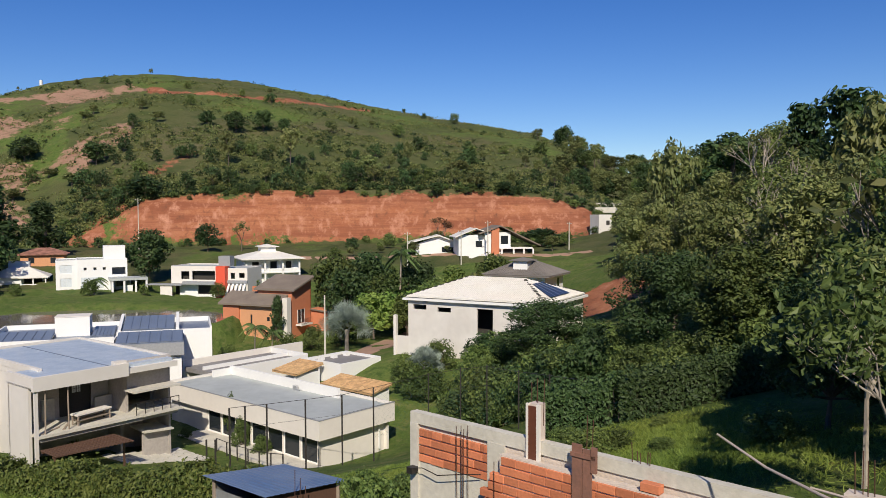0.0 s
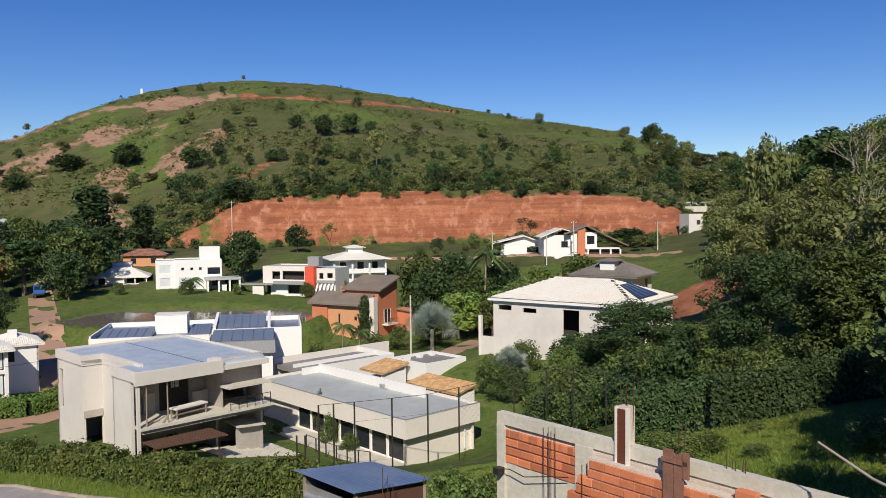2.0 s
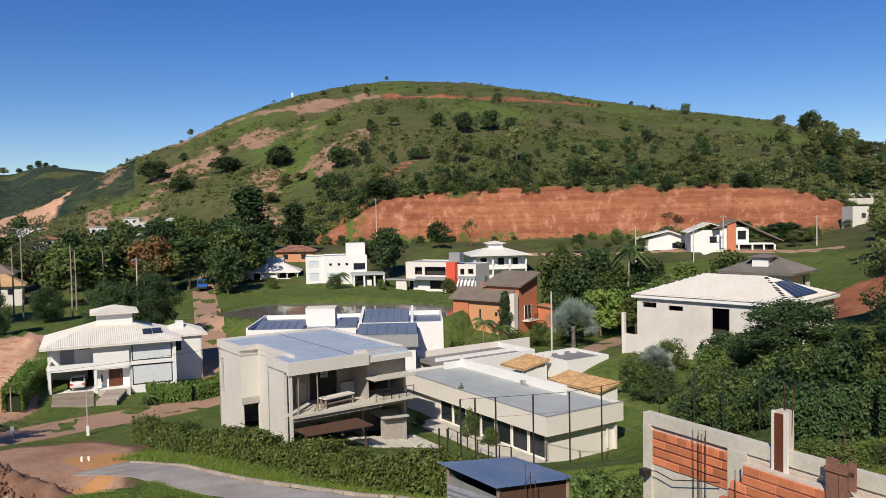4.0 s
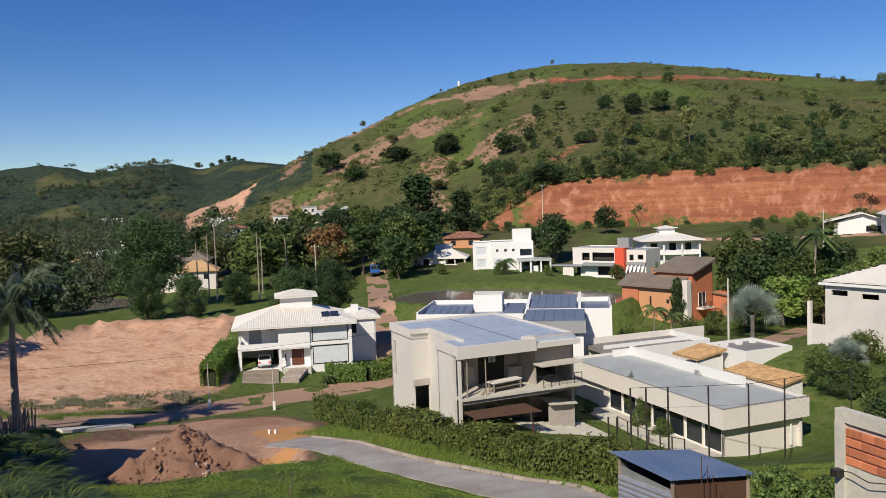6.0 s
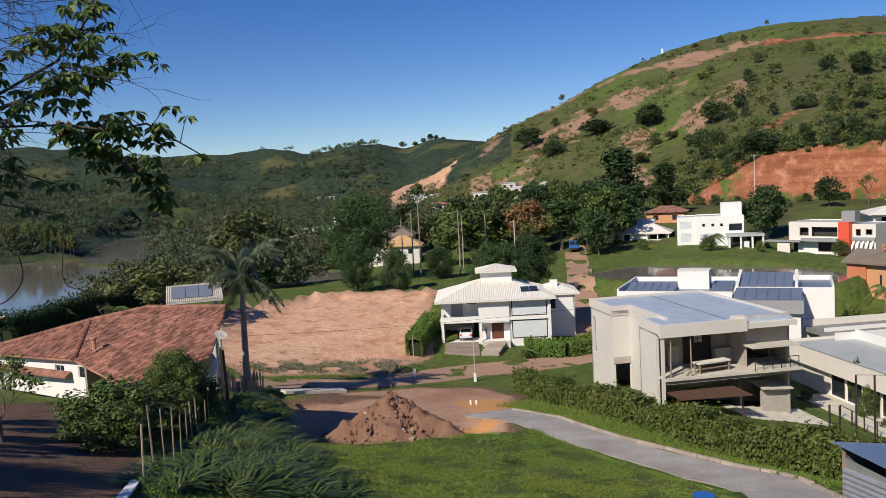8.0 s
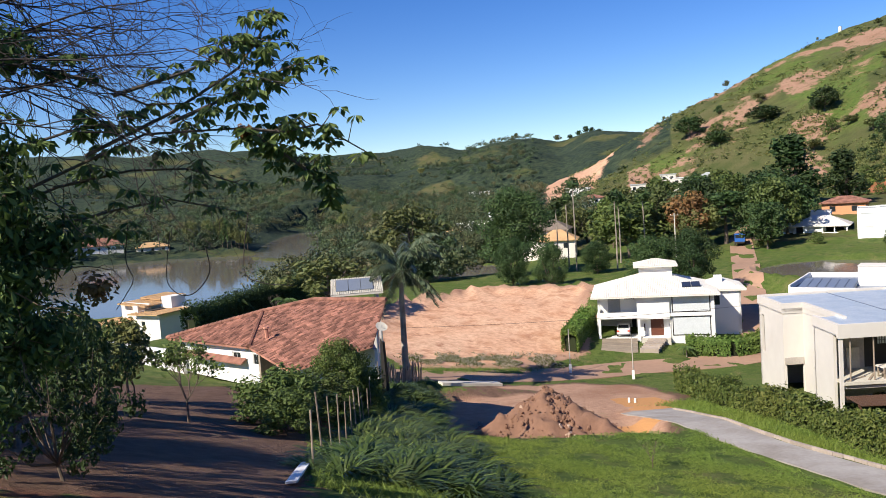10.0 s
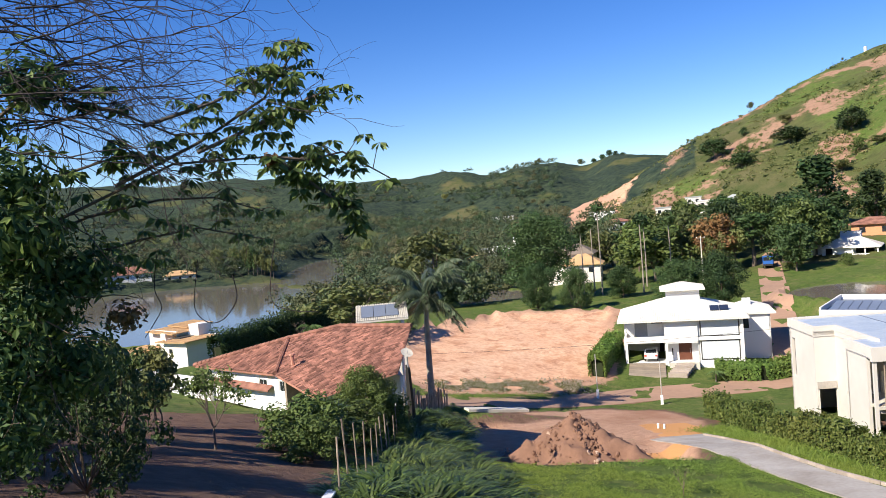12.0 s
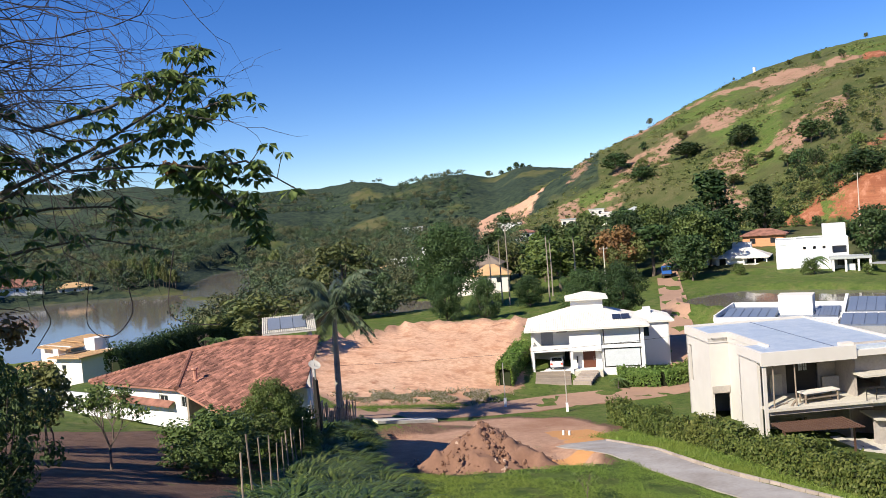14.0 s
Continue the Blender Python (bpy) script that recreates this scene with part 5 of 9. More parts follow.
def dark_roof_house():
    h = thing("house", 7.6, 131, 8.8, -27, "white house with broad weathered grey hipped roof and dormer", "house")
    part("wall", boxes((0, 0, -3, 11, 10, 5.6)), WHITE, h)
    bm = bmesh.new()
    hip_roof(bm, 0, 0, 11, 10, 5.6, 2.8, 1.1, 0.25)
    hip_tiles(part("roof", bm, ROOF_DARK, h), ROOF_DARK, 0, 0, 11, 10, 5.6, 2.8, 1.1, 0.34)
    d = part("dormer", boxes((4.4, 0.9, 6.2, 7.2, 3.8, 8.3)), WHITE, h)
    bm = bmesh.new()
    hip_roof(bm, 4.4, 0.9, 7.2, 3.8, 8.3, 0.5, 0.6, 0.12)
    part("dormer_roof", bm, ROOF_DARK, d)
    part("window", boxes((11.0, 6.5, 3.2, 11.04, 7.6, 4.8)), GLASS, h)
    h.scale = (0.88, 0.88, 0.88)
    return h


def cube_house():
    h = thing("house", -75.4, 155.2, 9.1, 25, "white cubic two-storey house with roof tower by the pond", "house")
    bm = bmesh.new()
    shell(bm, 0, 0, 4.2, 9, -2, 6.3, 0.2, south=[(0.9, 3.2, 0.4, 2.3), (0.8, 3.3, 3.4, 5.2)])
    part("left_wing", bm, WHITE, h)
    bm = bmesh.new()
    shell(bm, 4.2, -0.4, 14.6, 9, -2, 6.4, 0.2, south=[(1.4, 2.0, 4.0, 4.6), (3.4, 4.0, 4.0, 4.6), (5.3, 5.9, 4.0, 4.6), (7.2, 10.0, 2.9, 4.5)])
    part("wall", bm, WHITE, h)
    # grey sheet behind the openings, coloured for the shade indoors
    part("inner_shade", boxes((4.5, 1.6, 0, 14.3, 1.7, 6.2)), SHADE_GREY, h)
    part("flat_roof", boxes((4.4, -0.2, 6.0, 14.4, 8.8, 6.2), (0.2, 0.2, 6.0, 4.2, 8.8, 6.1)), ROOF_GREY, h)
    part("roof_tower", boxes((9.8, 3.0, 6.2, 14.4, 7.0, 9.2)), WHITE, h)
    for a, b in ((0.4, 2.3), (3.4, 5.2)):
        window(h, (0, 0), (4.2, 0), (0.9, 3.2, a, b) if a < 1 else (0.8, 3.3, a, b), WHITE, CURTAIN, 0.08, 1)
    part("glass_front", boxes((5.0, -0.46, 0.0, 9.6, -0.42, 2.4)), CURTAIN, h)
    p = part("porch_roof", boxes((10.6, -6.0, 1.9, 18.5, -0.4, 2.4)), ROOF_GREY, h)
    for x in (11.0, 13.4, 15.8, 18.0):
        part("porch_column", boxes((x, -5.8, -1.5, x + 0.4, -5.4, 1.9)), WHITE, p)
    part("porch_wall", boxes((11.0, -1.2, -1, 18.3, -1.0, 1.9), (11.0, -5.4, -1.2, 11.2, -1.2, 1.9)), WHITE, p)
    part("porch_window", boxes((12.2, -1.26, 0.3, 13.6, -1.2, 2.0)), GLASS, p)
    part("porch_window", boxes((15.2, -1.26, 0.6, 17.4, -1.2, 2.0)), GLASS, p)
    part("barbecue_counter", boxes((13.8, -4.6, -1.2, 15.4, -4.0, 0.8)), WHITE, p)
    h.scale = (0.89, 0.89, 0.89)
    return h


def hip_villa():
    h = thing("house", -43.3, 173.2, 8.2, 24, "white two-storey villa with white hipped roof and lantern", "house")
    bm = bmesh.new()
    shell(bm, 0, 0, 13.0, 10, -2, 6.2, 0.25, south=[(2.0, 3.6, 3.4, 5.4), (6.3, 7.9, 3.4, 5.4), (10.0, 11.4, 3.4, 5.4), (2.0, 3.6, 0, 2.3)])
    part("wall", bm, WHITE, h)
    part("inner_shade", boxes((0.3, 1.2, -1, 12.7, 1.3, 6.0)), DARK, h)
    part("balcony_slab", boxes((0, -1.6, 2.7, 13.2, 0, 3.0)), WHITE, h)
    for x in (0.2, 4.6, 8.8, 12.8):
        part("column", boxes((x, -1.5, -2, x + 0.4, -1.1, 6.2)), WHITE, h)
    part("balcony_rail", boxes((4.9, -1.5, 3.0, 12.8, -1.4, 3.8)), WHITE, h)
    bm = bmesh.new()
    hip_roof(bm, 0, -1.6, 13.2, 10, 6.2, 1.9, 1.0, 0.2)
    part("roof", bm, ROOF_WHITE, h)
    t = part("lantern", boxes((4.6, 2.6, 7.2, 8.2, 6.0, 9.0)), WHITE, h)
    bm = bmesh.new()
    hip_roof(bm, 4.6, 2.6, 8.2, 6.0, 8.9, 0.55, 0.7, 0.12)
    part("lantern_roof", bm, ROOF_WHITE, t)
    h.scale = (0.92, 0.92, 0.92)
    return h


def red_tower_house():
    h = thing("house", -53.4, 156.6, 7.8, -10, "low cream modern house with red vertical tower", "house")
    bm = bmesh.new()
    shell(bm, 0, 0, 10.0, 8, 2.4, 6.0, 0.25, south=[(2.2, 4.0, 3.3, 4.9), (4.6, 9.6, 3.2, 5.0)])
    part("upper_wall", bm, CREAM, h)
    bm = bmesh.new()
    shell(bm, 1.5, 0.6, 10.0, 8, -2, 2.4, 0.25, south=[(4.0, 8.0, 0.2, 2.0)])
    part("wall", bm, WHITE, h)
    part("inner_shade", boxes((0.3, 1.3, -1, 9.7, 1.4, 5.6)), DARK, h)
    part("flat_roof", boxes((0.2, 0.2, 5.6, 9.8, 7.8, 5.8), (10.2, 1.2, 5.4, 16.1, 7.8, 5.5)), ROOF_GREY, h)
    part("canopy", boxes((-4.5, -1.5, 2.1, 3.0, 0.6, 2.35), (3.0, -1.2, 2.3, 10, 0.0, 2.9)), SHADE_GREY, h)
    part("red_tower", boxes((10.0, -0.6, -2, 12.0, 1.6, 6.0)), RED, h, "bright red painted tower")
    part("tower_head", boxes((10.1, 0.6, 6.0, 12.6, 2.6, 8.0)), SHADE_GREY, h)
    bm = bmesh.new()
    shell(bm, 12.0, 0.8, 16.2, 8, -2, 5.6, 0.25, south=[(0.6, 1.5, 3.4, 4.6), (2.4, 3.6, 3.6, 4.6)])
    part("east_wall", bm, CREAM, h)
    for i in range(5):
        x = 12.2 + i * 0.85
        bm = bmesh.new()
        slab(bm, [(x, -2.2, -1), (x + 0.38, -2.2, -1), (x + 0.38, 0.8, 2.8), (x, 0.8, 2.8)], 0.3)
        part("buttress", bm, WHITE, h)
    part("band", boxes((12.0, 0.4, 2.5, 16.2, 0.8, 3.1)), SHADE_GREY, h)
    h.scale = (0.96, 0.96, 0.96)
    return h


def low_villa():
    h = thing("house", -91.8, 161.0, 9.0, 22, "white single-storey house with white hipped tile roof", "house")
    bm = bmesh.new()
    shell(bm, 0, 0, 14, 9, -2, 2.5, 0.2, south=[(0.9, 2.7, 0, 2.2), (8.6, 13.2, 0.2, 2.1)])
    part("wall", bm, WHITE, h)
    part("inner_shade", boxes((0.3, 1.4, -1, 13.7, 1.5, 2.4)), DARK, h)
    bm = bmesh.new()
    hip_roof(bm, 0, 0, 14, 9, 2.5, 2.6, 1.0, 0.2)
    part("roof", bm, ROOF_WHITE, h)
    bm = bmesh.new()
    hip_roof(bm, -4.0, 1.5, 2.0, 8, 2.9, 1.4, 0.6, 0.18)
    part("side_roof", bm, ROOF_WHITE, h)
    part("side_wall", boxes((-3.8, 1.8, -2, 0, 7.6, 2.9)), WHITE, h)
    part("tank_block", boxes((4.0, 7.0, 2.4, 9.4, 10.0, 6.3)), WHITE, h)
    part("block_coping", boxes((3.9, 6.9, 6.3, 9.5, 10.1, 6.42)), CREAM, h)
    p = part("porch_slab", boxes((7.6, -2.6, -2, 14.6, 0, -0.05)), PALE_CONCRETE, h)
    for x in (7.8, 10.9, 14.0):
        part("porch_column", boxes((x, -2.4, -0.05, x + 0.3, -2.1, 2.3)), WHITE, p)
    part("porch_wall", boxes((8.1, -2.4, -0.05, 14.0, -2.28, 0.7)), WHITE, p)
    part("porch_roof", boxes((7.4, -2.8, 2.3, 14.8, -0.9, 2.46)), ROOF_WHITE, p)
    h.scale = (0.74, 0.74, 0.74)
    return h


def far_brick_house():
    h = thing("house", 3.6, 184, 13.6, 8, "white gabled house with brick chimney and posts", "house")
    part("wall", boxes((0, 0, -3, 6, 8, 5.0), (6, -1, -3, 12, 8, 5.6)), WHITE, h)
    bm = bmesh.new()
    slab(bm, [(-1, -1, 4.6), (-1, 8, 4.6), (4, 8, 6.6), (4, -1, 6.6)], 0.2)
    slab(bm, [(4, -1, 6.6), (4, 8, 6.6), (7, 8, 5.6), (7, -1, 5.6)], 0.2)
    part("west_roof", bm, ROOF_WHITE, h)
    bm = bmesh.new()
    slab(bm, [(4.5, -2, 5.4), (4.5, 8, 5.4), (9.5, 8, 7.2), (9.5, -2, 7.2)], 0.25)
    slab(bm, [(9.5, -2, 7.2), (9.5, 8, 7.2), (19, 8, 2.6), (19, -2, 2.6)], 0.25)
    part("gable_roof", bm, ROOF_BROWN, h)
    part("brick_stack", boxes((7.4, -1.7, -3, 9.2, -1.0, 6.6)), TERRA, h, "red brick chimney wall")
    part("window", boxes((9.7, -1.06, 2.9, 11.4, -1.0, 4.8)), GLASS, h)
    part("window", boxes((4.0, -0.06, 2.2, 5.5, -0.01, 3.6)), GLASS, h)
    part("porch_shade", boxes((9.8, -1.06, -1.5, 16, -1.0, 1.8)), DARK, h)
    part("porch_slab", boxes((9.2, -2.0, 1.8, 17, 1.0, 2.1)), WHITE, h)
    for x in (9.6, 12.4, 14.8, 17.0):
        part("porch_post", boxes((x, -1.9, -3, x + .35, -1.5, 1.8)), WHITE, h)
    part("lower_wall", boxes((2.0, -2.4, -3, 7.3, -2.2, 0.6)), WHITE, h)
    return h


def far_low_house():
    h = thing("house", -6.5, 192, 14.0, 4, "small white gabled house with brown verge", "house")
    part("wall", boxes((0, 0, -3, 11, 7, 2.2)), WHITE, h)
    bm = bmesh.new()
    slab(bm, [(-2, -1, 2.6), (-2, 7, 2.6), (5.5, 7, 4.4), (5.5, -1, 4.4)], 0.25)
    slab(bm, [(5.5, -1, 4.4), (5.5, 7, 4.4), (12.5, 7, 1.8), (12.5, -1, 1.8)], 0.25)
    part("roof", bm, ROOF_WHITE, h)
    bm = bmesh.new()
    hull(bm, [(0, -.02, 2.2), (11, -.02, 2.2), (5.5, -.02, 4.1)], [(0, .2, 2.2), (11, .2, 2.2), (5.5, .2, 4.1)])
    part("gable_wall", bm, WHITE, h)
    part("window", boxes((6.2, -0.1, 0.3, 9.2, -0.03, 1.5)), GLASS, h)
    return h


def block_tower():
    h = thing("house", 44.5, 228, 12, 20, "narrow grey unfinished block on the slope", "house")
    part("wall", boxes((0, 0, -4, 4.4, 5, 11)), RENDER, h)
    for z in (2.0, 5.0, 8.0):
        part("window", boxes((2.4, -0.05, z, 3.5, 0.0, z + 1.3)), DARK, h)
    part("window", boxes((4.37, 2.0, 8, 4.44, 3.2, 9.3)), DARK, h)
    return h


def tile_field(bm, poly, along, up, origin, pitch=0.24, step=0.42, lift=0.05, relief=0.42):
    """Barrel tiles in rows over a sloping face: poly in (u, v) on the axes along and up."""
    us = [p[0] for p in poly]
    u = min(us) + pitch / 2
    nrm = along.cross(up).normalized()
    tone = random.Random(3)
    while u < max(us):
        hits = []
        n = len(poly)
        for i in range(n):
            (u0, v0), (u1, v1) = poly[i], poly[(i + 1) % n]
            if (u0 <= u) != (u1 <= u):
                hits.append(v0 + (v1 - v0) * (u - u0) / (u1 - u0))
        hits.sort()
        for v0, v1 in zip(hits[::2], hits[1::2]):
            v = v0
            while v < v1 - 0.05:
                e = min(v + step * tone.uniform(0.92, 1.06), v1)
                rise = tone.uniform(0, 0.03 if relief > 0.3 else 0.012)
                ring0, ring1 = [], []
                for a in (-1, -0.5, 0.5, 1):
                    x, z = a * pitch * 0.46, (1 - a * a) * pitch * relief
                    ring0.append(bm.verts.new(origin + along * (u + x) + up * v + nrm * (lift + z + rise)))
                    ring1.append(bm.verts.new(origin + along * (u + x * 0.85) + up * (e + 0.04) + nrm * (lift * 0.6 + z * 0.85)))
                for k in range(3):
                    bm.faces.new((ring0[k], ring0[k + 1], ring1[k + 1], ring1[k]))
                bm.faces.new(ring0[::-1])
                v = e
        u += pitch


white_car_house()
CAR_WHITE = glossy("white_car_paint", (0.75, 0.75, 0.76), 0.2)
parked_car(-69.6, 80.2, 3.4, 128, CAR_WHITE, "white hatchback parked in the open carport")
raw_house()
cream_house()
courtyard_house()
solar_house()
red_house()
white_roof_house()
dark_roof_house()
cube_house()
hip_villa()
red_tower_house()
low_villa()
far_brick_house()
far_low_house()
block_tower()


# ---- plants ----
def leaf_mesh(name, pos, nrm, size, rng, long=1.6, droop=0.0, wide=0.42):
    """One mesh of kite-shaped leaves at pos, facing nrm."""
    n = len(pos)
    nrm = nrm / (np.linalg.norm(nrm, axis=1)[:, None] + 1e-9)
    ref = rng.normal(size=(n, 3))
    ref[:, 2] -= droop
    u = np.cross(nrm, np.cross(ref, nrm))
    u /= np.linalg.norm(u, axis=1)[:, None] + 1e-9
    v = np.cross(nrm, u)
    s = (size * rng.uniform(0.6, 1.35, n))[:, None]
    a, b = pos - u * s * 0.5 * long, pos + u * s * 0.5 * long
    mid = pos + u * s * 0.08 + nrm * s * 0.12
    verts = np.stack([a, mid + v * s * wide, b, mid - v * s * wide], 1).reshape(-1, 3)
    me = bpy.data.meshes.new(name)
    me.from_pydata(verts.tolist(), [], np.arange(4 * n).reshape(-1, 4).tolist())
    return me


def clump_points(centres, radii, n, rng, inner=0.55, up=0.25):
    w = np.asarray(radii) ** 2
    k = rng.choice(len(centres), n, p=w / w.sum())
    d = rng.normal(size=(n, 3))
    d /= np.linalg.norm(d, axis=1)[:, None]
    d[:, 2] += up
    p = np.asarray(centres)[k] + d * (np.asarray(radii)[k] * rng.uniform(inner, 1.08, n))[:, None] * np.array([1, 1, 0.8])
    return p, d + rng.normal(size=(n, 3)) * 0.45


TREE_KINDS = {
    # height, radius, trunk share, clumps, clump radius, leaves, leaf size, material, bark
    "round": (10, 4.5, 0.22, 34, 1.5, 3000, 0.42, LEAF, BARK),
    "dark": (10, 4.5, 0.18, 34, 1.5, 3000, 0.42, LEAF_DARK, BARK),
    "open": (10, 4.5, 0.38, 26, 1.25, 1800, 0.42, LEAF_OLIVE, BARK),
    "tall": (14, 3.2, 0.50, 18, 1.15, 1700, 0.40, LEAF_DARK, BARK),
    "rusty": (10, 4.5, 0.30, 28, 1.3, 2000, 0.42, LEAF_RUST, BARK),
    "light": (8, 4.0, 0.2, 26, 1.4, 2200, 0.40, LEAF_LIGHT, BARK),
    "shrub": (4, 2.4, 0.10, 18, 0.9, 2000, 0.21, LEAF, BARK),
    "dark_shrub": (4, 2.4, 0.10, 18, 0.9, 2000, 0.21, LEAF_DARK, BARK),
    "cone": (10, 3.0, 0.08, 30, 1.0, 2200, 0.36, LEAF_DARK, BARK),
    "near": (10, 4.5, 0.20, 44, 1.15, 16000, 0.18, LEAF, BARK),
    "near_olive": (10, 4.5, 0.25, 40, 1.1, 14000, 0.18, LEAF_OLIVE, BARK),
    "near_dark": (10, 4.5, 0.20, 46, 1.2, 16000, 0.17, LEAF_DARK, BARK),
    "close": (10, 4.5, 0.18, 60, 0.95, 26000, 0.13, LEAF, BARK),
    "close_olive": (10, 4.5, 0.2, 56, 0.95, 22000, 0.14, LEAF_OLIVE, BARK),
    "far_shrub": (4, 2.4, 0.10, 16, 0.9, 560, 0.36, LEAF, BARK),
    "far_dark_shrub": (4, 2.4, 0.10, 16, 0.9, 560, 0.36, LEAF_DARK, BARK),
    "far_dark": (10, 4.5, 0.18, 34, 1.4, 1700, 0.52, LEAF_DARK, BARK),
    "far_round": (10, 4.5, 0.22, 34, 1.4, 1700, 0.52, LEAF, BARK),
    "far_open": (10, 4.5, 0.38, 26, 1.2, 1100, 0.52, LEAF_OLIVE, BARK),
    "near_twiggy": (4, 2.4, 0.10, 30, 0.42, 3600, 0.10, LEAF_DARK, BARK),
    "near_shrub": (4, 2.4, 0.08, 22, 0.8, 4200, 0.16, LEAF, BARK),
}
_grown = {}


def grow(kind, seed):
    h, r, bare, clumps, cr, leaves, size, mat, bark = TREE_KINDS[kind]
    rng = np.random.default_rng(seed * 31 + len(kind))
    cs, rs = [], []
    z0 = h * bare
    for i in range(clumps):
        u = (i + 0.5) / clumps
        a = i * 2.39996 + rng.uniform(-0.4, 0.4)
        zz = z0 + (h - z0) * (0.12 + 0.80 * u)
        t = (zz - z0) / (h - z0)
        prof = (1 - t) ** 0.8 if kind == "cone" else math.sin(math.pi * min(1, 0.18 + 0.80 * t)) ** 0.7
        d = r * prof * rng.uniform(0.25, 0.92)
        cs.append((math.cos(a) * d, math.sin(a) * d, zz))
        rs.append(cr * rng.uniform(0.65, 1.2))
    p, nrm = clump_points(cs, rs, leaves, rng)
    ob = new("tree" if "shrub" not in kind else "shrub")
    bm = bmesh.new()
    lean = rng.uniform(-0.3, 0.3, 2)
    fork = (lean[0], lean[1], z0 * 1.05 + 0.3)
    bent(bm, [(0, 0, -0.8), (lean[0] * 0.4, lean[1] * 0.3, z0 * 0.5), fork, (lean[0] * 1.5, lean[1] * 1.5, z0 + (h - z0) * 0.55)], h * 0.022, h * 0.006, 7)
    part("trunk", bm, bark, ob)
    bm = bmesh.new()
    for k in rng.choice(clumps, min(clumps, 11), replace=False):
        c = Vector(cs[k])
        m = Vector(fork).lerp(c, 0.5) + Vector((0, 0, -0.12 * (c - Vector(fork)).length))
        bent(bm, [fork, m, c], h * 0.011, h * 0.003, 5)
    part("limb_frame", bm, bark, ob)
    crown = new("crown", leaf_mesh("crown", p, nrm, size, rng))
    crown.data.materials.append(mat)
    crown.parent = ob
    return ob, h, r


def plant(kind, x, y, height, radius, label, category="tree", z=None, variants=3, group=""):
    if math.hypot(x, y) > 215 and "far_" + kind in TREE_KINDS:
        kind = "far_" + kind
    key = (kind, int(abs(x * 7 + y * 13)) % variants)
    turn = (x * 37 + y * 61) % 360
    m = pose(x, y, gz(x, y) - 0.15 if z is None else z, 0, 0, turn)
    if key not in _grown:
        ob, h, r = grow(kind, key[1] + 1)
        ob.matrix_basis = m @ Matrix.Diagonal((radius / r, radius / r, height / h, 1))
        _grown[key] = (ob, h, r, radius / r, height / h)
    else:
        t, h, r, sx, sz = _grown[key]
        ob = copy_thing(t, m @ Matrix.Diagonal((radius / r / sx, radius / r / sx, height / h / sz, 1)))
    ob.name = category
    tagged(ob, label, category, group)
    return ob


# hillside bushes: x, y, height, radius
for x, y, h, r in [(-124, 287, 8.2, 6.2), (-159, 305, 9, 6.1), (-225, 312, 9, 7.9), (-90, 242, 6.3, 6), (-98, 334, 5.7, 3.7), (-84, 326, 8.7, 4.8), (-74, 332, 8.6, 4.8),
                   (-65, 330, 6.3, 2.9), (-1.7, 250.5, 4.5, 2.7), (19.2, 251, 4, 3.2), (-186, 308, 6.7, 7.7), (-198, 292, 6, 6.2), (-92, 283, 4.5, 3.2)]:
    plant("dark", x, y, h, r, "dark round bush on the open hillside", "bush", group="bushes on the hill")
for x, y, h, r in [(-53, 279, 13, 4.6), (-73, 273, 12, 3.6), (-25, 269, 8, 4.8), (-12.7, 286, 9.8, 2.4), (6, 277, 5.6, 4.9), (-141, 287, 3.4, 3.4), (-125, 270, 4.4, 4.2), (-144, 268, 4.7, 4.3),
                   (-119, 336, 4.5, 3.8), (37, 266, 7, 2.8), (11, 255, 6, 4.5), (80, 376, 8.4, 8.2), (64, 367, 6.8, 5.3), (-158, 355, 3.2, 3.6), (62, 424, 5, 4), (50, 421, 6, 3.9), (-204, 335, 4, 3.6)]:
    plant("open", x, y, h, r, "thin olive tree on the hillside scrub", "tree", group="bushes on the hill")
rng0, rng1 = random.Random(5), random.Random(17)
PALE_HOUSE_PLOT = [(-6, 93), (12, 83), (19, 95), (2, 105)]
for i in range(95):
    a, u = radians(rng0.uniform(-40, 14)), rng0.random() ** 2.6
    d = 262 + u * 230
    x, y = math.sin(a) * d, math.cos(a) * d
    s = rng0.uniform(0.5, 1.3)
    plant(rng0.choice(["dark_shrub", "shrub", "open"]), x, y, 4.6 * s, 2.6 * s, "small wild bush on the grassy hillside", "bush", group="bushes on the hill")
for i in range(70):
    a = radians(rng0.uniform(-24, 13))
    d = 258 + rng0.random() * 55
    s = rng0.uniform(0.6, 1.2)
    plant(rng0.choice(["dark_shrub", "open", "dark_shrub"]), math.sin(a) * d, math.cos(a) * d, 5.0 * s, 2.4 * s, "scrubby bush above the red bank", "bush", group="bushes on the hill")
for az in (-33.4, -27.8, -19.9, 6.6, 8.1, 12.5, 14.6, 13.2, -37.5, 11, 10):
    d = float(np.interp(az, HILL_AZ, HILL_FAR)) - 4
    s = rng0.uniform(0.25, 0.75)
    plant("open", math.sin(radians(az)) * d, math.cos(radians(az)) * d, 8 * s, 3.4 * s, "small lone tree on the hill crest", "tree", group="trees on the crest")

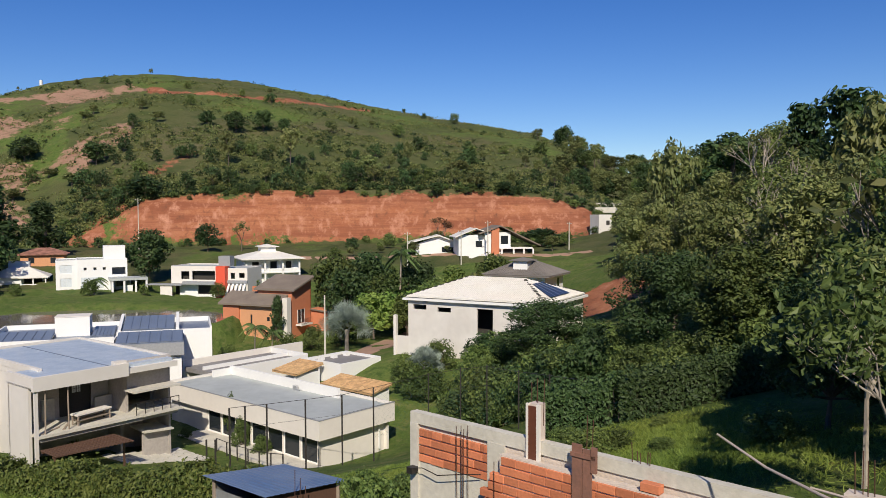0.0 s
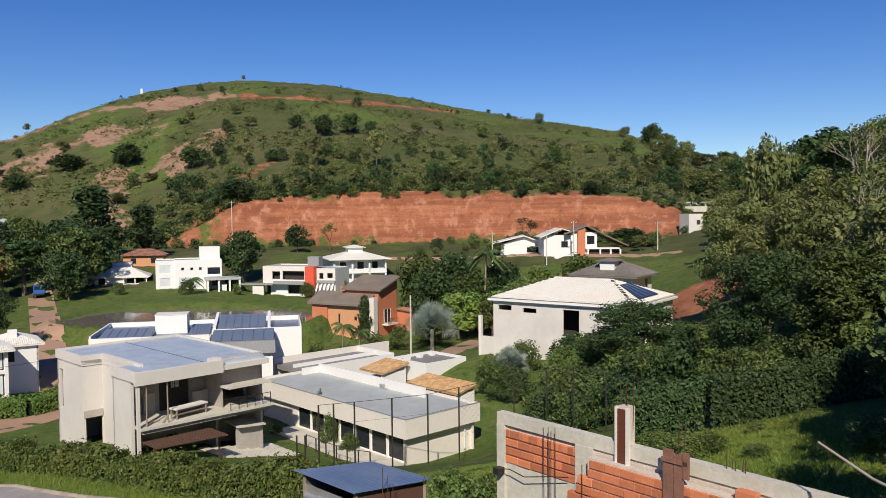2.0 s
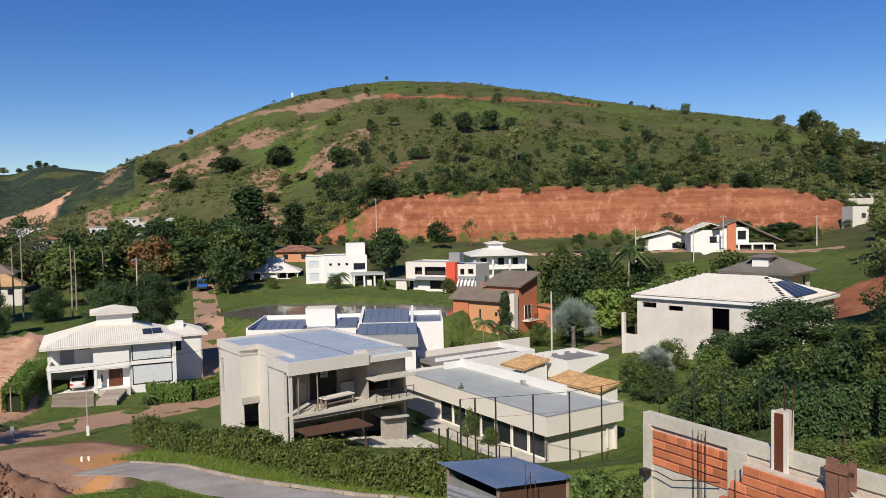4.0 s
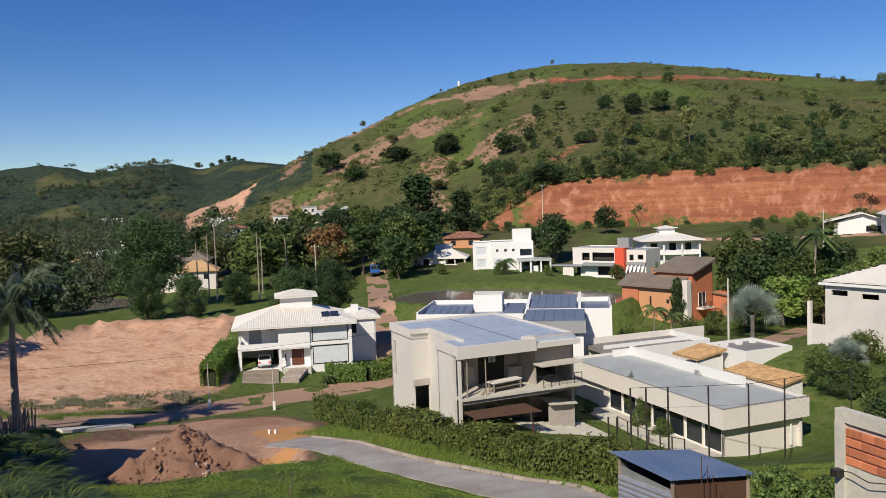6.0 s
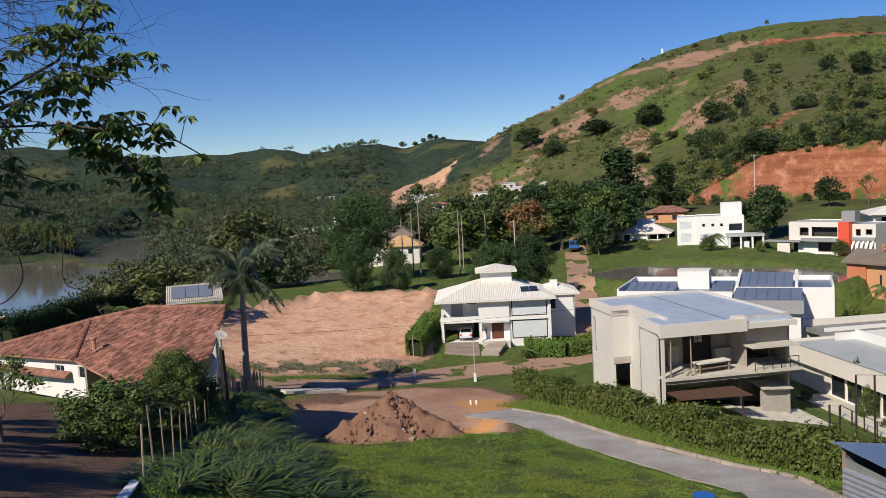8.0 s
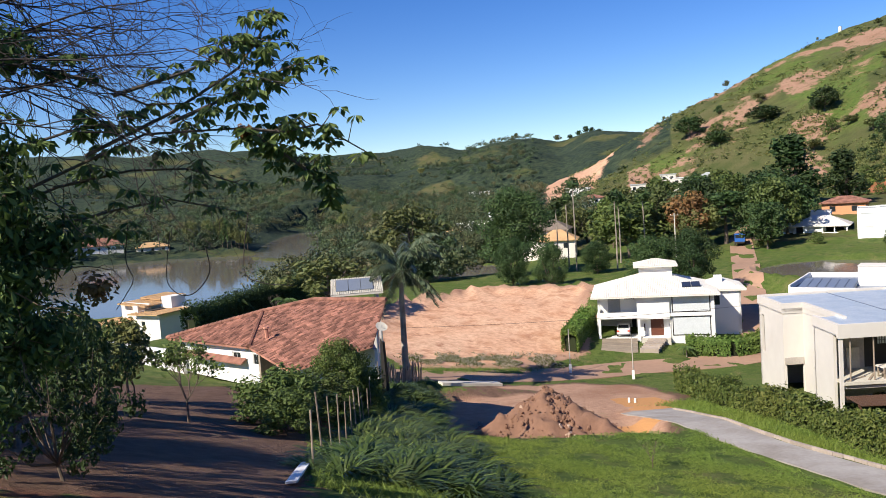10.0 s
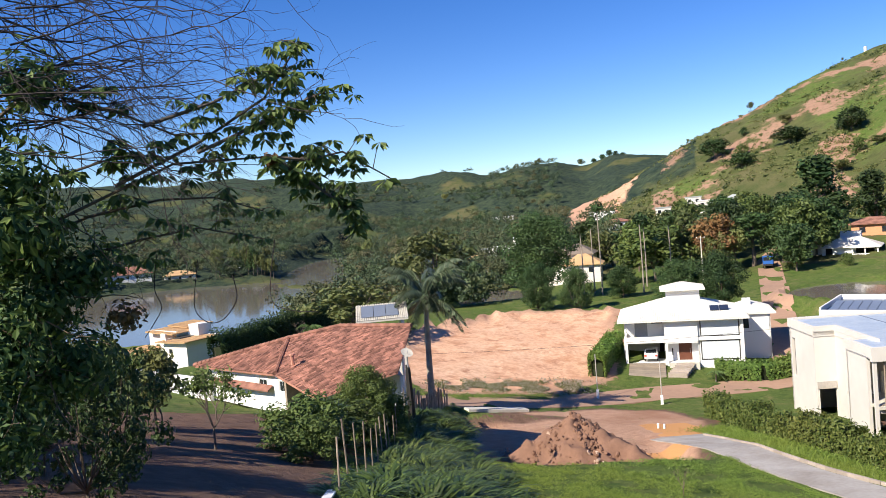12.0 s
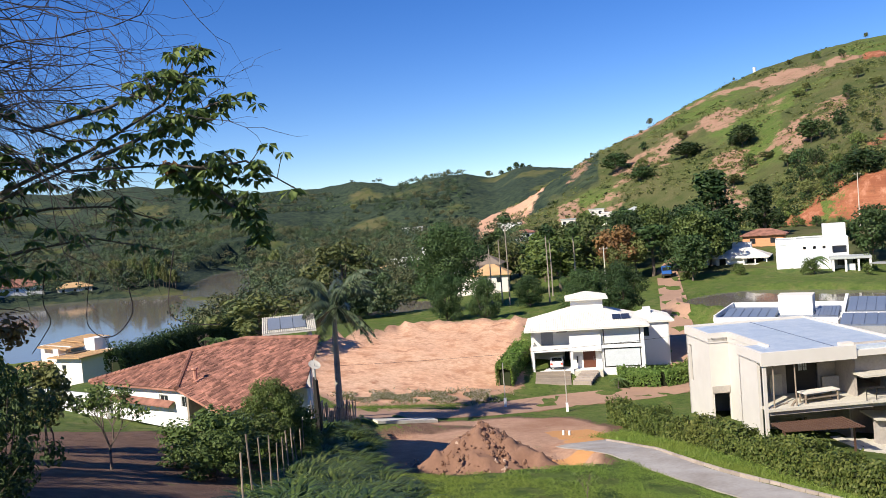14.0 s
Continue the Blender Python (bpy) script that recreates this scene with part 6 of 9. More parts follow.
# valley trees
for kind, x, y, h, r, lab in [
        ("near_dark", 10.5, 79, 7.4, 6.0, "broad dark tree beside the unfinished pale house"), ("round", -18, 131, 12.1, 4.5, "green garden tree behind the terracotta house"),
        ("dark", -12.5, 135, 11.4, 5, "dark garden tree behind the terracotta house"), ("light", -10.5, 120, 7.1, 4.6, "light green garden tree behind the fan palm"),
        ("round", -5.3, 117, 6.4, 3.2, "round garden tree beside the dirt track"), ("dark", -62.3, 169, 11, 5, "dark round tree beside the white cubic house"),
        ("dark", -61, 207, 7, 3.8, "dark tree below the red bank"), ("round", 16.6, 206, 5, 3, "green tree behind the gabled house"),
        ("dark", 25.5, 206, 4.6, 6, "broad dark tree behind the gabled house"), ("dark", -93, 161, 12, 6.6, "large dark tree beside the lane"),
        ("cone", -112, 197, 18.8, 9, "tall dark conifer at the hill foot"), ("cone", -97, 194, 13.6, 5.7, "pointed dark conifer at the hill foot")]:
    plant(kind, x, y, h, r, lab)
for kind, x, y, h, r, lab in [
        ("dark", -87.5, 144, 9, 4.8, "dark tree on the lane verge by the pond"), ("dark", -103, 168, 13, 5.1, "dark tree across the lane"),
        ("near_dark", -73.6, 100.6, 10.2, 4.3, "dense dark tree behind the white house"), ("near_dark", -79, 98, 9.4, 4.4, "dense dark tree behind the white house"), ("near_dark", -115, 103, 17, 8.4, "huge dark rounded tree beyond the bare plot"),
        
        ("round", -116, 137, 12, 9, "dark mass of trees behind the palms"),
        ("open", -138, 94, 16, 8.2, "tall olive tree with spreading crown"), ("rusty", -107, 147, 12, 6, "rust-coloured spreading tree beyond the palms"),
        ("open", -118, 146, 14, 6.2, "olive tree behind the palms"), ("open", -99, 53, 8.4, 6.6, "low spreading olive tree by the lake")]:
    plant(kind, x, y, h, r, lab)
for x, y, h, r, lab in ((-105, 93, 10.2, 3.9, "dense dark bush leafy down to the ground at the plot edge"), (-98.8, 96, 9.0, 3.2, "dense dark bush leafy down to the ground at the plot edge"), (-103, 112, 7.2, 3.6, "round clipped dark tree on the lawn")):
    plant("near_dark", x, y, h, r, lab, "bush", gz(x, y) - 0.2 * h)
# wooded slope to the east
for kind, x, y, h, r in [("open", 32, 111, 17.5, 4.0), ("tall", 37, 102, 14.5, 4.6), ("tall", 37.5, 83, 15, 3.2), ("tall", 34.5, 68, 15.5, 3.8), ("open", 31.5, 58, 13.5, 3.4),
                         ("near_olive", 22.6, 88, 12.4, 5.6), ("near_olive", 24, 72, 11.5, 5.4), ("near_dark", 17, 59, 9.1, 5), ("near", 17.5, 46, 7.6, 4.8), ("near_olive", 22, 46, 10.2, 5.2)]:
    plant(kind, x, y, h, r, "leafy wild tree on the wooded slope", "tree", group="trees on the wooded slope")
for kind, x, y, h, r in [("near", 16.6, 31, 7.0, 3.6), ("near", 30, 69, 11.5, 5), ("near_olive", 28.5, 54, 10.5, 5), ("near_olive", 33, 90, 11, 6), ("near", 42, 100, 12, 6), ("near_olive", 40, 75, 11, 5),
                         ("near_olive", 29, 100, 8, 4), ("near", 21.5, 36, 9.5, 4.2), ("near_olive", 36, 124, 11, 6), ("near", 45, 130, 12, 7), ("near_olive", 36, 145, 11, 6), ("near_dark", 52, 150, 13, 8)]:
    plant(kind, x, y, h, r, "leafy wild tree on the wooded slope", "tree", group="trees on the wooded slope")
# the last tree stands out of view and only casts shade here
for kind, x, y, h, r in [("close", 14.4, 17.4, 11, 4.6), ("close_olive", 16.5, 22, 12, 4.8), ("near_olive", 19.5, 25, 11, 5.2), ("near_dark", 13.2, 27.5, 5.2, 2.6), ("near_dark", 21, 14, 10, 5.5)]:
    plant(kind, x, y, h, r, "leafy wild tree overhanging the meadow edge", "tree", group="trees on the wooded slope")
# undergrowth below it, behind the wire fence
for i in range(44):
    t = rng0.random()
    x, y = 1.5 + t * 13.5 + rng0.uniform(-1.0, 1.5), 66 - t * 6 + rng0.uniform(-0.5, 9)
    s = rng0.uniform(0.7, 1.25)
    plant(rng0.choice(["dark_shrub", "near_shrub", "shrub"]), x, y, 4.0 * s, 2.3 * s, "dense wild shrub behind the wire fence", "shrub", group="shrubs behind the fence")
for i in range(58):
    x, y = -5 + rng1.random() * 21, 66 + rng1.random() * 23
    s = rng1.uniform(0.6, 1.15)
    if edge_distance(x, y, PALE_HOUSE_PLOT) > -1.5 or (x < 1.5 and y < 79):
        continue
    plant(rng1.choice(["dark_shrub", "near_shrub", "shrub", "near_shrub"]), x, y, 3.4 * s, 2.3 * s, "dense wild shrub below the unfinished pale house", "shrub", group="shrubs behind the fence")
# trees outside the view, added only to shade the meadow's right edge
for x, y, h, r in [(19.0, 11.5, 8, 4.0), (21, 17, 11, 5)]:
    plant("near_dark", x, y, h, r, "dense unseen tree added to shade the meadow edge", "tree", group="trees on the wooded slope")
for i in range(16):
    x, y = 12 + rng0.random() * 12, 40 + rng0.random() * 16
    s = rng0.uniform(0.6, 1.0)
    plant("near_shrub", x, y, 3.6 * s, 2.3 * s, "dense wild shrub under the trees", "shrub", group="shrubs behind the fence")
# the wooded foot of the hill towards the valley
for i in range(46):
    a, d = radians(rng0.uniform(-45, -29.5)), rng0.uniform(178, 262)
    s = rng0.uniform(0.75, 1.25)
    if a < radians(-42.3) and d < 214:
        continue
    plant(rng0.choice(["dark", "round", "tall", "dark", "open"]), math.sin(a) * d, math.cos(a) * d, 11 * s, 4.8 * s, "dark tree among the houses below the hill", "tree", group="trees at the hill foot")
for i in range(46):
    x, y = 24 + rng0.random() * 30, 128 + rng0.random() * 105
    s = rng0.uniform(0.6, 1.15)
    if math.degrees(math.atan2(x, y)) < 12.8:
        continue
    plant(rng0.choice(["dark", "open", "round", "light"]), x, y, 8 * s, 4.0 * s, "leafy tree on the garden slope", "tree", group="trees on the garden slope")
for kind, x, y, h, r in [("round", -9, 128, 9, 4), ("dark", -4, 131, 10, 4.2), ("round", -1, 124, 8, 3.6), ("light", 2, 133, 8, 3.8), ("dark", -15, 127, 10, 4), ("open", 5, 124, 8, 3.4), ("light", -5, 121, 6.5, 3), ("round", 9, 138, 9, 4.2)]:
    plant(kind, x, y, h, r, "full garden tree between the terracotta and pale houses", "tree", group="garden trees")
for i in range(44):
    a, d = radians(rng0.uniform(8.5, 17)), rng0.uniform(285, 430)
    s = rng0.uniform(0.7, 1.3)
    plant(rng0.choice(["dark", "open", "round"]), math.sin(a) * d, math.cos(a) * d, 9 * s, 4.6 * s, "wild tree on the wooded shoulder of the hill", "tree", group="trees on the hill shoulder")
for i in range(90):
    a = rng0.uniform(-27, 11)
    foot = float(np.interp(a, [-28, -20, 12], [258, 243, 238]))
    d = foot + (rng0.uniform(10.5, 15) if i % 3 else rng0.uniform(-6, -1))
    s = rng0.uniform(0.35, 0.85)
    plant(rng0.choice(["dark_shrub", "shrub"]), math.sin(radians(a)) * d, math.cos(radians(a)) * d, 3.6 * s, 2.6 * s, "low ragged bush along the red bank", "bush", group="bushes along the bank")
for i in range(7):
    x, y = rng0.uniform(3, 12), rng0.uniform(25, 38)
    s = rng0.uniform(0.25, 0.55)
    plant("near_shrub", x, y, 2.4 * s, 2.2 * s, "low leafy weed clump in the meadow", "weed", group="weeds in the meadow")
# gardens between the houses
plant("cone", -25.6, 122.6, 7.4, 1.5, "dark ivy-clad tree against the terracotta house")
for x, y, h, r, k in [(-20.6, 76.5, 4.2, 0.7, "near_shrub"), (-18.8, 73.4, 3.0, 1.0, "near_shrub"), (-16.4, 71.2, 2.0, 1.0, "near_shrub"), (-31.2, 66.8, 1.2, 0.8, "near_shrub"), (-24.8, 76.0, 1.0, 0.7, "near_shrub")]:
    plant(k, x, y, h, r, "leafy garden shrub beside the bungalow terrace", "shrub", group="garden shrubs")
for x, y, h, r in [(-22, 112, 3, 1.8), (-19, 115, 3.5, 2), (-15, 117, 4, 2.4), (-24, 108, 2.2, 1.6), (-30, 112, 2, 1.5), (-7, 122, 6, 3), (-2, 120, 6, 3), (-1, 108, 2.5, 2), (3, 112, 3, 2),
                   (-60, 159, 3, 2), (-80, 149, 2.2, 1.6), (-48, 160, 2.5, 1.6), (-66, 149, 3, 2), (-57, 152, 2, 1.2), (-43, 152, 3, 1.8), (-38, 160, 3.4, 2), (-90, 147, 3, 2), (-12, 170, 3, 3)]:
    plant("shrub", x, y, h, r, "leafy garden shrub between the houses", "shrub", group="garden shrubs")
for i in range(40):
    x, y = -28 + rng0.random() * 60, 190 + rng0.random() * 38
    s = rng0.uniform(0.4, 1.0)
    plant(rng0.choice(["shrub", "dark_shrub", "open"]), x, y, 4.2 * s, 2.6 * s, "bush on the rough field below the bank", "bush", group="bushes below the bank")


FAR_ROOFS = [(-414, 98), (-407, 122), (-440, 167), (-143, 142), (-152, 147), (-231, 175), (-238, 196), (-231, 199)]


def far_woods():
    """Woods too far off to count: single crowns in the valley, thinning out up the far slopes."""
    rng = np.random.default_rng(11)
    n = 10500
    az = np.radians(rng.uniform(-90, -37, n))
    d = 160 * (1300 / 160) ** rng.random(n) ** 0.95
    x, y = np.sin(az) * d, np.cos(az) * d
    deg = np.degrees(az)
    keep = np.ones(n, bool)
    for e, m in ((LAKE, 1.13), (FAR_LAKE, 1.15), (PUDDLE, 1.4)):
        keep &= in_ellipse(x, y, *e) > m
    wood = lumps(x, y, 260, 12) + lumps(x, y, 90, 13) * 0.7
    keep &= wood > np.interp(d, [150, 380, 480, 700, 1300], [-0.6, -0.9, -0.75, -0.5, -0.1])
    keep &= d < 0.82 * np.interp(deg, RANGE_AZ, RANGE_FAR)
    keep &= ~((deg > -46.4) & (d > 345)) & ~((deg > -43) & (d > 290)) & ~((deg < -66) & (d < 330)) & ~((deg > -52) & (d < 205))
    keep &= np.array([min(math.hypot(a - p, b - q) for p, q in FAR_ROOFS) > 15 for a, b in zip(x, y)])
    # an open view to the lakeside roofs
    keep &= ~((deg < -71) & (d < 405) & (rng.random(n) < 0.6))
    x, y, d = x[keep], y[keep], d[keep]
    z = ground_z(x, y)
    pos, nrm, sort = [], [], []
    for xx, yy, zz, dd in zip(x, y, z, d):
        k = int(np.interp(dd, [190, 500, 1300], [330, 140, 60]))
        h, r = rng.uniform(6, 14) * np.interp(dd, [400, 900], [1, 0.65]), rng.uniform(2.6, 5.6) * np.interp(dd, [190, 1300], [1, 1.1])
        flat = rng.random() < 0.25
        if dd < 240:
            h *= 0.75
        if dd < 405 and xx < -2.9 * yy:
            h, r = h * 0.45, r * 0.6
        c = rng.normal(size=(7, 3)) * np.array([r * 0.42, r * 0.42, h * (0.07 if flat else 0.17)]) + np.array([xx, yy, zz + h * (0.78 if flat else 0.55)])
        p, q = clump_points(c, r * rng.uniform(0.28, 0.5, 7), k, rng, 0.8, 0.4)
        pos.append(p)
        nrm.append(q)
        sort.append(np.full(k, rng.choice([1, 3]) if flat else rng.choice(3, p=[0.56, 0.12, 0.32])))
    pos, nrm, sort = np.concatenate(pos), np.concatenate(nrm), np.concatenate(sort)
    dist = np.hypot(pos[:, 0], pos[:, 1])
    size = np.interp(dist, [190, 500, 1300], [0.48, 0.8, 1.35])
    for k, (mat, lab) in enumerate(((FAR_DARK, "dark green woods filling the far valley"), (FAR_OLIVE, "olive trees scattered through the far woods"),
                                    (FAR_MID, "mid-green trees of the far woods"), (FAR_BROWN, "brownish flat-topped trees of the far woods"))):
        m = sort == k
        me = leaf_mesh("woods", pos[m], nrm[m], size[m], rng, 1.15)
        me.materials.append(mat)
        tagged(new("woods", me), lab, "woods", kind="stuff")


def hill_scrub():
    """Tussocks and low scrub all over the hill, and darker clumps lower down."""
    rng = np.random.default_rng(21)
    for n, lift, m, spread, size, mat, lab in ((30000, 0.35, 10, (0.5, 0.5, 0.22), 0.5, LEAF_OLIVE, "low olive scrub over the steep hillside"),
                                               (3600, 0.7, 26, (0.75, 0.75, 0.5), 0.5, LEAF_DARK, "dark knee-high scrub scattered over the hillside")):
        az = np.radians(rng.uniform(-44, 16, n))
        d = 256 + 270 * rng.random(n) ** (1.3 if size * m < 6 else 2.2)
        x, y = np.sin(az) * d, np.cos(az) * d
        k = lumps(x, y, 70, 14) + lumps(x, y, 22, 15) * 0.6 + np.interp(d, [256, 330, 480], [0.5, 0.1, -0.5])
        keep = k > rng.uniform(-0.6, 0.9, n) + (0.15 if m > 20 else 0)
        x, y = x[keep], y[keep]
        grow_by = rng.uniform(0.4, 1.3, len(x)) if m > 20 else np.ones(len(x))
        z = ground_z(x, y)
        pos = np.repeat(np.c_[x, y, z + lift * grow_by], m, 0) + rng.normal(size=(len(x) * m, 3)) * np.array(spread) * np.repeat(grow_by, m)[:, None]
        nrm = rng.normal(size=pos.shape) + np.array([0, 0, 0.7])
        me = leaf_mesh("hill_scrub", pos, nrm, np.full(len(pos), size), rng)
        me.materials.append(mat)
        tagged(new("hill_scrub", me), lab, "scrub", kind="stuff")


far_woods()
hill_scrub()
# trees that stand out against the far slopes and the sky
for az, d, h, r, k in ((-47.65, 1540, 15, 6, "open"), (-47.95, 1540, 12, 4, "open"), (-44.8, 1380, 14, 8, "open"), (-52.3, 690, 15, 6.5, "dark"), (-42.4, 1290, 9, 6, "dark"), (-42.8, 1295, 12, 6, "dark"),
                      (-43.3, 1305, 9, 6, "dark"), (-43.9, 1320, 8, 5, "dark"), (-41.9, 1280, 8, 6, "dark"), (-54.6, 900, 10, 6, "open"), (-50.3, 760, 9, 6, "dark"), (-49.6, 830, 9, 6, "open")):
    plant(k, math.sin(radians(az)) * d, math.cos(radians(az)) * d, h, r, "lone tree standing out on the far slope", "tree", group="trees on the far slopes")


def lake_shore_trees():
    """Slim trees in a ragged row along the lake's far shore."""
    rng = random.Random(77)
    for k in range(74):
        az = radians(-72.5 + 17 * (k + rng.random()) / 74)
        d = 330.0
        while in_ellipse(math.sin(az) * d, math.cos(az) * d, *LAKE) < 1.16 and d < 470:
            d += 2
        d += rng.uniform(1, 9) if rng.random() < 0.6 else rng.uniform(8, 34)
        x, y = math.sin(az) * d, math.cos(az) * d
        if in_ellipse(x, y, *FAR_LAKE) < 1.1 or min(math.hypot(x - p, y - q) for p, q in FAR_ROOFS) < 14 or (az < radians(-69) and rng.random() < 0.65):
            continue
        s = rng.uniform(0.7, 1.25)
        plant(rng.choice(["dark", "open", "round", "open"]), x, y, 12.5 * s, 3.0 * s, "slim tree on the far lake shore", "tree", group="trees on the lake shore")


lake_shore_trees()


def pylon():
    x, y = math.sin(radians(-48.3)) * 1400, math.cos(radians(-48.3)) * 1400
    z = gz(x, y)
    h = 24 + 0.0525 * 1400 - z
    t = thing("pylon", x, y, z - 1, 20, "grey steel lattice pylon on the far ridge", "pylon")

    def at(u, i):
        w = 2.6 * (1 - u) + 0.5 * u
        return Vector((w * (1, -1, -1, 1)[i], w * (1, 1, -1, -1)[i], u * h))
    for i in range(4):
        bm = bmesh.new()
        tube(bm, at(0, i), at(1, i), 0.24, 0.2, 5)
        part("leg", bm, STEEL, t)
        bm = bmesh.new()
        for k in range(6):
            tube(bm, at(k / 6, i), at((k + 1) / 6, (i + 1) % 4), 0.14, 0.14, 4)
        part("brace", bm, STEEL, t)
    for u in (0.78, 0.9):
        part("crossarm", boxes((-4.5, -.2, u * h, 4.5, .2, u * h + .35)), STEEL, t)


pylon()


DRIVE_STRIP = [(-40, 50.5), (-34, 46.5), (-29, 43), (-22.8, 39.6), (-15, 36), (-9, 32), (-4, 27), (-4, 20), (-8, 20), (-10.5, 26), (-13, 31), (-16.6, 33), (-24.6, 36.9), (-31.8, 40.8), (-37, 44), (-41, 46.5)]


def lawn_grass():
    """Uneven tufts on the near slope."""
    rng = np.random.default_rng(31)
    n = 90000
    az, d = np.radians(rng.uniform(-64, 4, n)), 17 + 29 * rng.random(n)
    x, y = np.sin(az) * d, np.cos(az) * d
    keep = (edge_distance(x, y, PIT) < -0.3) & (edge_distance(x, y, DRIVE_STRIP) < -0.2) & (lumps(x, y, 5, 16) + 0.7 * lumps(x, y, 1.9, 17) > rng.uniform(-0.75, 0.45, n))
    x, y = x[keep], y[keep]
    z = ground_z(x, y)
    m = 4
    pos = np.repeat(np.c_[x, y, z + 0.05], m, 0) + rng.normal(size=(len(x) * m, 3)) * np.array([0.12, 0.12, 0.02])
    nrm = rng.normal(size=pos.shape) + np.array([-0.2, -0.4, 0.5])
    me = leaf_mesh("grass", pos, nrm, np.full(len(pos), 0.07), rng, 2.6, 0, 0.16)
    me.materials.append(GRASS)
    return tagged(new("grass", me), "uneven bright green grass on the slope", "grass", kind="stuff")


lawn_grass()


def leafy_strip(name, pts, width, height, leaves, size, mat, label, category, seed, wild=0.15):
    """A hedge along pts: a leafy body with an uneven top, on stems."""
    rng = np.random.default_rng(seed)
    P = np.array(pts, float)
    seg = np.hypot(*np.diff(P, axis=0).T)
    s = np.r_[0, np.cumsum(seg)]
    u = rng.uniform(0, s[-1], leaves)
    x, y = np.interp(u, s, P[:, 0]), np.interp(u, s, P[:, 1])
    i = np.clip(np.searchsorted(s, u) - 1, 0, len(seg) - 1)
    nx, ny = -(P[i + 1, 1] - P[i, 1]) / seg[i], (P[i + 1, 0] - P[i, 0]) / seg[i]
    a = rng.uniform(-1, 1, leaves)
    hh = height * (1 + wild * 0.5 * (np.sin(u * 1.7) + np.sin(u * 0.63 + 1) + np.sin(u * 4.3)) + 0.3 * rng.random(leaves) ** 6)
    face = rng.random(leaves)
    zz = np.where(face < 0.45, 1.0 - 0.08 * rng.random(leaves) - 0.15 * a * a, rng.random(leaves) ** 0.8)
    a = np.where(face < 0.45, a, np.sign(a) * (0.8 + 0.25 * rng.random(leaves)))
    off = a * width / 2
    x, y = x + nx * off, y + ny * off
    pos = np.c_[x, y, ground_z(x, y) + zz * hh]
    nrm = np.c_[nx * a, ny * a, np.where(face < 0.45, 1.2, 0.25)] + rng.normal(size=(leaves, 3)) * 0.55
    ob = new(name)
    ob.location = (P[0, 0], P[0, 1], gz(P[0, 0], P[0, 1]))
    me = leaf_mesh("leaves", pos - np.array(ob.location), nrm, np.full(leaves, size), rng)
    me.materials.append(mat)
    new("leaves", me).parent = ob
    bm = bmesh.new()
    for k in range(int(s[-1] / 0.8)):
        px, py = np.interp(k * 0.8, s, P[:, 0]) - P[0, 0], np.interp(k * 0.8, s, P[:, 1]) - P[0, 1]
        g = gz(px + P[0, 0], py + P[0, 1]) - ob.location.z
        tube(bm, (px, py, g - 0.2), (px + 0.1, py, g + height * 0.8), 0.04, 0.015, 5)
    part("stems", bm, BARK, ob)
    # solid near-black core: the shade inside the hedge given as colour
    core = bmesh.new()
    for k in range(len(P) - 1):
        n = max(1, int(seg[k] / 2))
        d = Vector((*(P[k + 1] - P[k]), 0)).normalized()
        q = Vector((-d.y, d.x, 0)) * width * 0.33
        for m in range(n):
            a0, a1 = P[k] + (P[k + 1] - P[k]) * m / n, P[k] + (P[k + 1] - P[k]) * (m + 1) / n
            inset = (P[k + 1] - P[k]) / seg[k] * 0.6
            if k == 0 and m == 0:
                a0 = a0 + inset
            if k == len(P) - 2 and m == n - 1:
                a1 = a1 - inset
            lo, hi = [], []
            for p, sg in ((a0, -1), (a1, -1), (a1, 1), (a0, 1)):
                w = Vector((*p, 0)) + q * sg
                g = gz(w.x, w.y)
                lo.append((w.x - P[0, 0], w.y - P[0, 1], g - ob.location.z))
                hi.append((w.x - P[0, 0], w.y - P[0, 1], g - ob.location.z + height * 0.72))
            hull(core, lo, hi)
    part("inner_growth", core, DARK_CORE, ob)
    return tagged(ob, label, category)


DARK_CORE = material("dark_hedge_core", (0.025, 0.035, 0.012), 0.95, amount=0.4, bump=0.3)
leafy_strip("hedge", [(-46.5, 61.5), (-41, 57.5), (-36, 53.6), (-30, 50.6), (-23, 46.7), (-16, 41.8), (-11, 37.8), (-8.5, 35.3)], 2.0, 1.55, 40000, 0.15, LEAF_HEDGE, "long leafy green hedge along the cement drive", "hedge", 41, 0.38)
leafy_strip("hedge", [(-75.5, 80), (-72, 74.2), (-68.6, 69)], 2.0, 2.4, 9000, 0.2, LEAF_LIGHT, "clipped bright hedge beside the carport", "hedge", 42, 0.03)
leafy_strip("hedge", [(-59.5, 79.5), (-55.5, 82.5), (-53.8, 87), (-54.5, 92)], 2.4, 1.9, 9000, 0.2, LEAF_LIGHT, "clipped bright hedge at the house corner", "hedge", 43, 0.03)
leafy_strip("hedge", [(9, 41), (14, 40), (20, 38)], 1.6, 2.2, 13000, 0.14, LEAF_DARK, "dark trimmed hedge along the meadow", "hedge", 44, 0.05)
leafy_strip("hedge", [(5, 44), (7.5, 42.3), (9, 41.2)], 1.6, 2.3, 6000, 0.14, LEAF_DARK, "dark trimmed hedge along the meadow", "hedge", 45, 0.05)
leafy_strip("hedge", [(-95.1, 31.8), (-104.1, 42.2), (-116.8, 57.9)], 2.0, 4.4, 26000, 0.22, LEAF_DARK, "tall dark hedge along the lake", "hedge", 46, 0.03)


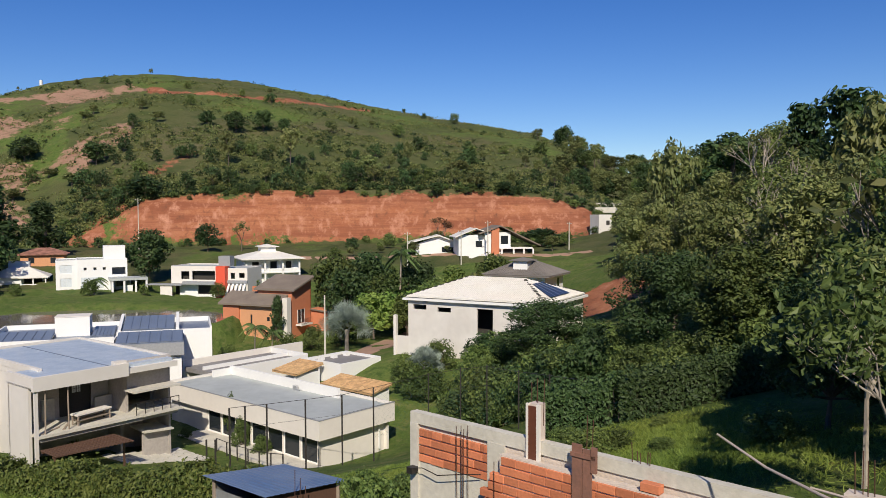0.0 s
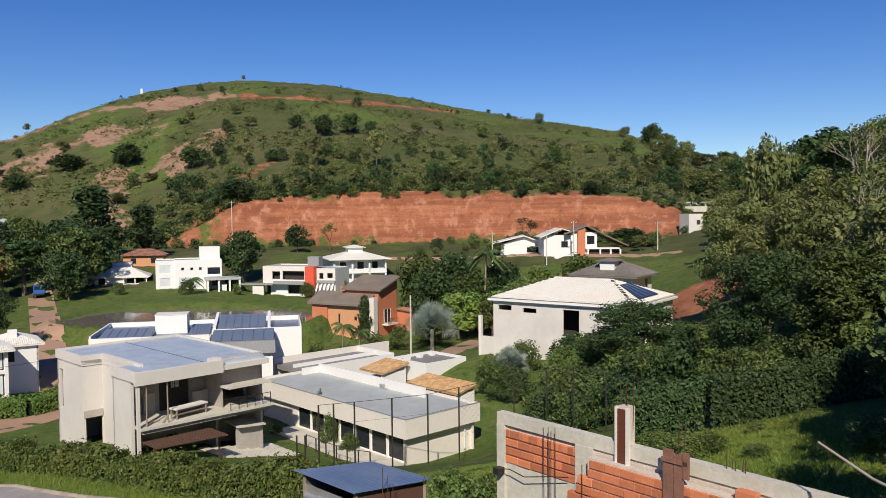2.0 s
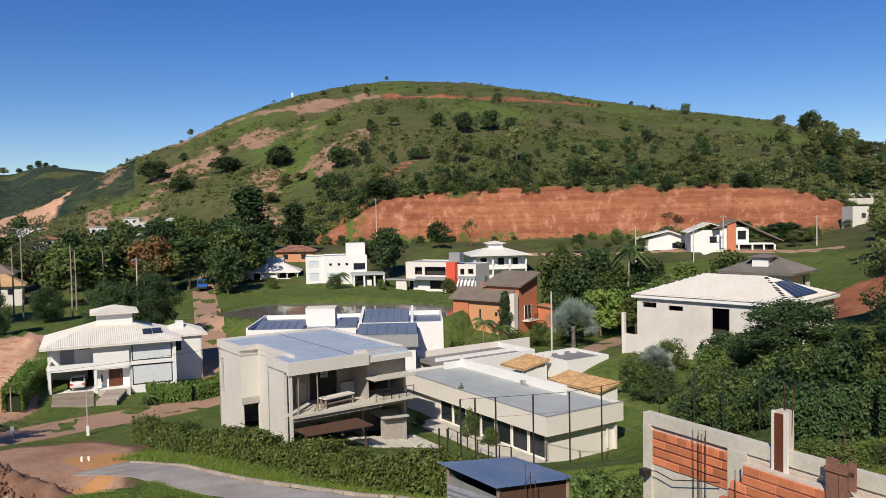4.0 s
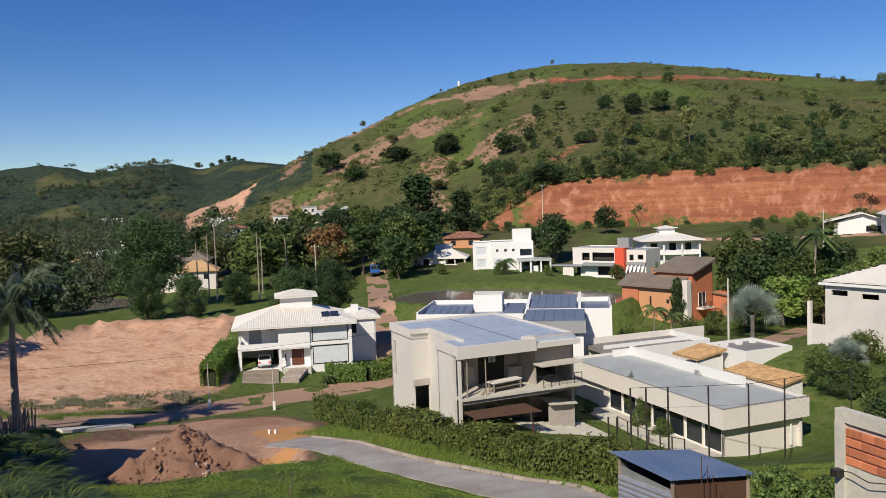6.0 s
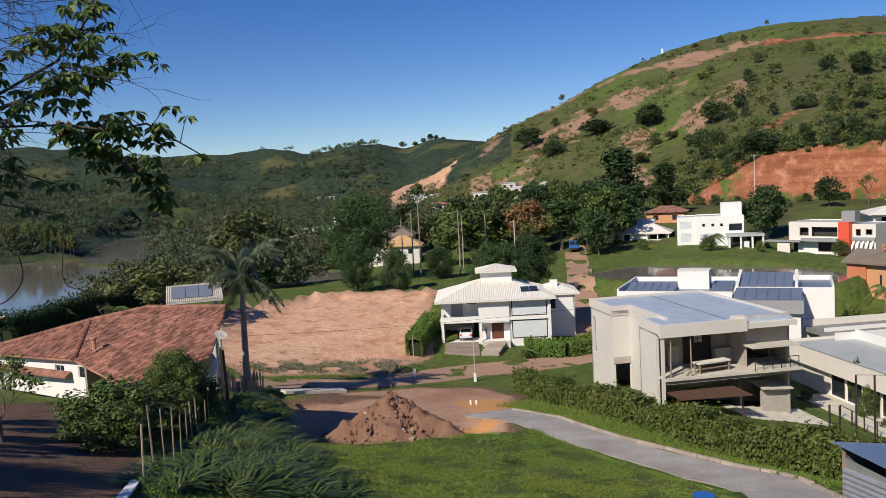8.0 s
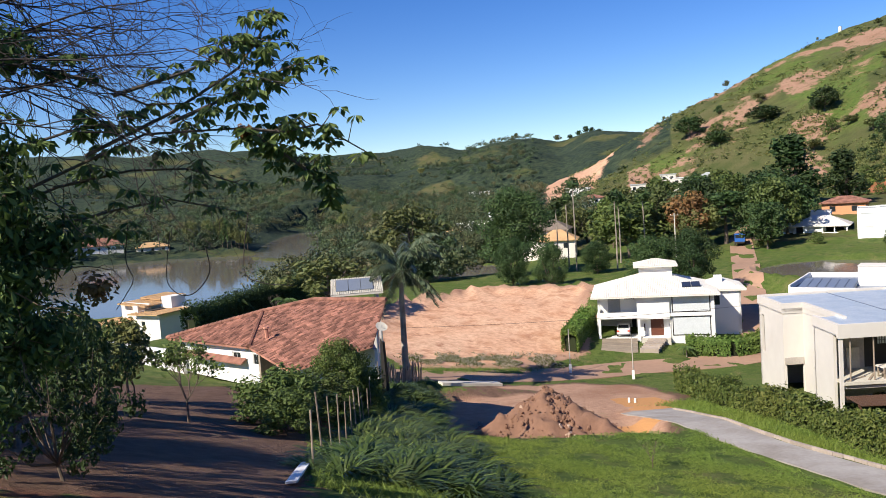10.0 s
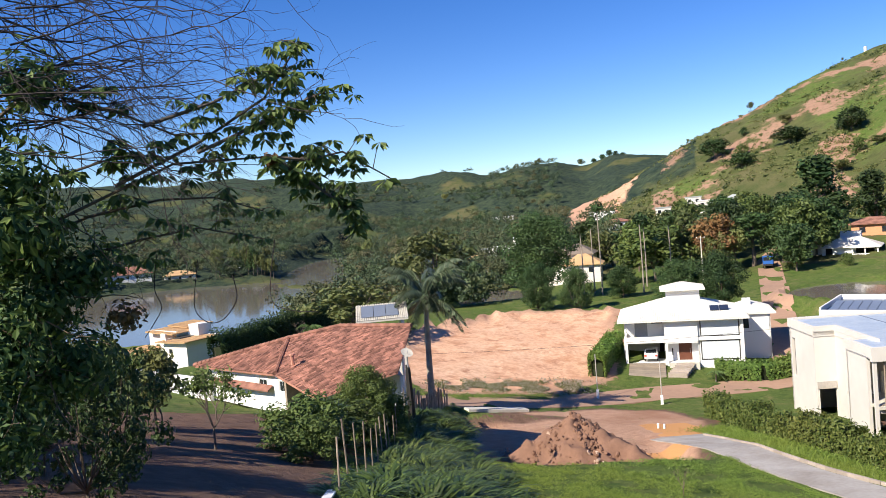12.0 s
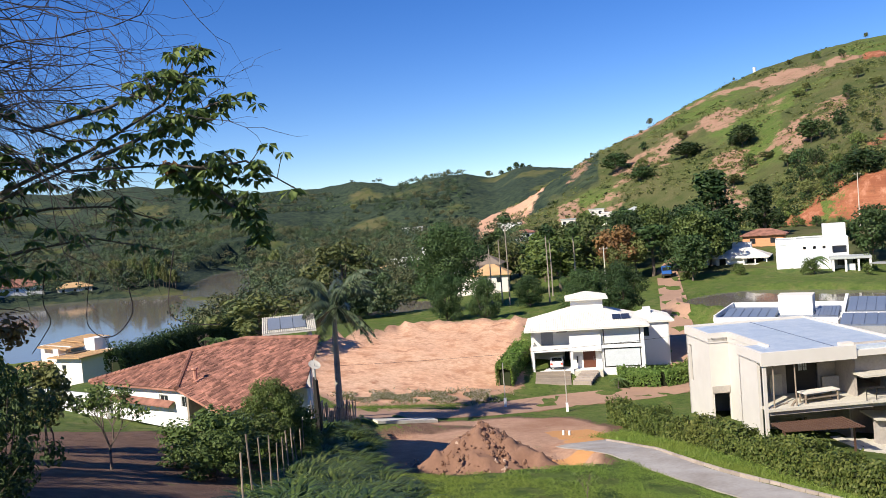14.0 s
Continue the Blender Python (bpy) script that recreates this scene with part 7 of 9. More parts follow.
def palm(x, y, height, lean, fronds, length, label, mat=None, r=0.2, seed=1, upright=1.05):
    rng = np.random.default_rng(seed)
    ob = thing("palm_tree", x, y, gz(x, y) - 0.2, 0, label, "palm")
    bm = bmesh.new()
    bent(bm, [(0, 0, 0), (lean * 0.2, 0, height * 0.4), (lean, 0, height)], r, r * 0.6, 9)
    part("trunk", bm, PALM_BARK, ob)
    top = np.array([lean, 0, height])
    for k in range(fronds):
        a = k * 2.4 + rng.uniform(-0.2, 0.2)
        rise = rng.uniform(-0.5, upright)
        d = np.array([math.cos(a), math.sin(a), 0])
        stem = [top + d * length * t + np.array([0, 0, length * (rise * t - (0.75 + 0.35 * rise) * t * t)]) for t in np.linspace(0, 1, 7)]
        bm = bmesh.new()
        bent(bm, stem, 0.035, 0.01, 4)
        side = np.array([-d[1], d[0], 0])
        for j in range(40):
            t = 0.1 + 0.89 * j / 39
            i = min(int(t * 6), 5)
            p = stem[i] + (stem[i + 1] - stem[i]) * (t * 6 - i)
            w = length * 0.28 * math.sin(math.pi * min(1, 0.15 + 0.82 * t))
            for sg in (-1, 1):
                q = p + side * sg * w * 0.75 + d * w * 0.35 + np.array([0, 0, -w * rng.uniform(0.35, 0.8)])
                m = (p + q) / 2 + d * 0.04
                e = d * (0.028 + 0.012 * length)
                v = [bm.verts.new(c) for c in (p, m + e, q, m - e)]
                bm.faces.new(v)
        part("frond", bm, mat or LEAF_PALM, ob)
    return ob


palm(-62.9, 41.3, 16.9 - gz(-62.9, 41.3), 0.3, 32, 4.1, "tall palm with drooping fronds beside the tiled house", seed=3, r=0.36, upright=2.3, mat=LEAF_PALM_GREY)
palm(-26.8, 112.8, 4.6, 0.2, 10, 2.4, "small garden palm before the orange wall", seed=4, r=0.12)
palm(-24.5, 113.5, 3.6, 0.2, 9, 2.2, "small garden palm before the orange wall", seed=5, r=0.12)
palm(-7.0, 128, 12.5, 0.3, 14, 3.2, "tall feathery palm behind the terracotta house", seed=6, r=0.2)
palm(-66, 150.5, 3.0, 0.1, 11, 2.6, "short palm on the pond lawn", seed=7, r=0.18)
palm(-28.4, 68.8, 4.3, 0.0, 8, 1.5, "slender young palm before the raw terrace", seed=9, r=0.07)
palm(-58.5, 78.2, 1.4, 0.0, 9, 1.3, "small palm in the white house garden", seed=10, r=0.1)
palm(-103, 41.5, 4.2, 0.2, 11, 2.0, "palm on the lake shore", seed=11, r=0.14)
palm(-97, 45.5, 4.0, 0.1, 11, 2.0, "palm on the lake shore", seed=12, r=0.14)
palm(-58, 40, 1.0, 0.0, 9, 1.6, "low palm shrub by the slat fence", seed=13, r=0.1)


def fan_palm(x, y, r, label):
    """A round blue-grey fan palm."""
    rng = np.random.default_rng(77)
    ob = thing("palm_tree", x, y, gz(x, y) - 0.1, 0, label, "palm")
    bm = bmesh.new()
    tube(bm, (0, 0, 0), (0, 0, r * 0.9), 0.3, 0.25)
    part("trunk", bm, PALM_BARK, ob)
    for k in range(90):
        d = Vector(rng.normal(size=3))
        d.z = abs(d.z) * 1.2 - 0.05
        d.normalize()
        c = Vector((0, 0, r * 0.95)) + d * r * rng.uniform(0.4, 0.8)
        q = d.to_track_quat("Z", "Y") @ Euler((0, 0, rng.uniform(0, 6.28))).to_quaternion()
        bm = bmesh.new()
        for j in range(15):
            a = -1.5 + 3.0 * j / 14
            tip = c + q @ Vector((math.sin(a) * r * 0.45, 0.05, math.cos(a) * r * 0.45))
            s = q @ Vector((math.cos(a) * 0.045, 0, -math.sin(a) * 0.045))
            mid = c.lerp(tip, 0.6)
            bm.faces.new([bm.verts.new(p) for p in (c, mid + s, tip, mid - s)])
        part("fan_leaf", bm, LEAF_BLUE, ob)
    return ob


fan_palm(-13.3, 109.5, 3.4, "large silvery blue fan palm in the garden")
fan_palm(-2.0, 86.0, 1.9, "small silvery fan palm at the house corner")


def pole_palm(x, y, h):
    ob = thing("palm_tree", x, y, gz(x, y) - 0.2, 0, "very tall thin palm with bare pale trunk", "palm", "tall thin palms")
    bm = bmesh.new()
    bent(bm, [(0, 0, 0), (0.1, 0, h / 2), (0, 0, h)], 0.16, 0.1, 7)
    part("trunk", bm, PALM_BARK, ob)
    rng = np.random.default_rng(int(h * 10))
    p, q = clump_points([(0, 0, h + 0.3)], [1.4], 120, rng, 0.3)
    me = leaf_mesh("crown", p, q, np.full(120, 0.5), rng, 2.5, 0.5)
    me.materials.append(LEAF_DARK)
    new("crown", me).parent = ob
    return ob


for x, y, h in [(-111, 115, 17), (-104, 119, 14), (-104.5, 128, 13), (-116, 118, 14), (-118, 117, 13), (-110, 127, 13)]:
    pole_palm(x, y, h)


def bare_tree(x, y, h, r, label, mat, seed, leaves=0, bark=None, leaf=0, thick=0.02):
    rng = random.Random(seed)
    ob = thing("tree", x, y, gz(x, y) - 0.2, 0, label, "tree")
    bm = bmesh.new()
    tips = []

    def limb(p, d, length, rad, depth):
        q = p + d * length
        tube(bm, p, q, rad, rad * 0.6, 5)
        if depth == 0:
            tips.append(q)
            return
        for _ in range(3):
            e = (d + Vector((rng.uniform(-1, 1), rng.uniform(-1, 1), rng.uniform(-0.2, 0.7))) * 0.75).normalized()
            limb(q, e, length * rng.uniform(0.55, 0.8), rad * 0.55, depth - 1)
    limb(Vector((0, 0, 0)), Vector((0, 0, 1)), h * 0.33, h * thick, 4)
    part("branch_frame", bm, bark or BARK, ob)
    if leaves:
        g = np.random.default_rng(seed)
        pos = np.array([tips[i] for i in g.integers(0, len(tips), leaves)]) + g.normal(size=(leaves, 3)) * (0.3 if h > 3.5 and not leaf else 0.14 + leaf)
        me = leaf_mesh("foliage", pos, g.normal(size=(leaves, 3)), np.full(leaves, leaf or (0.3 if h > 3.5 else 0.12)), g)
        me.materials.append(mat)
        new("foliage", me).parent = ob
    return ob


bare_tree(-0.5, 200, 9.2, 4, "thin reddish half-bare tree below the earth bank", LEAF_RUST, 3, 500)
bare_tree(-52.7, 209, 8, 3, "thin half-bare tree below the earth bank", LEAF_OLIVE, 4, 300)
bare_tree(-21.9, 26.5, 1.5, 0.5, "young thin sapling growing on the grass slope", LEAF, 5, 40)
bare_tree(-99, 45, 5, 3, "leafless pale shrub on the lake shore", DRY, 6, 0)


bare_tree(13.4, 22.0, 9.0, 3, "leafless pale-branched tree at the meadow edge", LEAF_OLIVE, 21, 160, PALM_BARK)
bare_tree(8.9, 15.6, 6.8, 3, "half-bare pale-twigged tree beside the meadow", LEAF, 31, 2000, PALM_BARK, 0.13, 0.012)
bare_tree(10.6, 17.6, 6.6, 3, "half-bare pale-twigged tree beside the meadow", LEAF_OLIVE, 32, 3600, PALM_BARK, 0.1, 0.012)
bare_tree(10.8, 20.5, 7.6, 3, "half-bare pale-twigged tree beside the meadow", LEAF, 33, 4200, PALM_BARK, 0.11, 0.012)
bare_tree(21.5, 52, 10.5, 3, "half-bare pale-branched tree on the wooded slope", LEAF_OLIVE, 22, 300, PALM_BARK)
bare_tree(26.5, 62, 12.5, 3, "half-bare pale-branched tree on the wooded slope", LEAF_OLIVE, 23, 300, PALM_BARK)
bare_tree(33, 84, 16, 3, "tall half-bare tree on the wooded slope", LEAF_OLIVE, 24, 500, PALM_BARK)
for x, y, h in [(-28.8, 9.4, 3.0), (-40, 13.2, 2.8), (-45.5, 14.5, 3.0), (-36, 9.5, 2.6)]:
    bare_tree(x, y, h, 1, "thin young fruit tree with sparse leaves in the yard", LEAF, int(h * 10 - x), 420)


LEAF_NEAR = leaf_material("sunlit_palmate_leaf", (0.045, 0.085, 0.026), (0.17, 0.235, 0.07), 0.35)


DRY_VINE = material("dry_brown_vine", (0.17, 0.125, 0.085), 0.9, stain=(0.09, 0.065, 0.045), amount=0.4, bump=0.0)


# ---- overhanging tree beside the camera ----
LOW_BOUGHS = [
    [(-9.27, 0.69, 23.96), (-9.24, 1.77, 24.32), (-9.09, 2.87, 24.81), (-8.80, 3.94, 24.84), (-8.66, 4.46, 24.39)],
    [(-9.15, 2.26, 24.60), (-9.00, 3.13, 25.02), (-8.82, 3.88, 25.50), (-8.77, 4.25, 26.01), (-8.81, 4.40, 26.15)],
    [(-8.82, 3.06, 24.90), (-8.70, 3.67, 25.16), (-8.53, 4.29, 25.46), (-8.43, 4.69, 25.61)],
    [(-8.57, 3.71, 24.82), (-8.46, 4.19, 24.75), (-8.38, 4.58, 24.83), (-8.19, 5.11, 24.47)],
    [(-8.55, 3.77, 24.81), (-8.51, 4.09, 24.60), (-8.40, 4.53, 24.22), (-8.41, 4.73, 23.95)],
]
HIGH_BOUGHS = [
    [(-9.06, 0.76, 24.90), (-9.08, 1.56, 25.59), (-9.02, 2.35, 25.35), (-8.98, 2.89, 25.11), (-8.94, 3.31, 25.13)],
    [(-8.87, 0.69, 24.27), (-8.86, 1.64, 24.69), (-8.87, 2.11, 24.84), (-8.85, 2.61, 24.89)],
    [(-9.47, 0.66, 23.53), (-9.45, 1.77, 23.86), (-9.38, 2.55, 24.02), (-9.31, 3.15, 24.10), (-9.16, 3.87, 23.91)],
    [(-9.67, 0.69, 23.74), (-9.60, 2.05, 24.31), (-9.52, 2.81, 24.45), (-9.43, 3.42, 24.44), (-9.33, 3.97, 24.24)],
    [(-8.97, 2.55, 25.20), (-8.84, 3.30, 25.45), (-8.72, 3.86, 25.73), (-8.76, 4.02, 25.81)],
]


def overhanging_tree():
    rng = np.random.default_rng(61)
    base = Vector((-9.5, -1.2, gz(-9.5, -1.2)))
    t = thing("tree", base.x, base.y, base.z - 0.3, 0, "overhanging tree with drooping palmate leaf clusters", "tree")
    o = np.array(t.location)
    bm = bmesh.new()
    bent(bm, [(0, 0, 0), (0.1, 0.2, 2.5), (0.2, 0.6, 5), (0, 0.8, 8)], 0.2, 0.08, 9)
    part("trunk", bm, BARK, t)
    pos, nrm, nodes = [], [], []
    for number, bough in enumerate(LOW_BOUGHS + HIGH_BOUGHS):
        P = np.array(bough) - o
        bm = bmesh.new()
        bent(bm, P, 0.024, 0.007, 6)
        if np.linalg.norm(P[0, 1] - 1.9) < 0.3:
            bent(bm, [(0.1, 0.6, P[0, 2] - 0.5), P[0]], 0.05, 0.024, 6)
        s = np.linspace(0, len(P) - 1, 60)
        line = np.c_[[np.interp(s, range(len(P)), P[:, k]) for k in range(3)]].T
        for k in range(26 if number < 5 else 17):
            u = int(60 * (0.2 + 0.79 * rng.random()))
            q = line[min(u, 59)]
            tip = q + rng.normal(size=3) * np.array([0.16, 0.16, 0.13]) + np.array([0, 0.03, 0.02])
            bent(bm, [q, (q + tip) / 2 + np.array([0, 0, 0.03]), tip], 0.006, 0.003, 4)
            nodes.append(tip)
            if rng.random() < 0.25:
                nodes.append((q + tip) / 2)
        nodes.append(line[-1])
        part("bough", bm, BARK, t)
    for c in nodes:
        big = rng.uniform(0.75, 1.3)
        for k in range(8):
            a = 6.283 * k / 8 + rng.uniform(-0.3, 0.3)
            d = np.array([math.cos(a), math.sin(a), -0.45 + rng.uniform(-0.4, 0.3)])
            pos.append((c + d * 0.07 * big, d, big))
    n = len(pos)
    verts, faces = [], []
    for i, (p, d, big) in enumerate(pos):
        L, Wd = rng.uniform(0.10, 0.155) * big, rng.uniform(0.026, 0.038) * big
        d = d / np.linalg.norm(d)
        w = np.cross(d, np.array([0, 0, 1.0]) + rng.normal(size=3) * 0.5)
        w = w / (np.linalg.norm(w) + 1e-6) * Wd
        m = p + d * L * 0.1
        verts += [p - d * L * 0.5, m + w, p + d * L * 0.5 + np.array([0, 0, -0.03]), m - w]
        faces.append((4 * i, 4 * i + 1, 4 * i + 2, 4 * i + 3))
    me = bpy.data.meshes.new("foliage")
    me.from_pydata([tuple(v) for v in verts], [], faces)
    me.materials.append(LEAF_NEAR)
    f = new("foliage", me)
    f.parent = t
    # dense inner crown beside the trunk, its shade put into darker leaves
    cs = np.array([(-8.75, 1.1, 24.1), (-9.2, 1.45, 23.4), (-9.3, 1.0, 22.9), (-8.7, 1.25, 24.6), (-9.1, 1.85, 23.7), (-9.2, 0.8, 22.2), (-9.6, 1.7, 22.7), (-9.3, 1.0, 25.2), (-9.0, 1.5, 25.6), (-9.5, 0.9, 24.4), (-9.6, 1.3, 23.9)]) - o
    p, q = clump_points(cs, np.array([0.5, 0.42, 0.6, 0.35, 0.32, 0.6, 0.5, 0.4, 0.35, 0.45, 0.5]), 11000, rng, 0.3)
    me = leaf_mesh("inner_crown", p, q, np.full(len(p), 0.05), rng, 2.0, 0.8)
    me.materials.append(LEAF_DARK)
    new("inner_crown", me).parent = t
    p, q = clump_points(np.array([(-9.05, 2.2, 23.2), (-8.5, 3.75, 24.75)]) - o, np.array([0.22, 0.1]), 320, rng, 0.1)
    me = leaf_mesh("dry_foliage", p, q, np.full(len(p), 0.05), rng, 1.8, 1.0)
    me.materials.append(LEAF_RUST)
    new("dry_foliage", me).parent = t
    # tendrils hanging in loops below the boughs
    for loop in ([(-8.74, 3.29, 23.55), (-8.73, 3.31, 23.29), (-8.78, 3.17, 23.09), (-8.83, 3.02, 23.06), (-8.87, 2.9, 23.19), (-8.87, 2.9, 23.39), (-8.85, 2.96, 23.75)],
                 [(-9.16, 2.62, 23.85), (-9.18, 2.57, 23.48), (-9.16, 2.62, 23.27), (-9.19, 2.54, 23.11), (-9.21, 2.43, 22.96)], [(-8.38, 3.66, 23.9), (-8.41, 3.57, 23.29), (-8.35, 3.74, 23.13), (-8.21, 4.03, 23.07)]):
        bm = bmesh.new()
        P = [Vector(p) - Vector(o) for p in loop]
        fine = []
        for i in range(len(P) - 1):
            a, b, c, d = P[max(i - 1, 0)], P[i], P[i + 1], P[min(i + 2, len(P) - 1)]
            for k in range(6):
                u = k / 6
                fine.append(0.5 * (2 * b + (c - a) * u + (2 * a - 5 * b + 4 * c - d) * u * u + (3 * b - a - 3 * c + d) * u ** 3))
        bent(bm, fine + [P[-1]], 0.006, 0.004, 5)
        part("tendril", bm, TWIG, t)
    # dry vines draped over the crown beside the trunk
    vine = random.Random(83)
    for k in range(46):
        bm = bmesh.new()
        p = Vector((-9.35 + vine.uniform(-.35, .5), 0.7 + vine.uniform(-.3, 1.15), vine.uniform(22.6, 25.6))) - Vector(o)
        d = Vector((vine.uniform(-.3, .3), vine.uniform(-.2, .9), vine.uniform(-.7, .4)))
        pts = [p]
        for _ in range(7):
            d = (d + Vector((vine.uniform(-.5, .5), vine.uniform(-.5, .5), vine.uniform(-.65, .25)))).normalized()
            p = p + d * vine.uniform(0.08, 0.17)
            pts.append(p)
        bent(bm, pts, 0.008, 0.003, 4)
        for q in pts[2::2]:
            e = q + Vector((vine.uniform(-.12, .12), vine.uniform(-.12, .12), vine.uniform(-.2, .05)))
            bent(bm, [q, q.lerp(e, 0.5) + Vector((0, 0, .01)), e], 0.004, 0.002, 4)
        part("dry_vine", bm, DRY_VINE, t)
    # lighter leaves over the dark crown paint the light on its outside
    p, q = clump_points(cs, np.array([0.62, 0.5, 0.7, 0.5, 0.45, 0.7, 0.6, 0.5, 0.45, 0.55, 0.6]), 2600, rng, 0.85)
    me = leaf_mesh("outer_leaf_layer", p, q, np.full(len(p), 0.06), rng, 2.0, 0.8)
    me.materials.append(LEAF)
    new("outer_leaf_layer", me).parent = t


def bare_twigs():
    """Leafless twigs hanging in from above."""
    rng = random.Random(71)
    t = thing("bare_tree", -10.5, -0.8, gz(-10.5, -0.8) - 0.3, 0, "leafless tree with a tangle of fine dark twigs", "tree")
    o = Vector(t.location)
    bm = bmesh.new()
    bent(bm, [(0, 0, 0), (0.2, 0.1, 4), (0.6, 0.6, 7.2)], 0.14, 0.05, 7)
    part("trunk", bm, BARK, t)

    def twig(bm, p, d, length, r, depth):
        pts = [p]
        for k in range(4):
            d = (d + Vector((rng.uniform(-.45, .45), rng.uniform(-.45, .45), rng.uniform(-.45, .35)))).normalized()
            p = p + d * length / 4
            pts.append(p)
            if depth and k:
                e = (d + Vector((rng.uniform(-.8, .8), rng.uniform(-.8, .8), rng.uniform(-.8, .6)))).normalized()
                twig(bm, p, e, length * rng.uniform(.45, .7), r * 0.6, depth - 1)
        bent(bm, pts, r, r * 0.35, 4)
    for k in range(60):
        bm = bmesh.new()
        s = Vector((-9.3 + rng.uniform(-.8, .8), 0.6 + rng.uniform(-.5, 1.1), 26.0 + rng.uniform(-.9, 1.0))) - o
        d = Vector((rng.uniform(-.1, .25), 1.0, rng.uniform(-.12, .22))).normalized()
        twig(bm, s, d, rng.uniform(0.8, 2.0), 0.011, 3)
        part("twig_spray", bm, TWIG, t)


overhanging_tree()
bare_twigs()
for x, y, h, r, k in [(-14, 2.6, 2.6, 1.3, "near_twiggy"), (-12.3, 0.9, 3.6, 1.5, "near_twiggy"), (-17, 3.6, 3.2, 1.4, "near_twiggy"), (-19.5, 2.6, 3.6, 1.6, "near_twiggy"), (-15, 1.0, 4.4, 1.6, "near_twiggy")]:
    plant(k, x, y, h, r, "dark leafy shrub under the overhanging tree", "shrub", variants=2)
# unseen grove behind the yard, put in to cast the shade lying on it
for x, y, h, r in [(-26, -9.5, 7.8, 4.8), (-34, -11, 8.0, 5.0), (-20.5, -8.5, 8.4, 4.6), (-30, -10.5, 7.8, 4.8), (-44, -11, 8, 5)]:
    plant("near_dark", x, y, h, r, "dense unseen tree put in to shade the yard", "tree", group="grove by the yard")



# ---- roads ----
ribbon("road", [(-78, 24), (-69, 37), (-65.5, 46), (-63, 57), (-60, 68), (-54.5, 79), (-52.5, 88), (-46, 95)], [5, 5, 5.5, 6, 6, 6, 5.5, 5], 0.05, DIRT_ROAD, "packed dirt road before the white house", "road")
ribbon("road", [(-54.5, 84), (-57.5, 92), (-67.5, 106), (-81, 126), (-97, 150), (-104, 161), (-112, 182)], [4, 4.4, 4.4, 4.4, 4.6, 4.6, 4], 0.07, DIRT_ROAD, "dirt lane climbing past the pond", "road")
ribbon("road", [(-16, 97), (-10.5, 103), (-8, 113), (-4, 124)], [5, 5, 5, 4], 0.05, DIRT_ROAD, "dirt track beside the unfinished house", "road")
ribbon("road", [(-42, 198), (-22, 194), (0, 190), (14, 183), (34, 182)], [3, 3, 3.5, 4, 4], 0.06, DIRT_ROAD, "pale track across the field", "road")
drive, drive_line = ribbon("driveway", [p[:2] for p in DRIVE], [4.4, 3.6, 2.9, 2.5, 2.5, 2.7, 3.2, 4.0, 4.2], 0.06, CEMENT_ROAD, "curving cement drive with a low kerb", "driveway", step=0.8)


def kerb():
    k = thing("kerb", 0, 0, 0, 0, "low pale kerb stones along the drive", "kerb", kind="structure")
    for i in range(2, len(drive_line) - 2):
        a, b = drive_line[i], drive_line[i + 1]
        d = (b - a).normalized()
        n = Vector((-d.y, d.x, 0))
        q0, q1 = a + n * 1.45, b + n * 1.45 - d * 0.04
        z0, z1 = gz(q0.x, q0.y), gz(q1.x, q1.y)
        bm = bmesh.new()
        w = n * 0.16
        hull(bm, [(p.x, p.y, z - 0.3) for p, z in ((q0, z0), (q1, z1), (q1 + w, z1), (q0 + w, z0))],
             [(p.x, p.y, z + 0.17) for p, z in ((q0, z0), (q1, z1), (q1 + w, z1), (q0 + w, z0))])
        part("kerb_stone", bm, KERB, k)


kerb()


def carport_drive():
    h = thing("driveway", -70.34, 76.2, 3.35, 40, "striped paved ramp to the carport and garden steps", "driveway", kind="structure")
    for i in range(12):
        y = -0.05 - i * 0.42
        bm = bmesh.new()
        row = []
        for u, v in ((0.4, y - 0.36), (4.8, y - 0.36), (4.8, y), (0.4, y)):
            w = h.matrix_basis @ Vector((u, v, 0))
            row.append((u, v, max(gz(w.x, w.y) + 0.1 - 3.35, -0.02 - 0.14 * i)))
        slab(bm, row, 0.8)
        part("paving_strip", bm, PAVER, h)
    for i in range(6):
        y = -0.3 - i * 0.85
        x = 6.1 - i * 0.22
        part("step", boxes((x, y - 0.6, -1.2, x + 2.2, y, -0.03 - 0.05 * i)), KERB, h)


carport_drive()


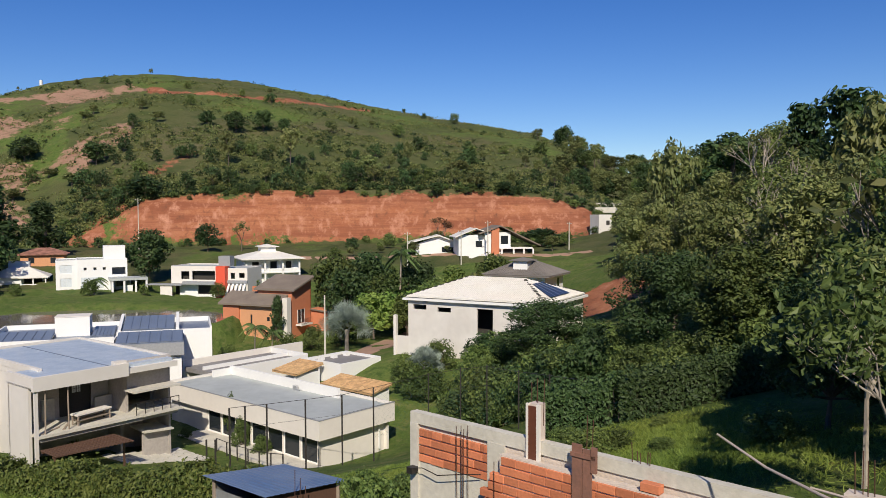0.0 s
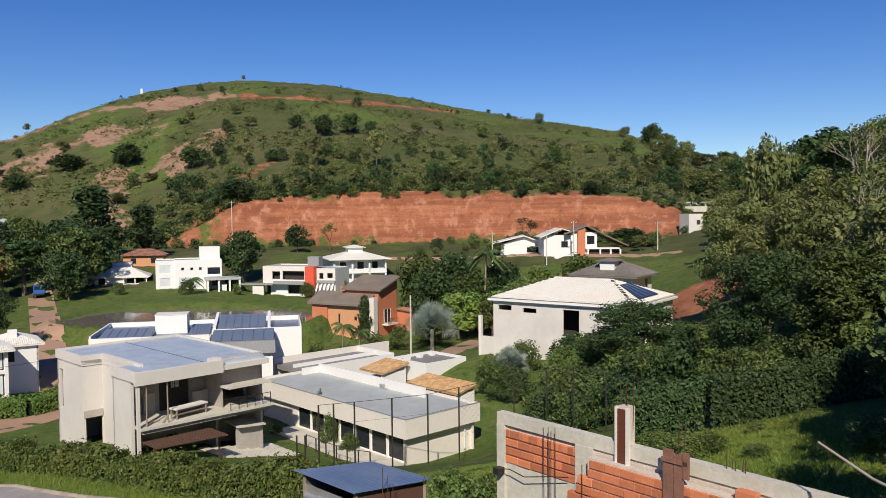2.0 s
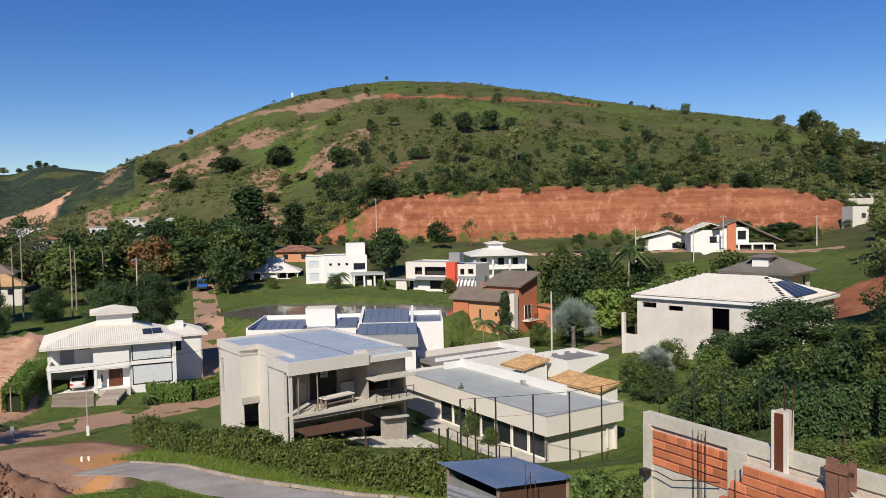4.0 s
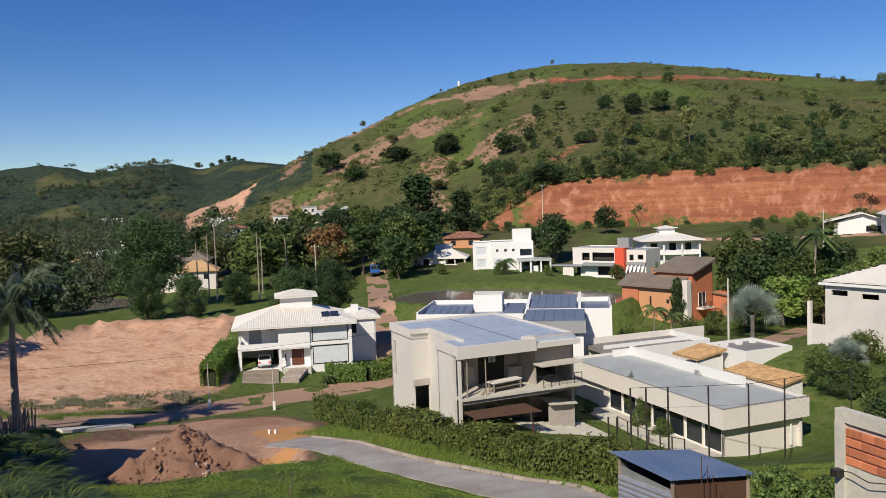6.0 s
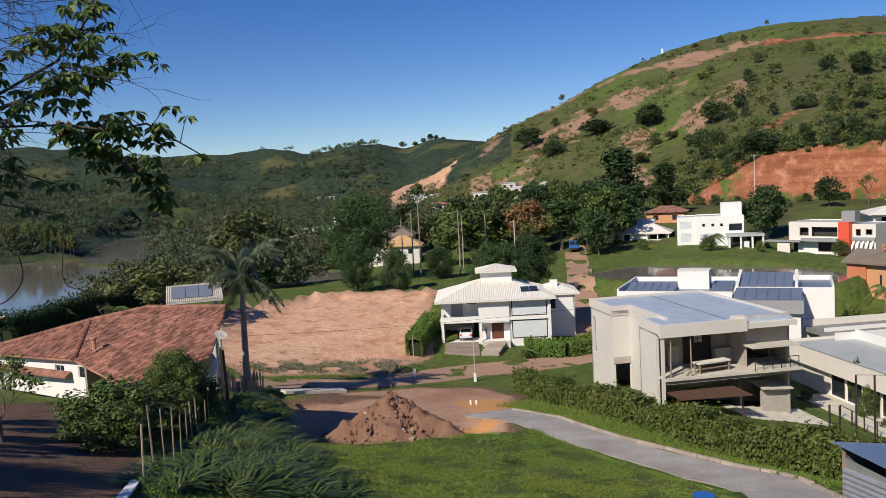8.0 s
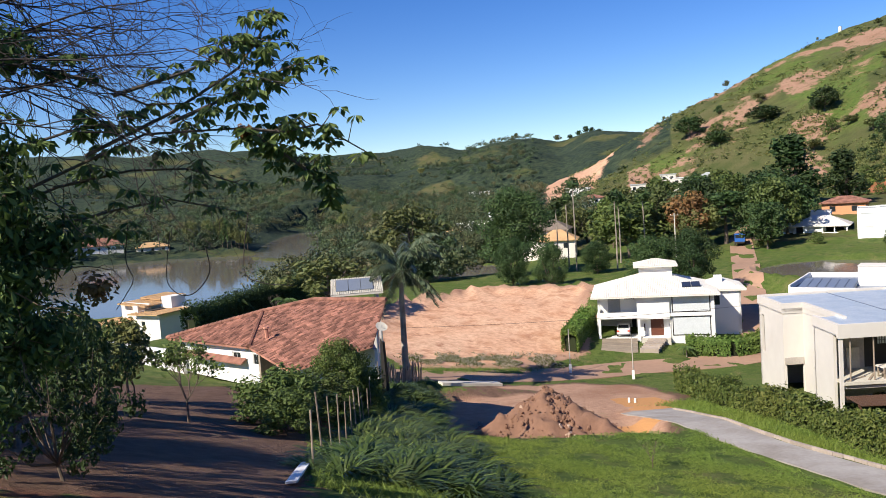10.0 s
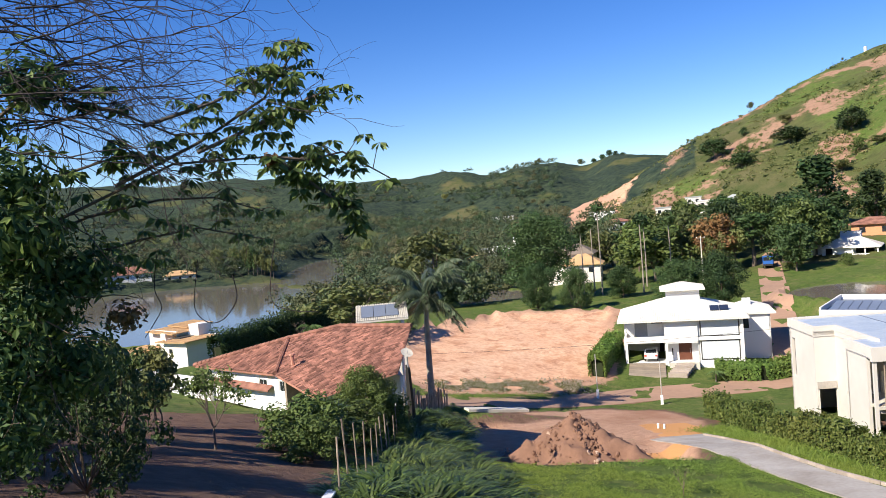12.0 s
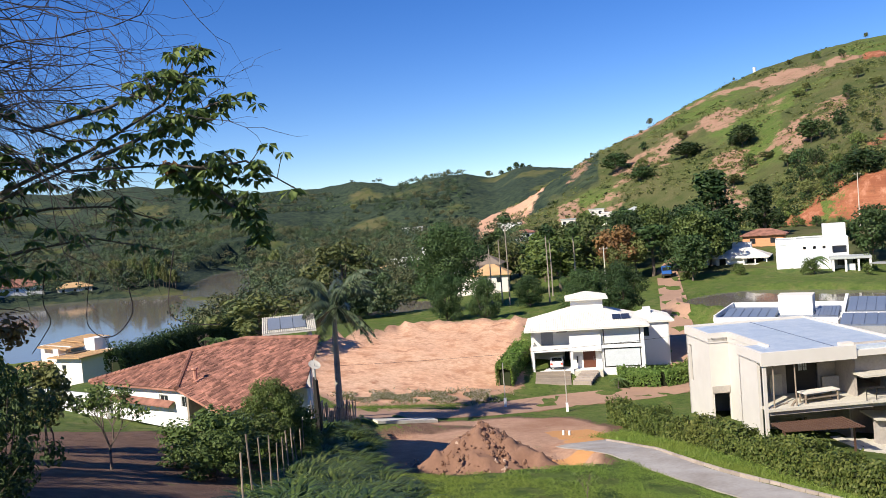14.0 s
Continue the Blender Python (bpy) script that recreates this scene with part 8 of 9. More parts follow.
def earth_heap():
    """A cone of dug soil with slumped sides."""
    cx, cy = -40.9, 38.6
    bm = bmesh.new()
    n_r, n_a = 26, 60
    rings = []
    for i in range(n_r + 1):
        row = []
        for k in range(n_a):
            a = 6.2832 * k / n_a
            d = 6.8 * i / n_r
            x, y = cx + math.cos(a) * d * 1.05, cy + math.sin(a) * d * 0.9
            f = max(0, 1 - d / (5.5 + 0.7 * math.sin(3 * a + 1) + 0.5 * math.sin(5 * a)))
            nz = noise.fractal(Vector((x * 0.9, y * 0.9, 3)), 1.0, 2.0, 5)
            z = min(gz(x, y), 7.4) + 3.35 * f ** 1.12 + 0.7 * nz * min(1, f * 3 + 0.15) - 0.1
            row.append(bm.verts.new((x, y, z)))
        rings.append(row)
    for a, b in zip(rings, rings[1:]):
        for k in range(n_a):
            bm.faces.new((a[k], a[(k + 1) % n_a], b[(k + 1) % n_a], b[k]))
    ob = part("earth_heap", bm, SOIL)
    for p in ob.data.polygons:
        p.use_smooth = True
    tagged(ob, "conical heap of dug brown soil in the pit", "heap")
    rng = np.random.default_rng(8)
    bm = bmesh.new()
    for _ in range(1100):
        a, d = rng.uniform(0, 6.283), 6.0 * rng.random() ** 0.7
        x, y = cx + math.cos(a) * d, cy + math.sin(a) * d * 0.9
        f = max(0, 1 - d / 5.4)
        z = min(gz(x, y), 7.4) + 3.35 * f ** 1.12
        s = 0.04 + 0.2 * rng.random() ** 3
        m = Matrix.Translation((x, y, z)) @ Euler(rng.uniform(0, 6, 3)).to_matrix().to_4x4() @ Matrix.Diagonal((s, s * 0.8, s * 0.6, 1))
        bmesh.ops.create_icosphere(bm, subdivisions=1, radius=1, matrix=m)
    tagged(part("clods", bm, SOIL), "loose clods of soil on the heap", "soil", kind="stuff")
    # broken masonry tipped round its foot
    bm = bmesh.new()
    for px, py, n, spread in ((-46.4, 37.6, 80, 0.8), (-44.8, 35.0, 80, 0.8), (-36.4, 36.4, 40, 0.6), (-35.6, 41.2, 30, 0.5)):
        for _ in range(n):
            x, y = px + rng.normal() * spread, py + rng.normal() * spread
            f = max(0, 1 - math.hypot(x - cx, (y - cy) / 0.9) / 5.4)
            s = 0.05 + 0.2 * rng.random() ** 2.5
            m = Matrix.Translation((x, y, min(gz(x, y), 7.4) + 3.35 * f ** 1.12 + s * 0.2)) @ Euler(rng.uniform(0, 6, 3)).to_matrix().to_4x4() @ Matrix.Diagonal((s, s * 0.7, s * 0.45, 1))
            bmesh.ops.create_cube(bm, size=1.6, matrix=m)
    tagged(part("rubble", bm, PALE_RUBBLE), "pale broken masonry tipped round the heap", "rubble", kind="stuff")


earth_heap()


def slab_thing(name, x, y, z, turn, sx, sy, sz, mat, label, category):
    t = part(name, boxes((-sx / 2, -sy / 2, 0, sx / 2, sy / 2, sz)), mat)
    t.matrix_basis = pose(x, y, z, 0, 0, turn)
    return tagged(t, label, category)


edge_slab = slab_thing("concrete_slab", -60.7, 47.2, gz(-60.7, 47.2), 76, 6.4, 1.2, 0.3, PALE_CONCRETE, "pale concrete slab at the edge of the pit", "slab")
edge_slab.matrix_basis = pose(-60.7, 47.2, gz(-60.7, 47.2), 0, 9.5, 76)
for dx in (0, 0.5):
    slab_thing("concrete_block", -45.2 + dx, 52.2 + dx * 0.4, gz(-45, 52.3), 20, 0.16, 0.16, 0.4, WHITE, "white concrete block standing on the plot", "block")


# ---- boundary wall with brick infill ----
RED_BOARD = material("red_stained_form_board", (0.27, 0.13, 0.09), 0.85, stain=(0.15, 0.085, 0.065), amount=0.5, big=2.5, fine=14, bump=0.2)
WALL_AT = pose(-0.8, 19.4, 0, 0, 0, -43)


def brick_wall():
    w = thing("boundary_wall", 0, 0, 0, 0, "unfinished pale concrete boundary wall with clay brick infill", "wall")
    w.matrix_basis = WALL_AT
    top, foot = 19.2, 15.2
    part("beam", boxes((0, 0, 18.93, 12.5, 0.22, top)), PALE_CONCRETE, w)
    part("column", boxes((0, -0.01, foot, 0.25, 0.23, 18.93)), PALE_CONCRETE, w)
    part("column", boxes((2.42, -0.01, foot, 2.9, 0.23, 18.93)), PALE_CONCRETE, w)
    part("infill_panel", boxes((0.25, 0.05, foot, 2.42, 0.2, 18.02)), PALE_CONCRETE, w, "rough mortar-washed lower panel")
    part("backing", boxes((0.25, 0.08, 18.02, 2.42, 0.2, 18.93), (2.9, 0.05, foot, 12.5, 0.2, 18.93)), MORTAR, w)
    # courses laid proud of the old wall
    core = part("brick_course_bed", boxes((2.95, -0.235, foot, 12.3, -0.02, 18.80)), MORTAR, w)
    rng = random.Random(9)
    L, H = 0.39, 0.166
    mesh = {}

    def brick(length, depth, parent, u, v, z):
        key = (round(length, 3), round(depth, 3))
        if key not in mesh:
            bm = boxes((0, 0, 0, length, depth, H))
            bmesh.ops.bevel(bm, geom=bm.edges[:], offset=0.008, segments=1, affect="EDGES")
            mesh[key] = bpy.data.meshes.new("brick")
            bm.to_mesh(mesh[key])
            bm.free()
            mesh[key].materials.append(BRICK)
        ob = new("brick", mesh[key])
        ob.parent = parent
        ob.location = (u, v + rng.uniform(-0.006, 0.006), z)
        ob.rotation_euler = (rng.uniform(-0.012, 0.012), rng.uniform(-0.008, 0.008), rng.uniform(-0.012, 0.012))
    for r in range(4):
        z = 18.03 + r * 0.205
        u = 0.27 + (0.15 if r % 2 else 0)
        if r % 2:
            brick(0.135, 0.1, w, 0.27, 0.02, z)
        while u < 2.40:
            ln = L if u + L < 2.40 else max(0.06, 2.40 - u)
            brick(ln if r < 3 else min(ln, 0.14), 0.1, w, u, 0.02, z)
            u += (L if r < 3 else 0.14) + 0.007
    for r in range(11):
        z = 18.80 - 0.20 * (r + 1)
        u = 3.02 - (0.16 * r if r < 4 else 0.6) + (0.12 if r % 2 else 0)
        n = 0
        while u < 8.6 - (r * 0.25):
            brick(L, 0.14, w, u, -0.275, z)
            u += L + 0.007
    # loose bricks on top
    brick(L, 0.19, w, 6.3, -0.25, 18.82)
    post = part("post", boxes((3.56, -0.02, 18.95, 3.82, 0.22, 19.98)), MORTAR, w)
    part("form_board", boxes((3.53, -0.08, 18.75, 3.58, -0.02, 19.98), (3.80, -0.08, 18.75, 3.88, -0.02, 19.98)), CREAM, w)
    part("form_board", boxes((3.58, -0.06, 18.75, 3.80, -0.025, 19.93)), DOOR_WOOD, w)
    part("form_board", boxes((4.85, -0.33, 16.0, 5.08, -0.30, 19.45)), RED_BOARD, w)
    part("form_board", boxes((5.10, -0.33, 16.0, 5.3, -0.30, 19.38), (5.3, -0.36, 18.95, 5.42, -0.30, 19.45)), RED_BOARD, w)
    part("form_board", boxes((4.83, -0.36, 19.2, 5.4, -0.33, 19.28)), RED_BOARD, w)
    for u, v, z0, z1, n in ((1.75, -0.25, 15.6, 19.15, 4), (5.95, 0.1, 19.1, 19.5, 5), (2.9, -0.35, 16.2, 18.6, 1), (3.55, 0.1, 19.5, 20.45, 4), (4.95, 0.05, 19.2, 19.85, 2), (9.9, 0.05, 18.8, 20.2, 4)):
        for k in range(n):
            bm = bmesh.new()
            a = rng.uniform(-0.04, 0.04)
            tube(bm, (u + 0.09 * k, v + 0.05 * (k % 2), z0), (u + 0.09 * k + a, v + 0.05 * (k % 2), z1 + rng.uniform(-0.1, 0.1)), 0.009, n=5)
            part("reinforcing_bar", bm, RUST, w)
    part("post", boxes((9.75, -0.05, 18.0, 10.3, 0.25, 19.55)), MORTAR, w)
    l = part("lamp_bracket", boxes((0.08, -0.22, 17.75, 0.26, -0.01, 17.9)), BLACK_METAL, w)
    bm = bmesh.new()
    bent(bm, [(0.2, -0.15, 17.88), (0.6, -0.2, 17.98), (1.1, -0.22, 17.92), (1.9, -0.2, 18.12), (2.35, -0.15, 18.2)], 0.012, 0.012, 5)
    part("cable", bm, BLACK_METAL, w)
    return w


brick_wall()


def stick(pts, label):
    bm = bmesh.new()
    bent(bm, pts, 0.018, 0.03, 6)
    tagged(part("dead_branch", bm, DRY), label, "branch")


stick([(4.6, 13.6, 20.25), (4.9, 12.3, 20.1), (5.1, 11, 20.15), (5.6, 9.0, 20.2), (6.5, 7.0, 18.0)], "pale dead branch leaning over the wall")
stick([(5.3, 11.7, 20.0), (5.6, 11.2, 20.02), (5.75, 10.5, 19.85), (5.9, 9.8, 19.3)], "short pale dead branch above the wall")


# ---- blue-roofed hut ----
def hut():
    A, B, C, D = Vector((-7.06, 23.3, 16.33)), Vector((-4.95, 22.1, 16.1)), Vector((-2.86, 24.18, 15.87)), Vector((-5.15, 25.84, 15.85))
    h = thing("hut", -5, 23.8, 13.6, 0, "small hut with blue sheet roof and corrugated side", "hut")
    o = Vector((-5, 23.8, 13.6))
    bm = bmesh.new()
    n = 14
    rows = [[], []]
    for k in range(2 * n + 1):
        t = k / (2 * n)
        for j, (p, q) in enumerate(((A, D), (B, C))):
            v = p.lerp(q, t) - o
            v.z += 0.012 * (k % 2)
            rows[j].append(bm.verts.new(v))
    for k in range(2 * n):
        bm.faces.new((rows[0][k], rows[1][k], rows[1][k + 1], rows[0][k + 1]))
    bmesh.ops.solidify(bm, geom=bm.faces[:], thickness=0.02)
    part("roof_sheet", bm, ROOF_BLUE, h, "blue painted corrugated sheet roof")
    c = (A + B + C + D) / 4
    a, b, cc, d = [p.lerp(c, 0.16) - o for p in (A, B, C, D)]

    def side(p, q, mat, waves, name, lift=0.0, top=-0.06):
        bm = bmesh.new()
        lo, hi = [], []
        m = waves * 2
        dd = (q - p).normalized()
        nn = Vector((-dd.y, dd.x, 0))
        for k in range(m + 1):
            v = p.lerp(q, k / m)
            lo.append(bm.verts.new((v.x, v.y, -0.5 + lift)))
            hi.append(bm.verts.new((v.x, v.y, v.z + top)))
        for k in range(m):
            bm.faces.new((lo[k], lo[k + 1], hi[k + 1], hi[k]))
        bmesh.ops.solidify(bm, geom=bm.faces[:], thickness=0.03)
        part(name, bm, mat, h)
    side(b, cc, WOOD, 1, "front_wall")
    side(cc, d, WOOD, 1, "back_wall")
    side(d, a, STEEL, 1, "rear_wall")
    # corrugated sheets laid sideways on the drive side
    for k in range(12):
        z0 = 0.25 + k * 0.155
        bm = bmesh.new()
        p, q = a.copy(), b.copy()
        p.z = q.z = z0
        tube(bm, p, q, 0.085, n=8)
        part("corrugation", bm, STEEL, h)
    side(a, b, STEEL, 1, "side_wall", 0, -0.35)
    for p in (a, b, cc, d):
        bm = bmesh.new()
        tube(bm, (p.x, p.y, -0.5), (p.x, p.y, p.z - 0.05), 0.06)
        part("post", bm, OLD_WOOD, h)
    for k in range(4):
        bm = bmesh.new()
        x = 0.75 + k * 0.14
        tube(bm, (x, -1.15 + 0.05 * k, 0), (x + 0.03, -1.15 + 0.05 * k, 3.1 - 0.25 * k), 0.012, n=5)
        part("reinforcing_bar", bm, RUST, h)


hut()
plant("near_shrub", -2.2, 22.6, 2.3, 1.1, "leafy green shrub beside the blue hut", "shrub", variants=1)
plant("near_shrub", -1.3, 24.2, 1.8, 1.0, "leafy green shrub beside the blue hut", "shrub", variants=1)


def drum():
    d = thing("drum", -12.3, 26.6, gz(-12.3, 26.6), 0, "blue plastic half drum on the verge", "drum")
    bm = bmesh.new()
    tube(bm, (0, 0, 0), (0, 0, 0.42), 0.28, 0.36, 18)
    part("body", bm, BLUE, d)
    bm = bmesh.new()
    tube(bm, (0, 0, 0.42), (0, 0, 0.46), 0.39, 0.39, 18)
    part("rim", bm, BLUE, d)


BLUE = material("blue_plastic", (0.03, 0.13, 0.45), 0.4, amount=0.3, bump=0.05)
drum()


# ---- tall wire fence round the bungalow garden ----
def tall_fence():
    f = thing("fence", 0, 0, 0, 0, "tall dark steel posts strung with wire mesh", "fence")
    pts = [(-17.0, 58.3, 2.6), (-16.2, 57.8, 2.6), (-15.2, 58.0, 4.0), (-14.1, 58.2, 4.1), (-12.6, 58.6, 4.2), (-9.9, 59.5, 4.4), (-7.3, 60.6, 4.6), (-5.0, 61.8, 5.0)]
    tops = []
    for x, y, h in pts:
        x, h = x - 0.45, h + (0.9 if h > 3 else 0)
        z = gz(x, y)
        part("post", boxes((x - .055, y - .055, z - .3, x + .055, y + .055, z + h)), BLACK_METAL, f)
        tops.append(Vector((x, y, z + h)))
    right = [(-1.2, 63.6, 11.1), (1.36, 63.3, 11.6), (3.4, 62.2, 12.0), (5.5, 58.1, 12.4), (7.2, 53.9, 13.0), (8.6, 49.6, 13.6), (9.7, 45.3, 14.3)]
    for x, y, top in right:
        part("post", boxes((x - .045, y - .045, gz(x, y) - .3, x + .045, y + .045, top)), BLACK_METAL, f)
        tops.append(Vector((x, y, top - 0.1)))
    tops = tops[2:]
    for lift in (0.0, -1.5):
        for i, (a, b) in enumerate(zip(tops, tops[1:])):
            bm = bmesh.new()
            d = Vector((0, 0, lift))
            tube(bm, a + d, b + d, 0.02 if lift == 0 else 0.01, n=5)
            part("wire", bm, BLACK_METAL, f)
    bm = bmesh.new()
    for a, b in zip(tops[5:], tops[6:]):
        n = int((b - a).length / 0.45)
        for k in range(n):
            p, q = a.lerp(b, k / n), a.lerp(b, (k + 1) / n)
            for j in range(9):
                z = -j * 0.45
                tube(bm, p + Vector((0, 0, z)), q + Vector((0, 0, z - 0.45)), 0.004, n=3)
                tube(bm, q + Vector((0, 0, z)), p + Vector((0, 0, z - 0.45)), 0.004, n=3)
    tagged(part("wire_mesh", bm, MESH_GREEN, f), "green wire mesh", kind="stuff")


MESH_GREEN = material("green_coated_wire", (0.05, 0.11, 0.08), 0.6, amount=0.2, bump=0)
tall_fence()


def glass_rail():
    g = thing("garden_railing", 0, 0, 0, 0, "low steel and glass railing before the terrace", "railing")
    a, b = Vector((-20.5, 71.5, 0)), Vector((-13.0, 64.0, 0))
    for k in range(7):
        p = a.lerp(b, k / 6)
        z = gz(p.x, p.y)
        part("post", boxes((p.x - .05, p.y - .05, z - .2, p.x + .05, p.y + .05, z + 1.3)), BLACK_METAL, g)
        if k:
            q = a.lerp(b, (k - 1) / 6)
            zq = gz(q.x, q.y)
            bm = bmesh.new()
            tube(bm, (q.x, q.y, zq + 1.3), (p.x, p.y, z + 1.3), 0.03, n=6)
            part("rail", bm, BLACK_METAL, g)


glass_rail()


def stepping_stones():
    s = thing("paved_lawn", 0, 0, 0, 0, "pale square pavers set in mown lawn", "paving", kind="structure")
    o = Matrix.LocRotScale((-25.6, 68.4, 0), Euler((0, 0, radians(49))), None)
    bm = boxes((-.42, -.42, -.25, .42, .42, .05))
    me = bpy.data.meshes.new("paver")
    bm.to_mesh(me)
    bm.free()
    me.materials.append(PALE_CONCRETE)
    for i in range(7):
        for j in range(5):
            p = o @ Vector((i * 1.05 - 3.2, j * 1.05 - 3.6, 0))
            ob = new("paver", me)
            ob.parent = s
            ob.matrix_basis = pose(p.x, p.y, gz(p.x, p.y) + 0.03, 0, 0, 49)


stepping_stones()


# ---- tiled house by the lake ----
def roof_face(parent, pts, name="roof_face"):
    """A tiled roof face over corners (first edge is the eave), laid true to its mean plane."""
    P = [Vector(p) for p in pts]
    along = (P[1] - P[0]).normalized()
    nrm = Vector((0, 0, 0))
    for i in range(1, len(P) - 1):
        nrm += (P[i] - P[0]).cross(P[i + 1] - P[0])
    nrm = (nrm - along * nrm.dot(along)).normalized()
    if nrm.z < 0:
        nrm = -nrm
    P = [p + Vector((0, 0, (P[0] - p).dot(nrm) / nrm.z)) for p in P]
    up = nrm.cross(along).normalized()
    bm = bmesh.new()
    slab(bm, P, 0.12)
    face = part(name, bm, TILE, parent)
    bm = bmesh.new()
    tile_field(bm, [((p - P[0]).dot(along), (p - P[0]).dot(up)) for p in P], along, up, P[0], 0.2, 0.36)
    tagged(part("roof_tiling", bm, TILE, face), kind="stuff")
    return P


def tiled_house():
    h = thing("house", 0, 0, 0, 0, "white bungalow under a broad weathered terracotta tile roof", "house")
    N, low, R = (-53.0, 21.87, 13.9), (-46.5, 21.7, 13.16), (-43.4, 26.1, 13.7)
    ridge_r, apex, hip = (-48.0, 30.25, 16.2), (-54.5, 28.0, 16.76), (-57.6, 25.1, 16.04)
    N, low, R, ridge_r, apex, hip = roof_face(h, [N, low, R, ridge_r, apex, hip])
    roof_face(h, [(-64.4, 19.8, 13.65), N, hip])
    bm = bmesh.new()
    slab(bm, [(-64.4, 19.8, 13.63), hip, apex, (-62, 29.5, 14.0)], 0.12)
    slab(bm, [apex, ridge_r, (-55, 32.5, 14.0), (-62, 29.5, 14.0)], 0.12)
    slab(bm, [R, (-48.5, 29.6, 14.2), (-55, 32.5, 14.0), ridge_r], 0.12)
    part("rear_roof", bm, TILE, h)
    for a, b in ((N, hip), (hip, apex), (apex, ridge_r), (hip, (-64.4, 19.8, 13.65))):
        a, b = Vector(a) + Vector((0, 0, .1)), Vector(b) + Vector((0, 0, .1))
        n = int((b - a).length / 0.4)
        for k in range(n):
            bm = bmesh.new()
            tube(bm, a.lerp(b, k / n), a.lerp(b, (k + 1.15) / n), 0.2, 0.15, 8)
            part("ridge_tile", bm, TILE, h)
    bm = bmesh.new()
    wall(bm, (-63.8, 20.6), (-53.3, 22.2), 11.0, 13.75, 0.2, [(7.9, 9.0, 12.4, 13.3), (10.6, 11.4, 12.6, 13.4)])
    wall(bm, (-53.3, 22.2), (-50.5, 27.0), 11.0, 13.8, 0.2)
    wall(bm, (-50.0, 24.2), (-44.0, 26.8), 10.5, 14.0, 0.2)
    wall(bm, (-44.0, 26.8), (-54.6, 31.8), 10.0, 14.0, 0.2)
    wall(bm, (-54.6, 31.8), (-61.5, 28.8), 9.5, 13.8, 0.2)
    wall(bm, (-61.5, 28.8), (-63.8, 20.6), 9.5, 13.9, 0.2)
    part("wall", bm, WHITE, h)
    part("porch_wall", boxes((-52.6, 22.3, 11, -52.3, 23.2, 13.9)), OLD_WOOD, h)
    for x, y in ((-49.6, 22.4), (-47.2, 22.2)):
        part("porch_post", boxes((x, y, 10.8, x + 0.2, y + 0.2, 13.4)), CREAM, h)
    bm = bmesh.new()
    slab(bm, [(-61.5, 19.9, 12.7), (-53.9, 21.55, 12.7), (-54.0, 22.0, 13.0), (-61.6, 20.4, 13.0)], 0.1)
    part("awning", bm, TILE, h, "weathered tile strip over the windows")
    for u0 in (7.9, 10.6):
        window(h, (-63.8, 20.6), (-53.3, 22.2), (u0, u0 + (1.1 if u0 < 8 else 0.8), 12.4 if u0 < 8 else 12.6, 13.3 if u0 < 8 else 13.4), WHITE, GLASS, 0.06, 1)
    bm = bmesh.new()
    tube(bm, (-52.2, 22.9, 14.5), (-52.2, 22.9, 15.2), 0.14)
    tube(bm, (-52.2, 22.9, 15.2), (-52.2, 22.9, 15.3), 0.24, 0.2)
    part("chimney_pipe", bm, TILE, h)
    return h


tiled_house()


def panel_roof():
    h = thing("house", -61.9, 33.5, 11.7, 60, "small tiled outbuilding roof carrying solar panels", "house")
    for x, y, z in ((0.3, 0.4, 3.75), (4.0, 0.4, 3.75), (0.3, 2.8, 4.5), (4.0, 2.8, 4.5)):
        part("post", boxes((x - .12, y - .12, -7.5, x + .12, y + .12, z)), CREAM, h)
    part("half_wall", boxes((0.45, 2.7, -7.5, 3.85, 2.86, 0.2)), CREAM, h)
    bm = bmesh.new()
    slab(bm, [(-.1, 0, 3.7), (4.5, 0, 3.7), (4.5, 3.3, 4.75), (-.1, 3.3, 4.75)], 0.15)
    f = part("roof", bm, PALE_CONCRETE, h)
    P = [Vector(p) for p in ((-.1, 0, 3.7), (4.5, 0, 3.7), (4.5, 3.3, 4.75), (-.1, 3.3, 4.75))]
    al, up = (P[1] - P[0]).normalized(), (P[3] - P[0]).normalized()
    bm = bmesh.new()
    tile_field(bm, [((p - P[0]).dot(al), (p - P[0]).dot(up)) for p in P], al, up, P[0], 0.16, 0.36, 0.01)
    tagged(part("roof_tiling", bm, PALE_CONCRETE, f), kind="stuff")
    for k in range(3):
        bm = bmesh.new()
        a = 0.4 + k * 1.1
        slab(bm, [(a, .5, 4.0), (a + 1.05, .5, 4.0), (a + 1.05, 2.8, 4.73), (a, 2.8, 4.73)], 0.05)
        part("solar_panel", bm, PANEL_PALE, h)
    return h


panel_roof()


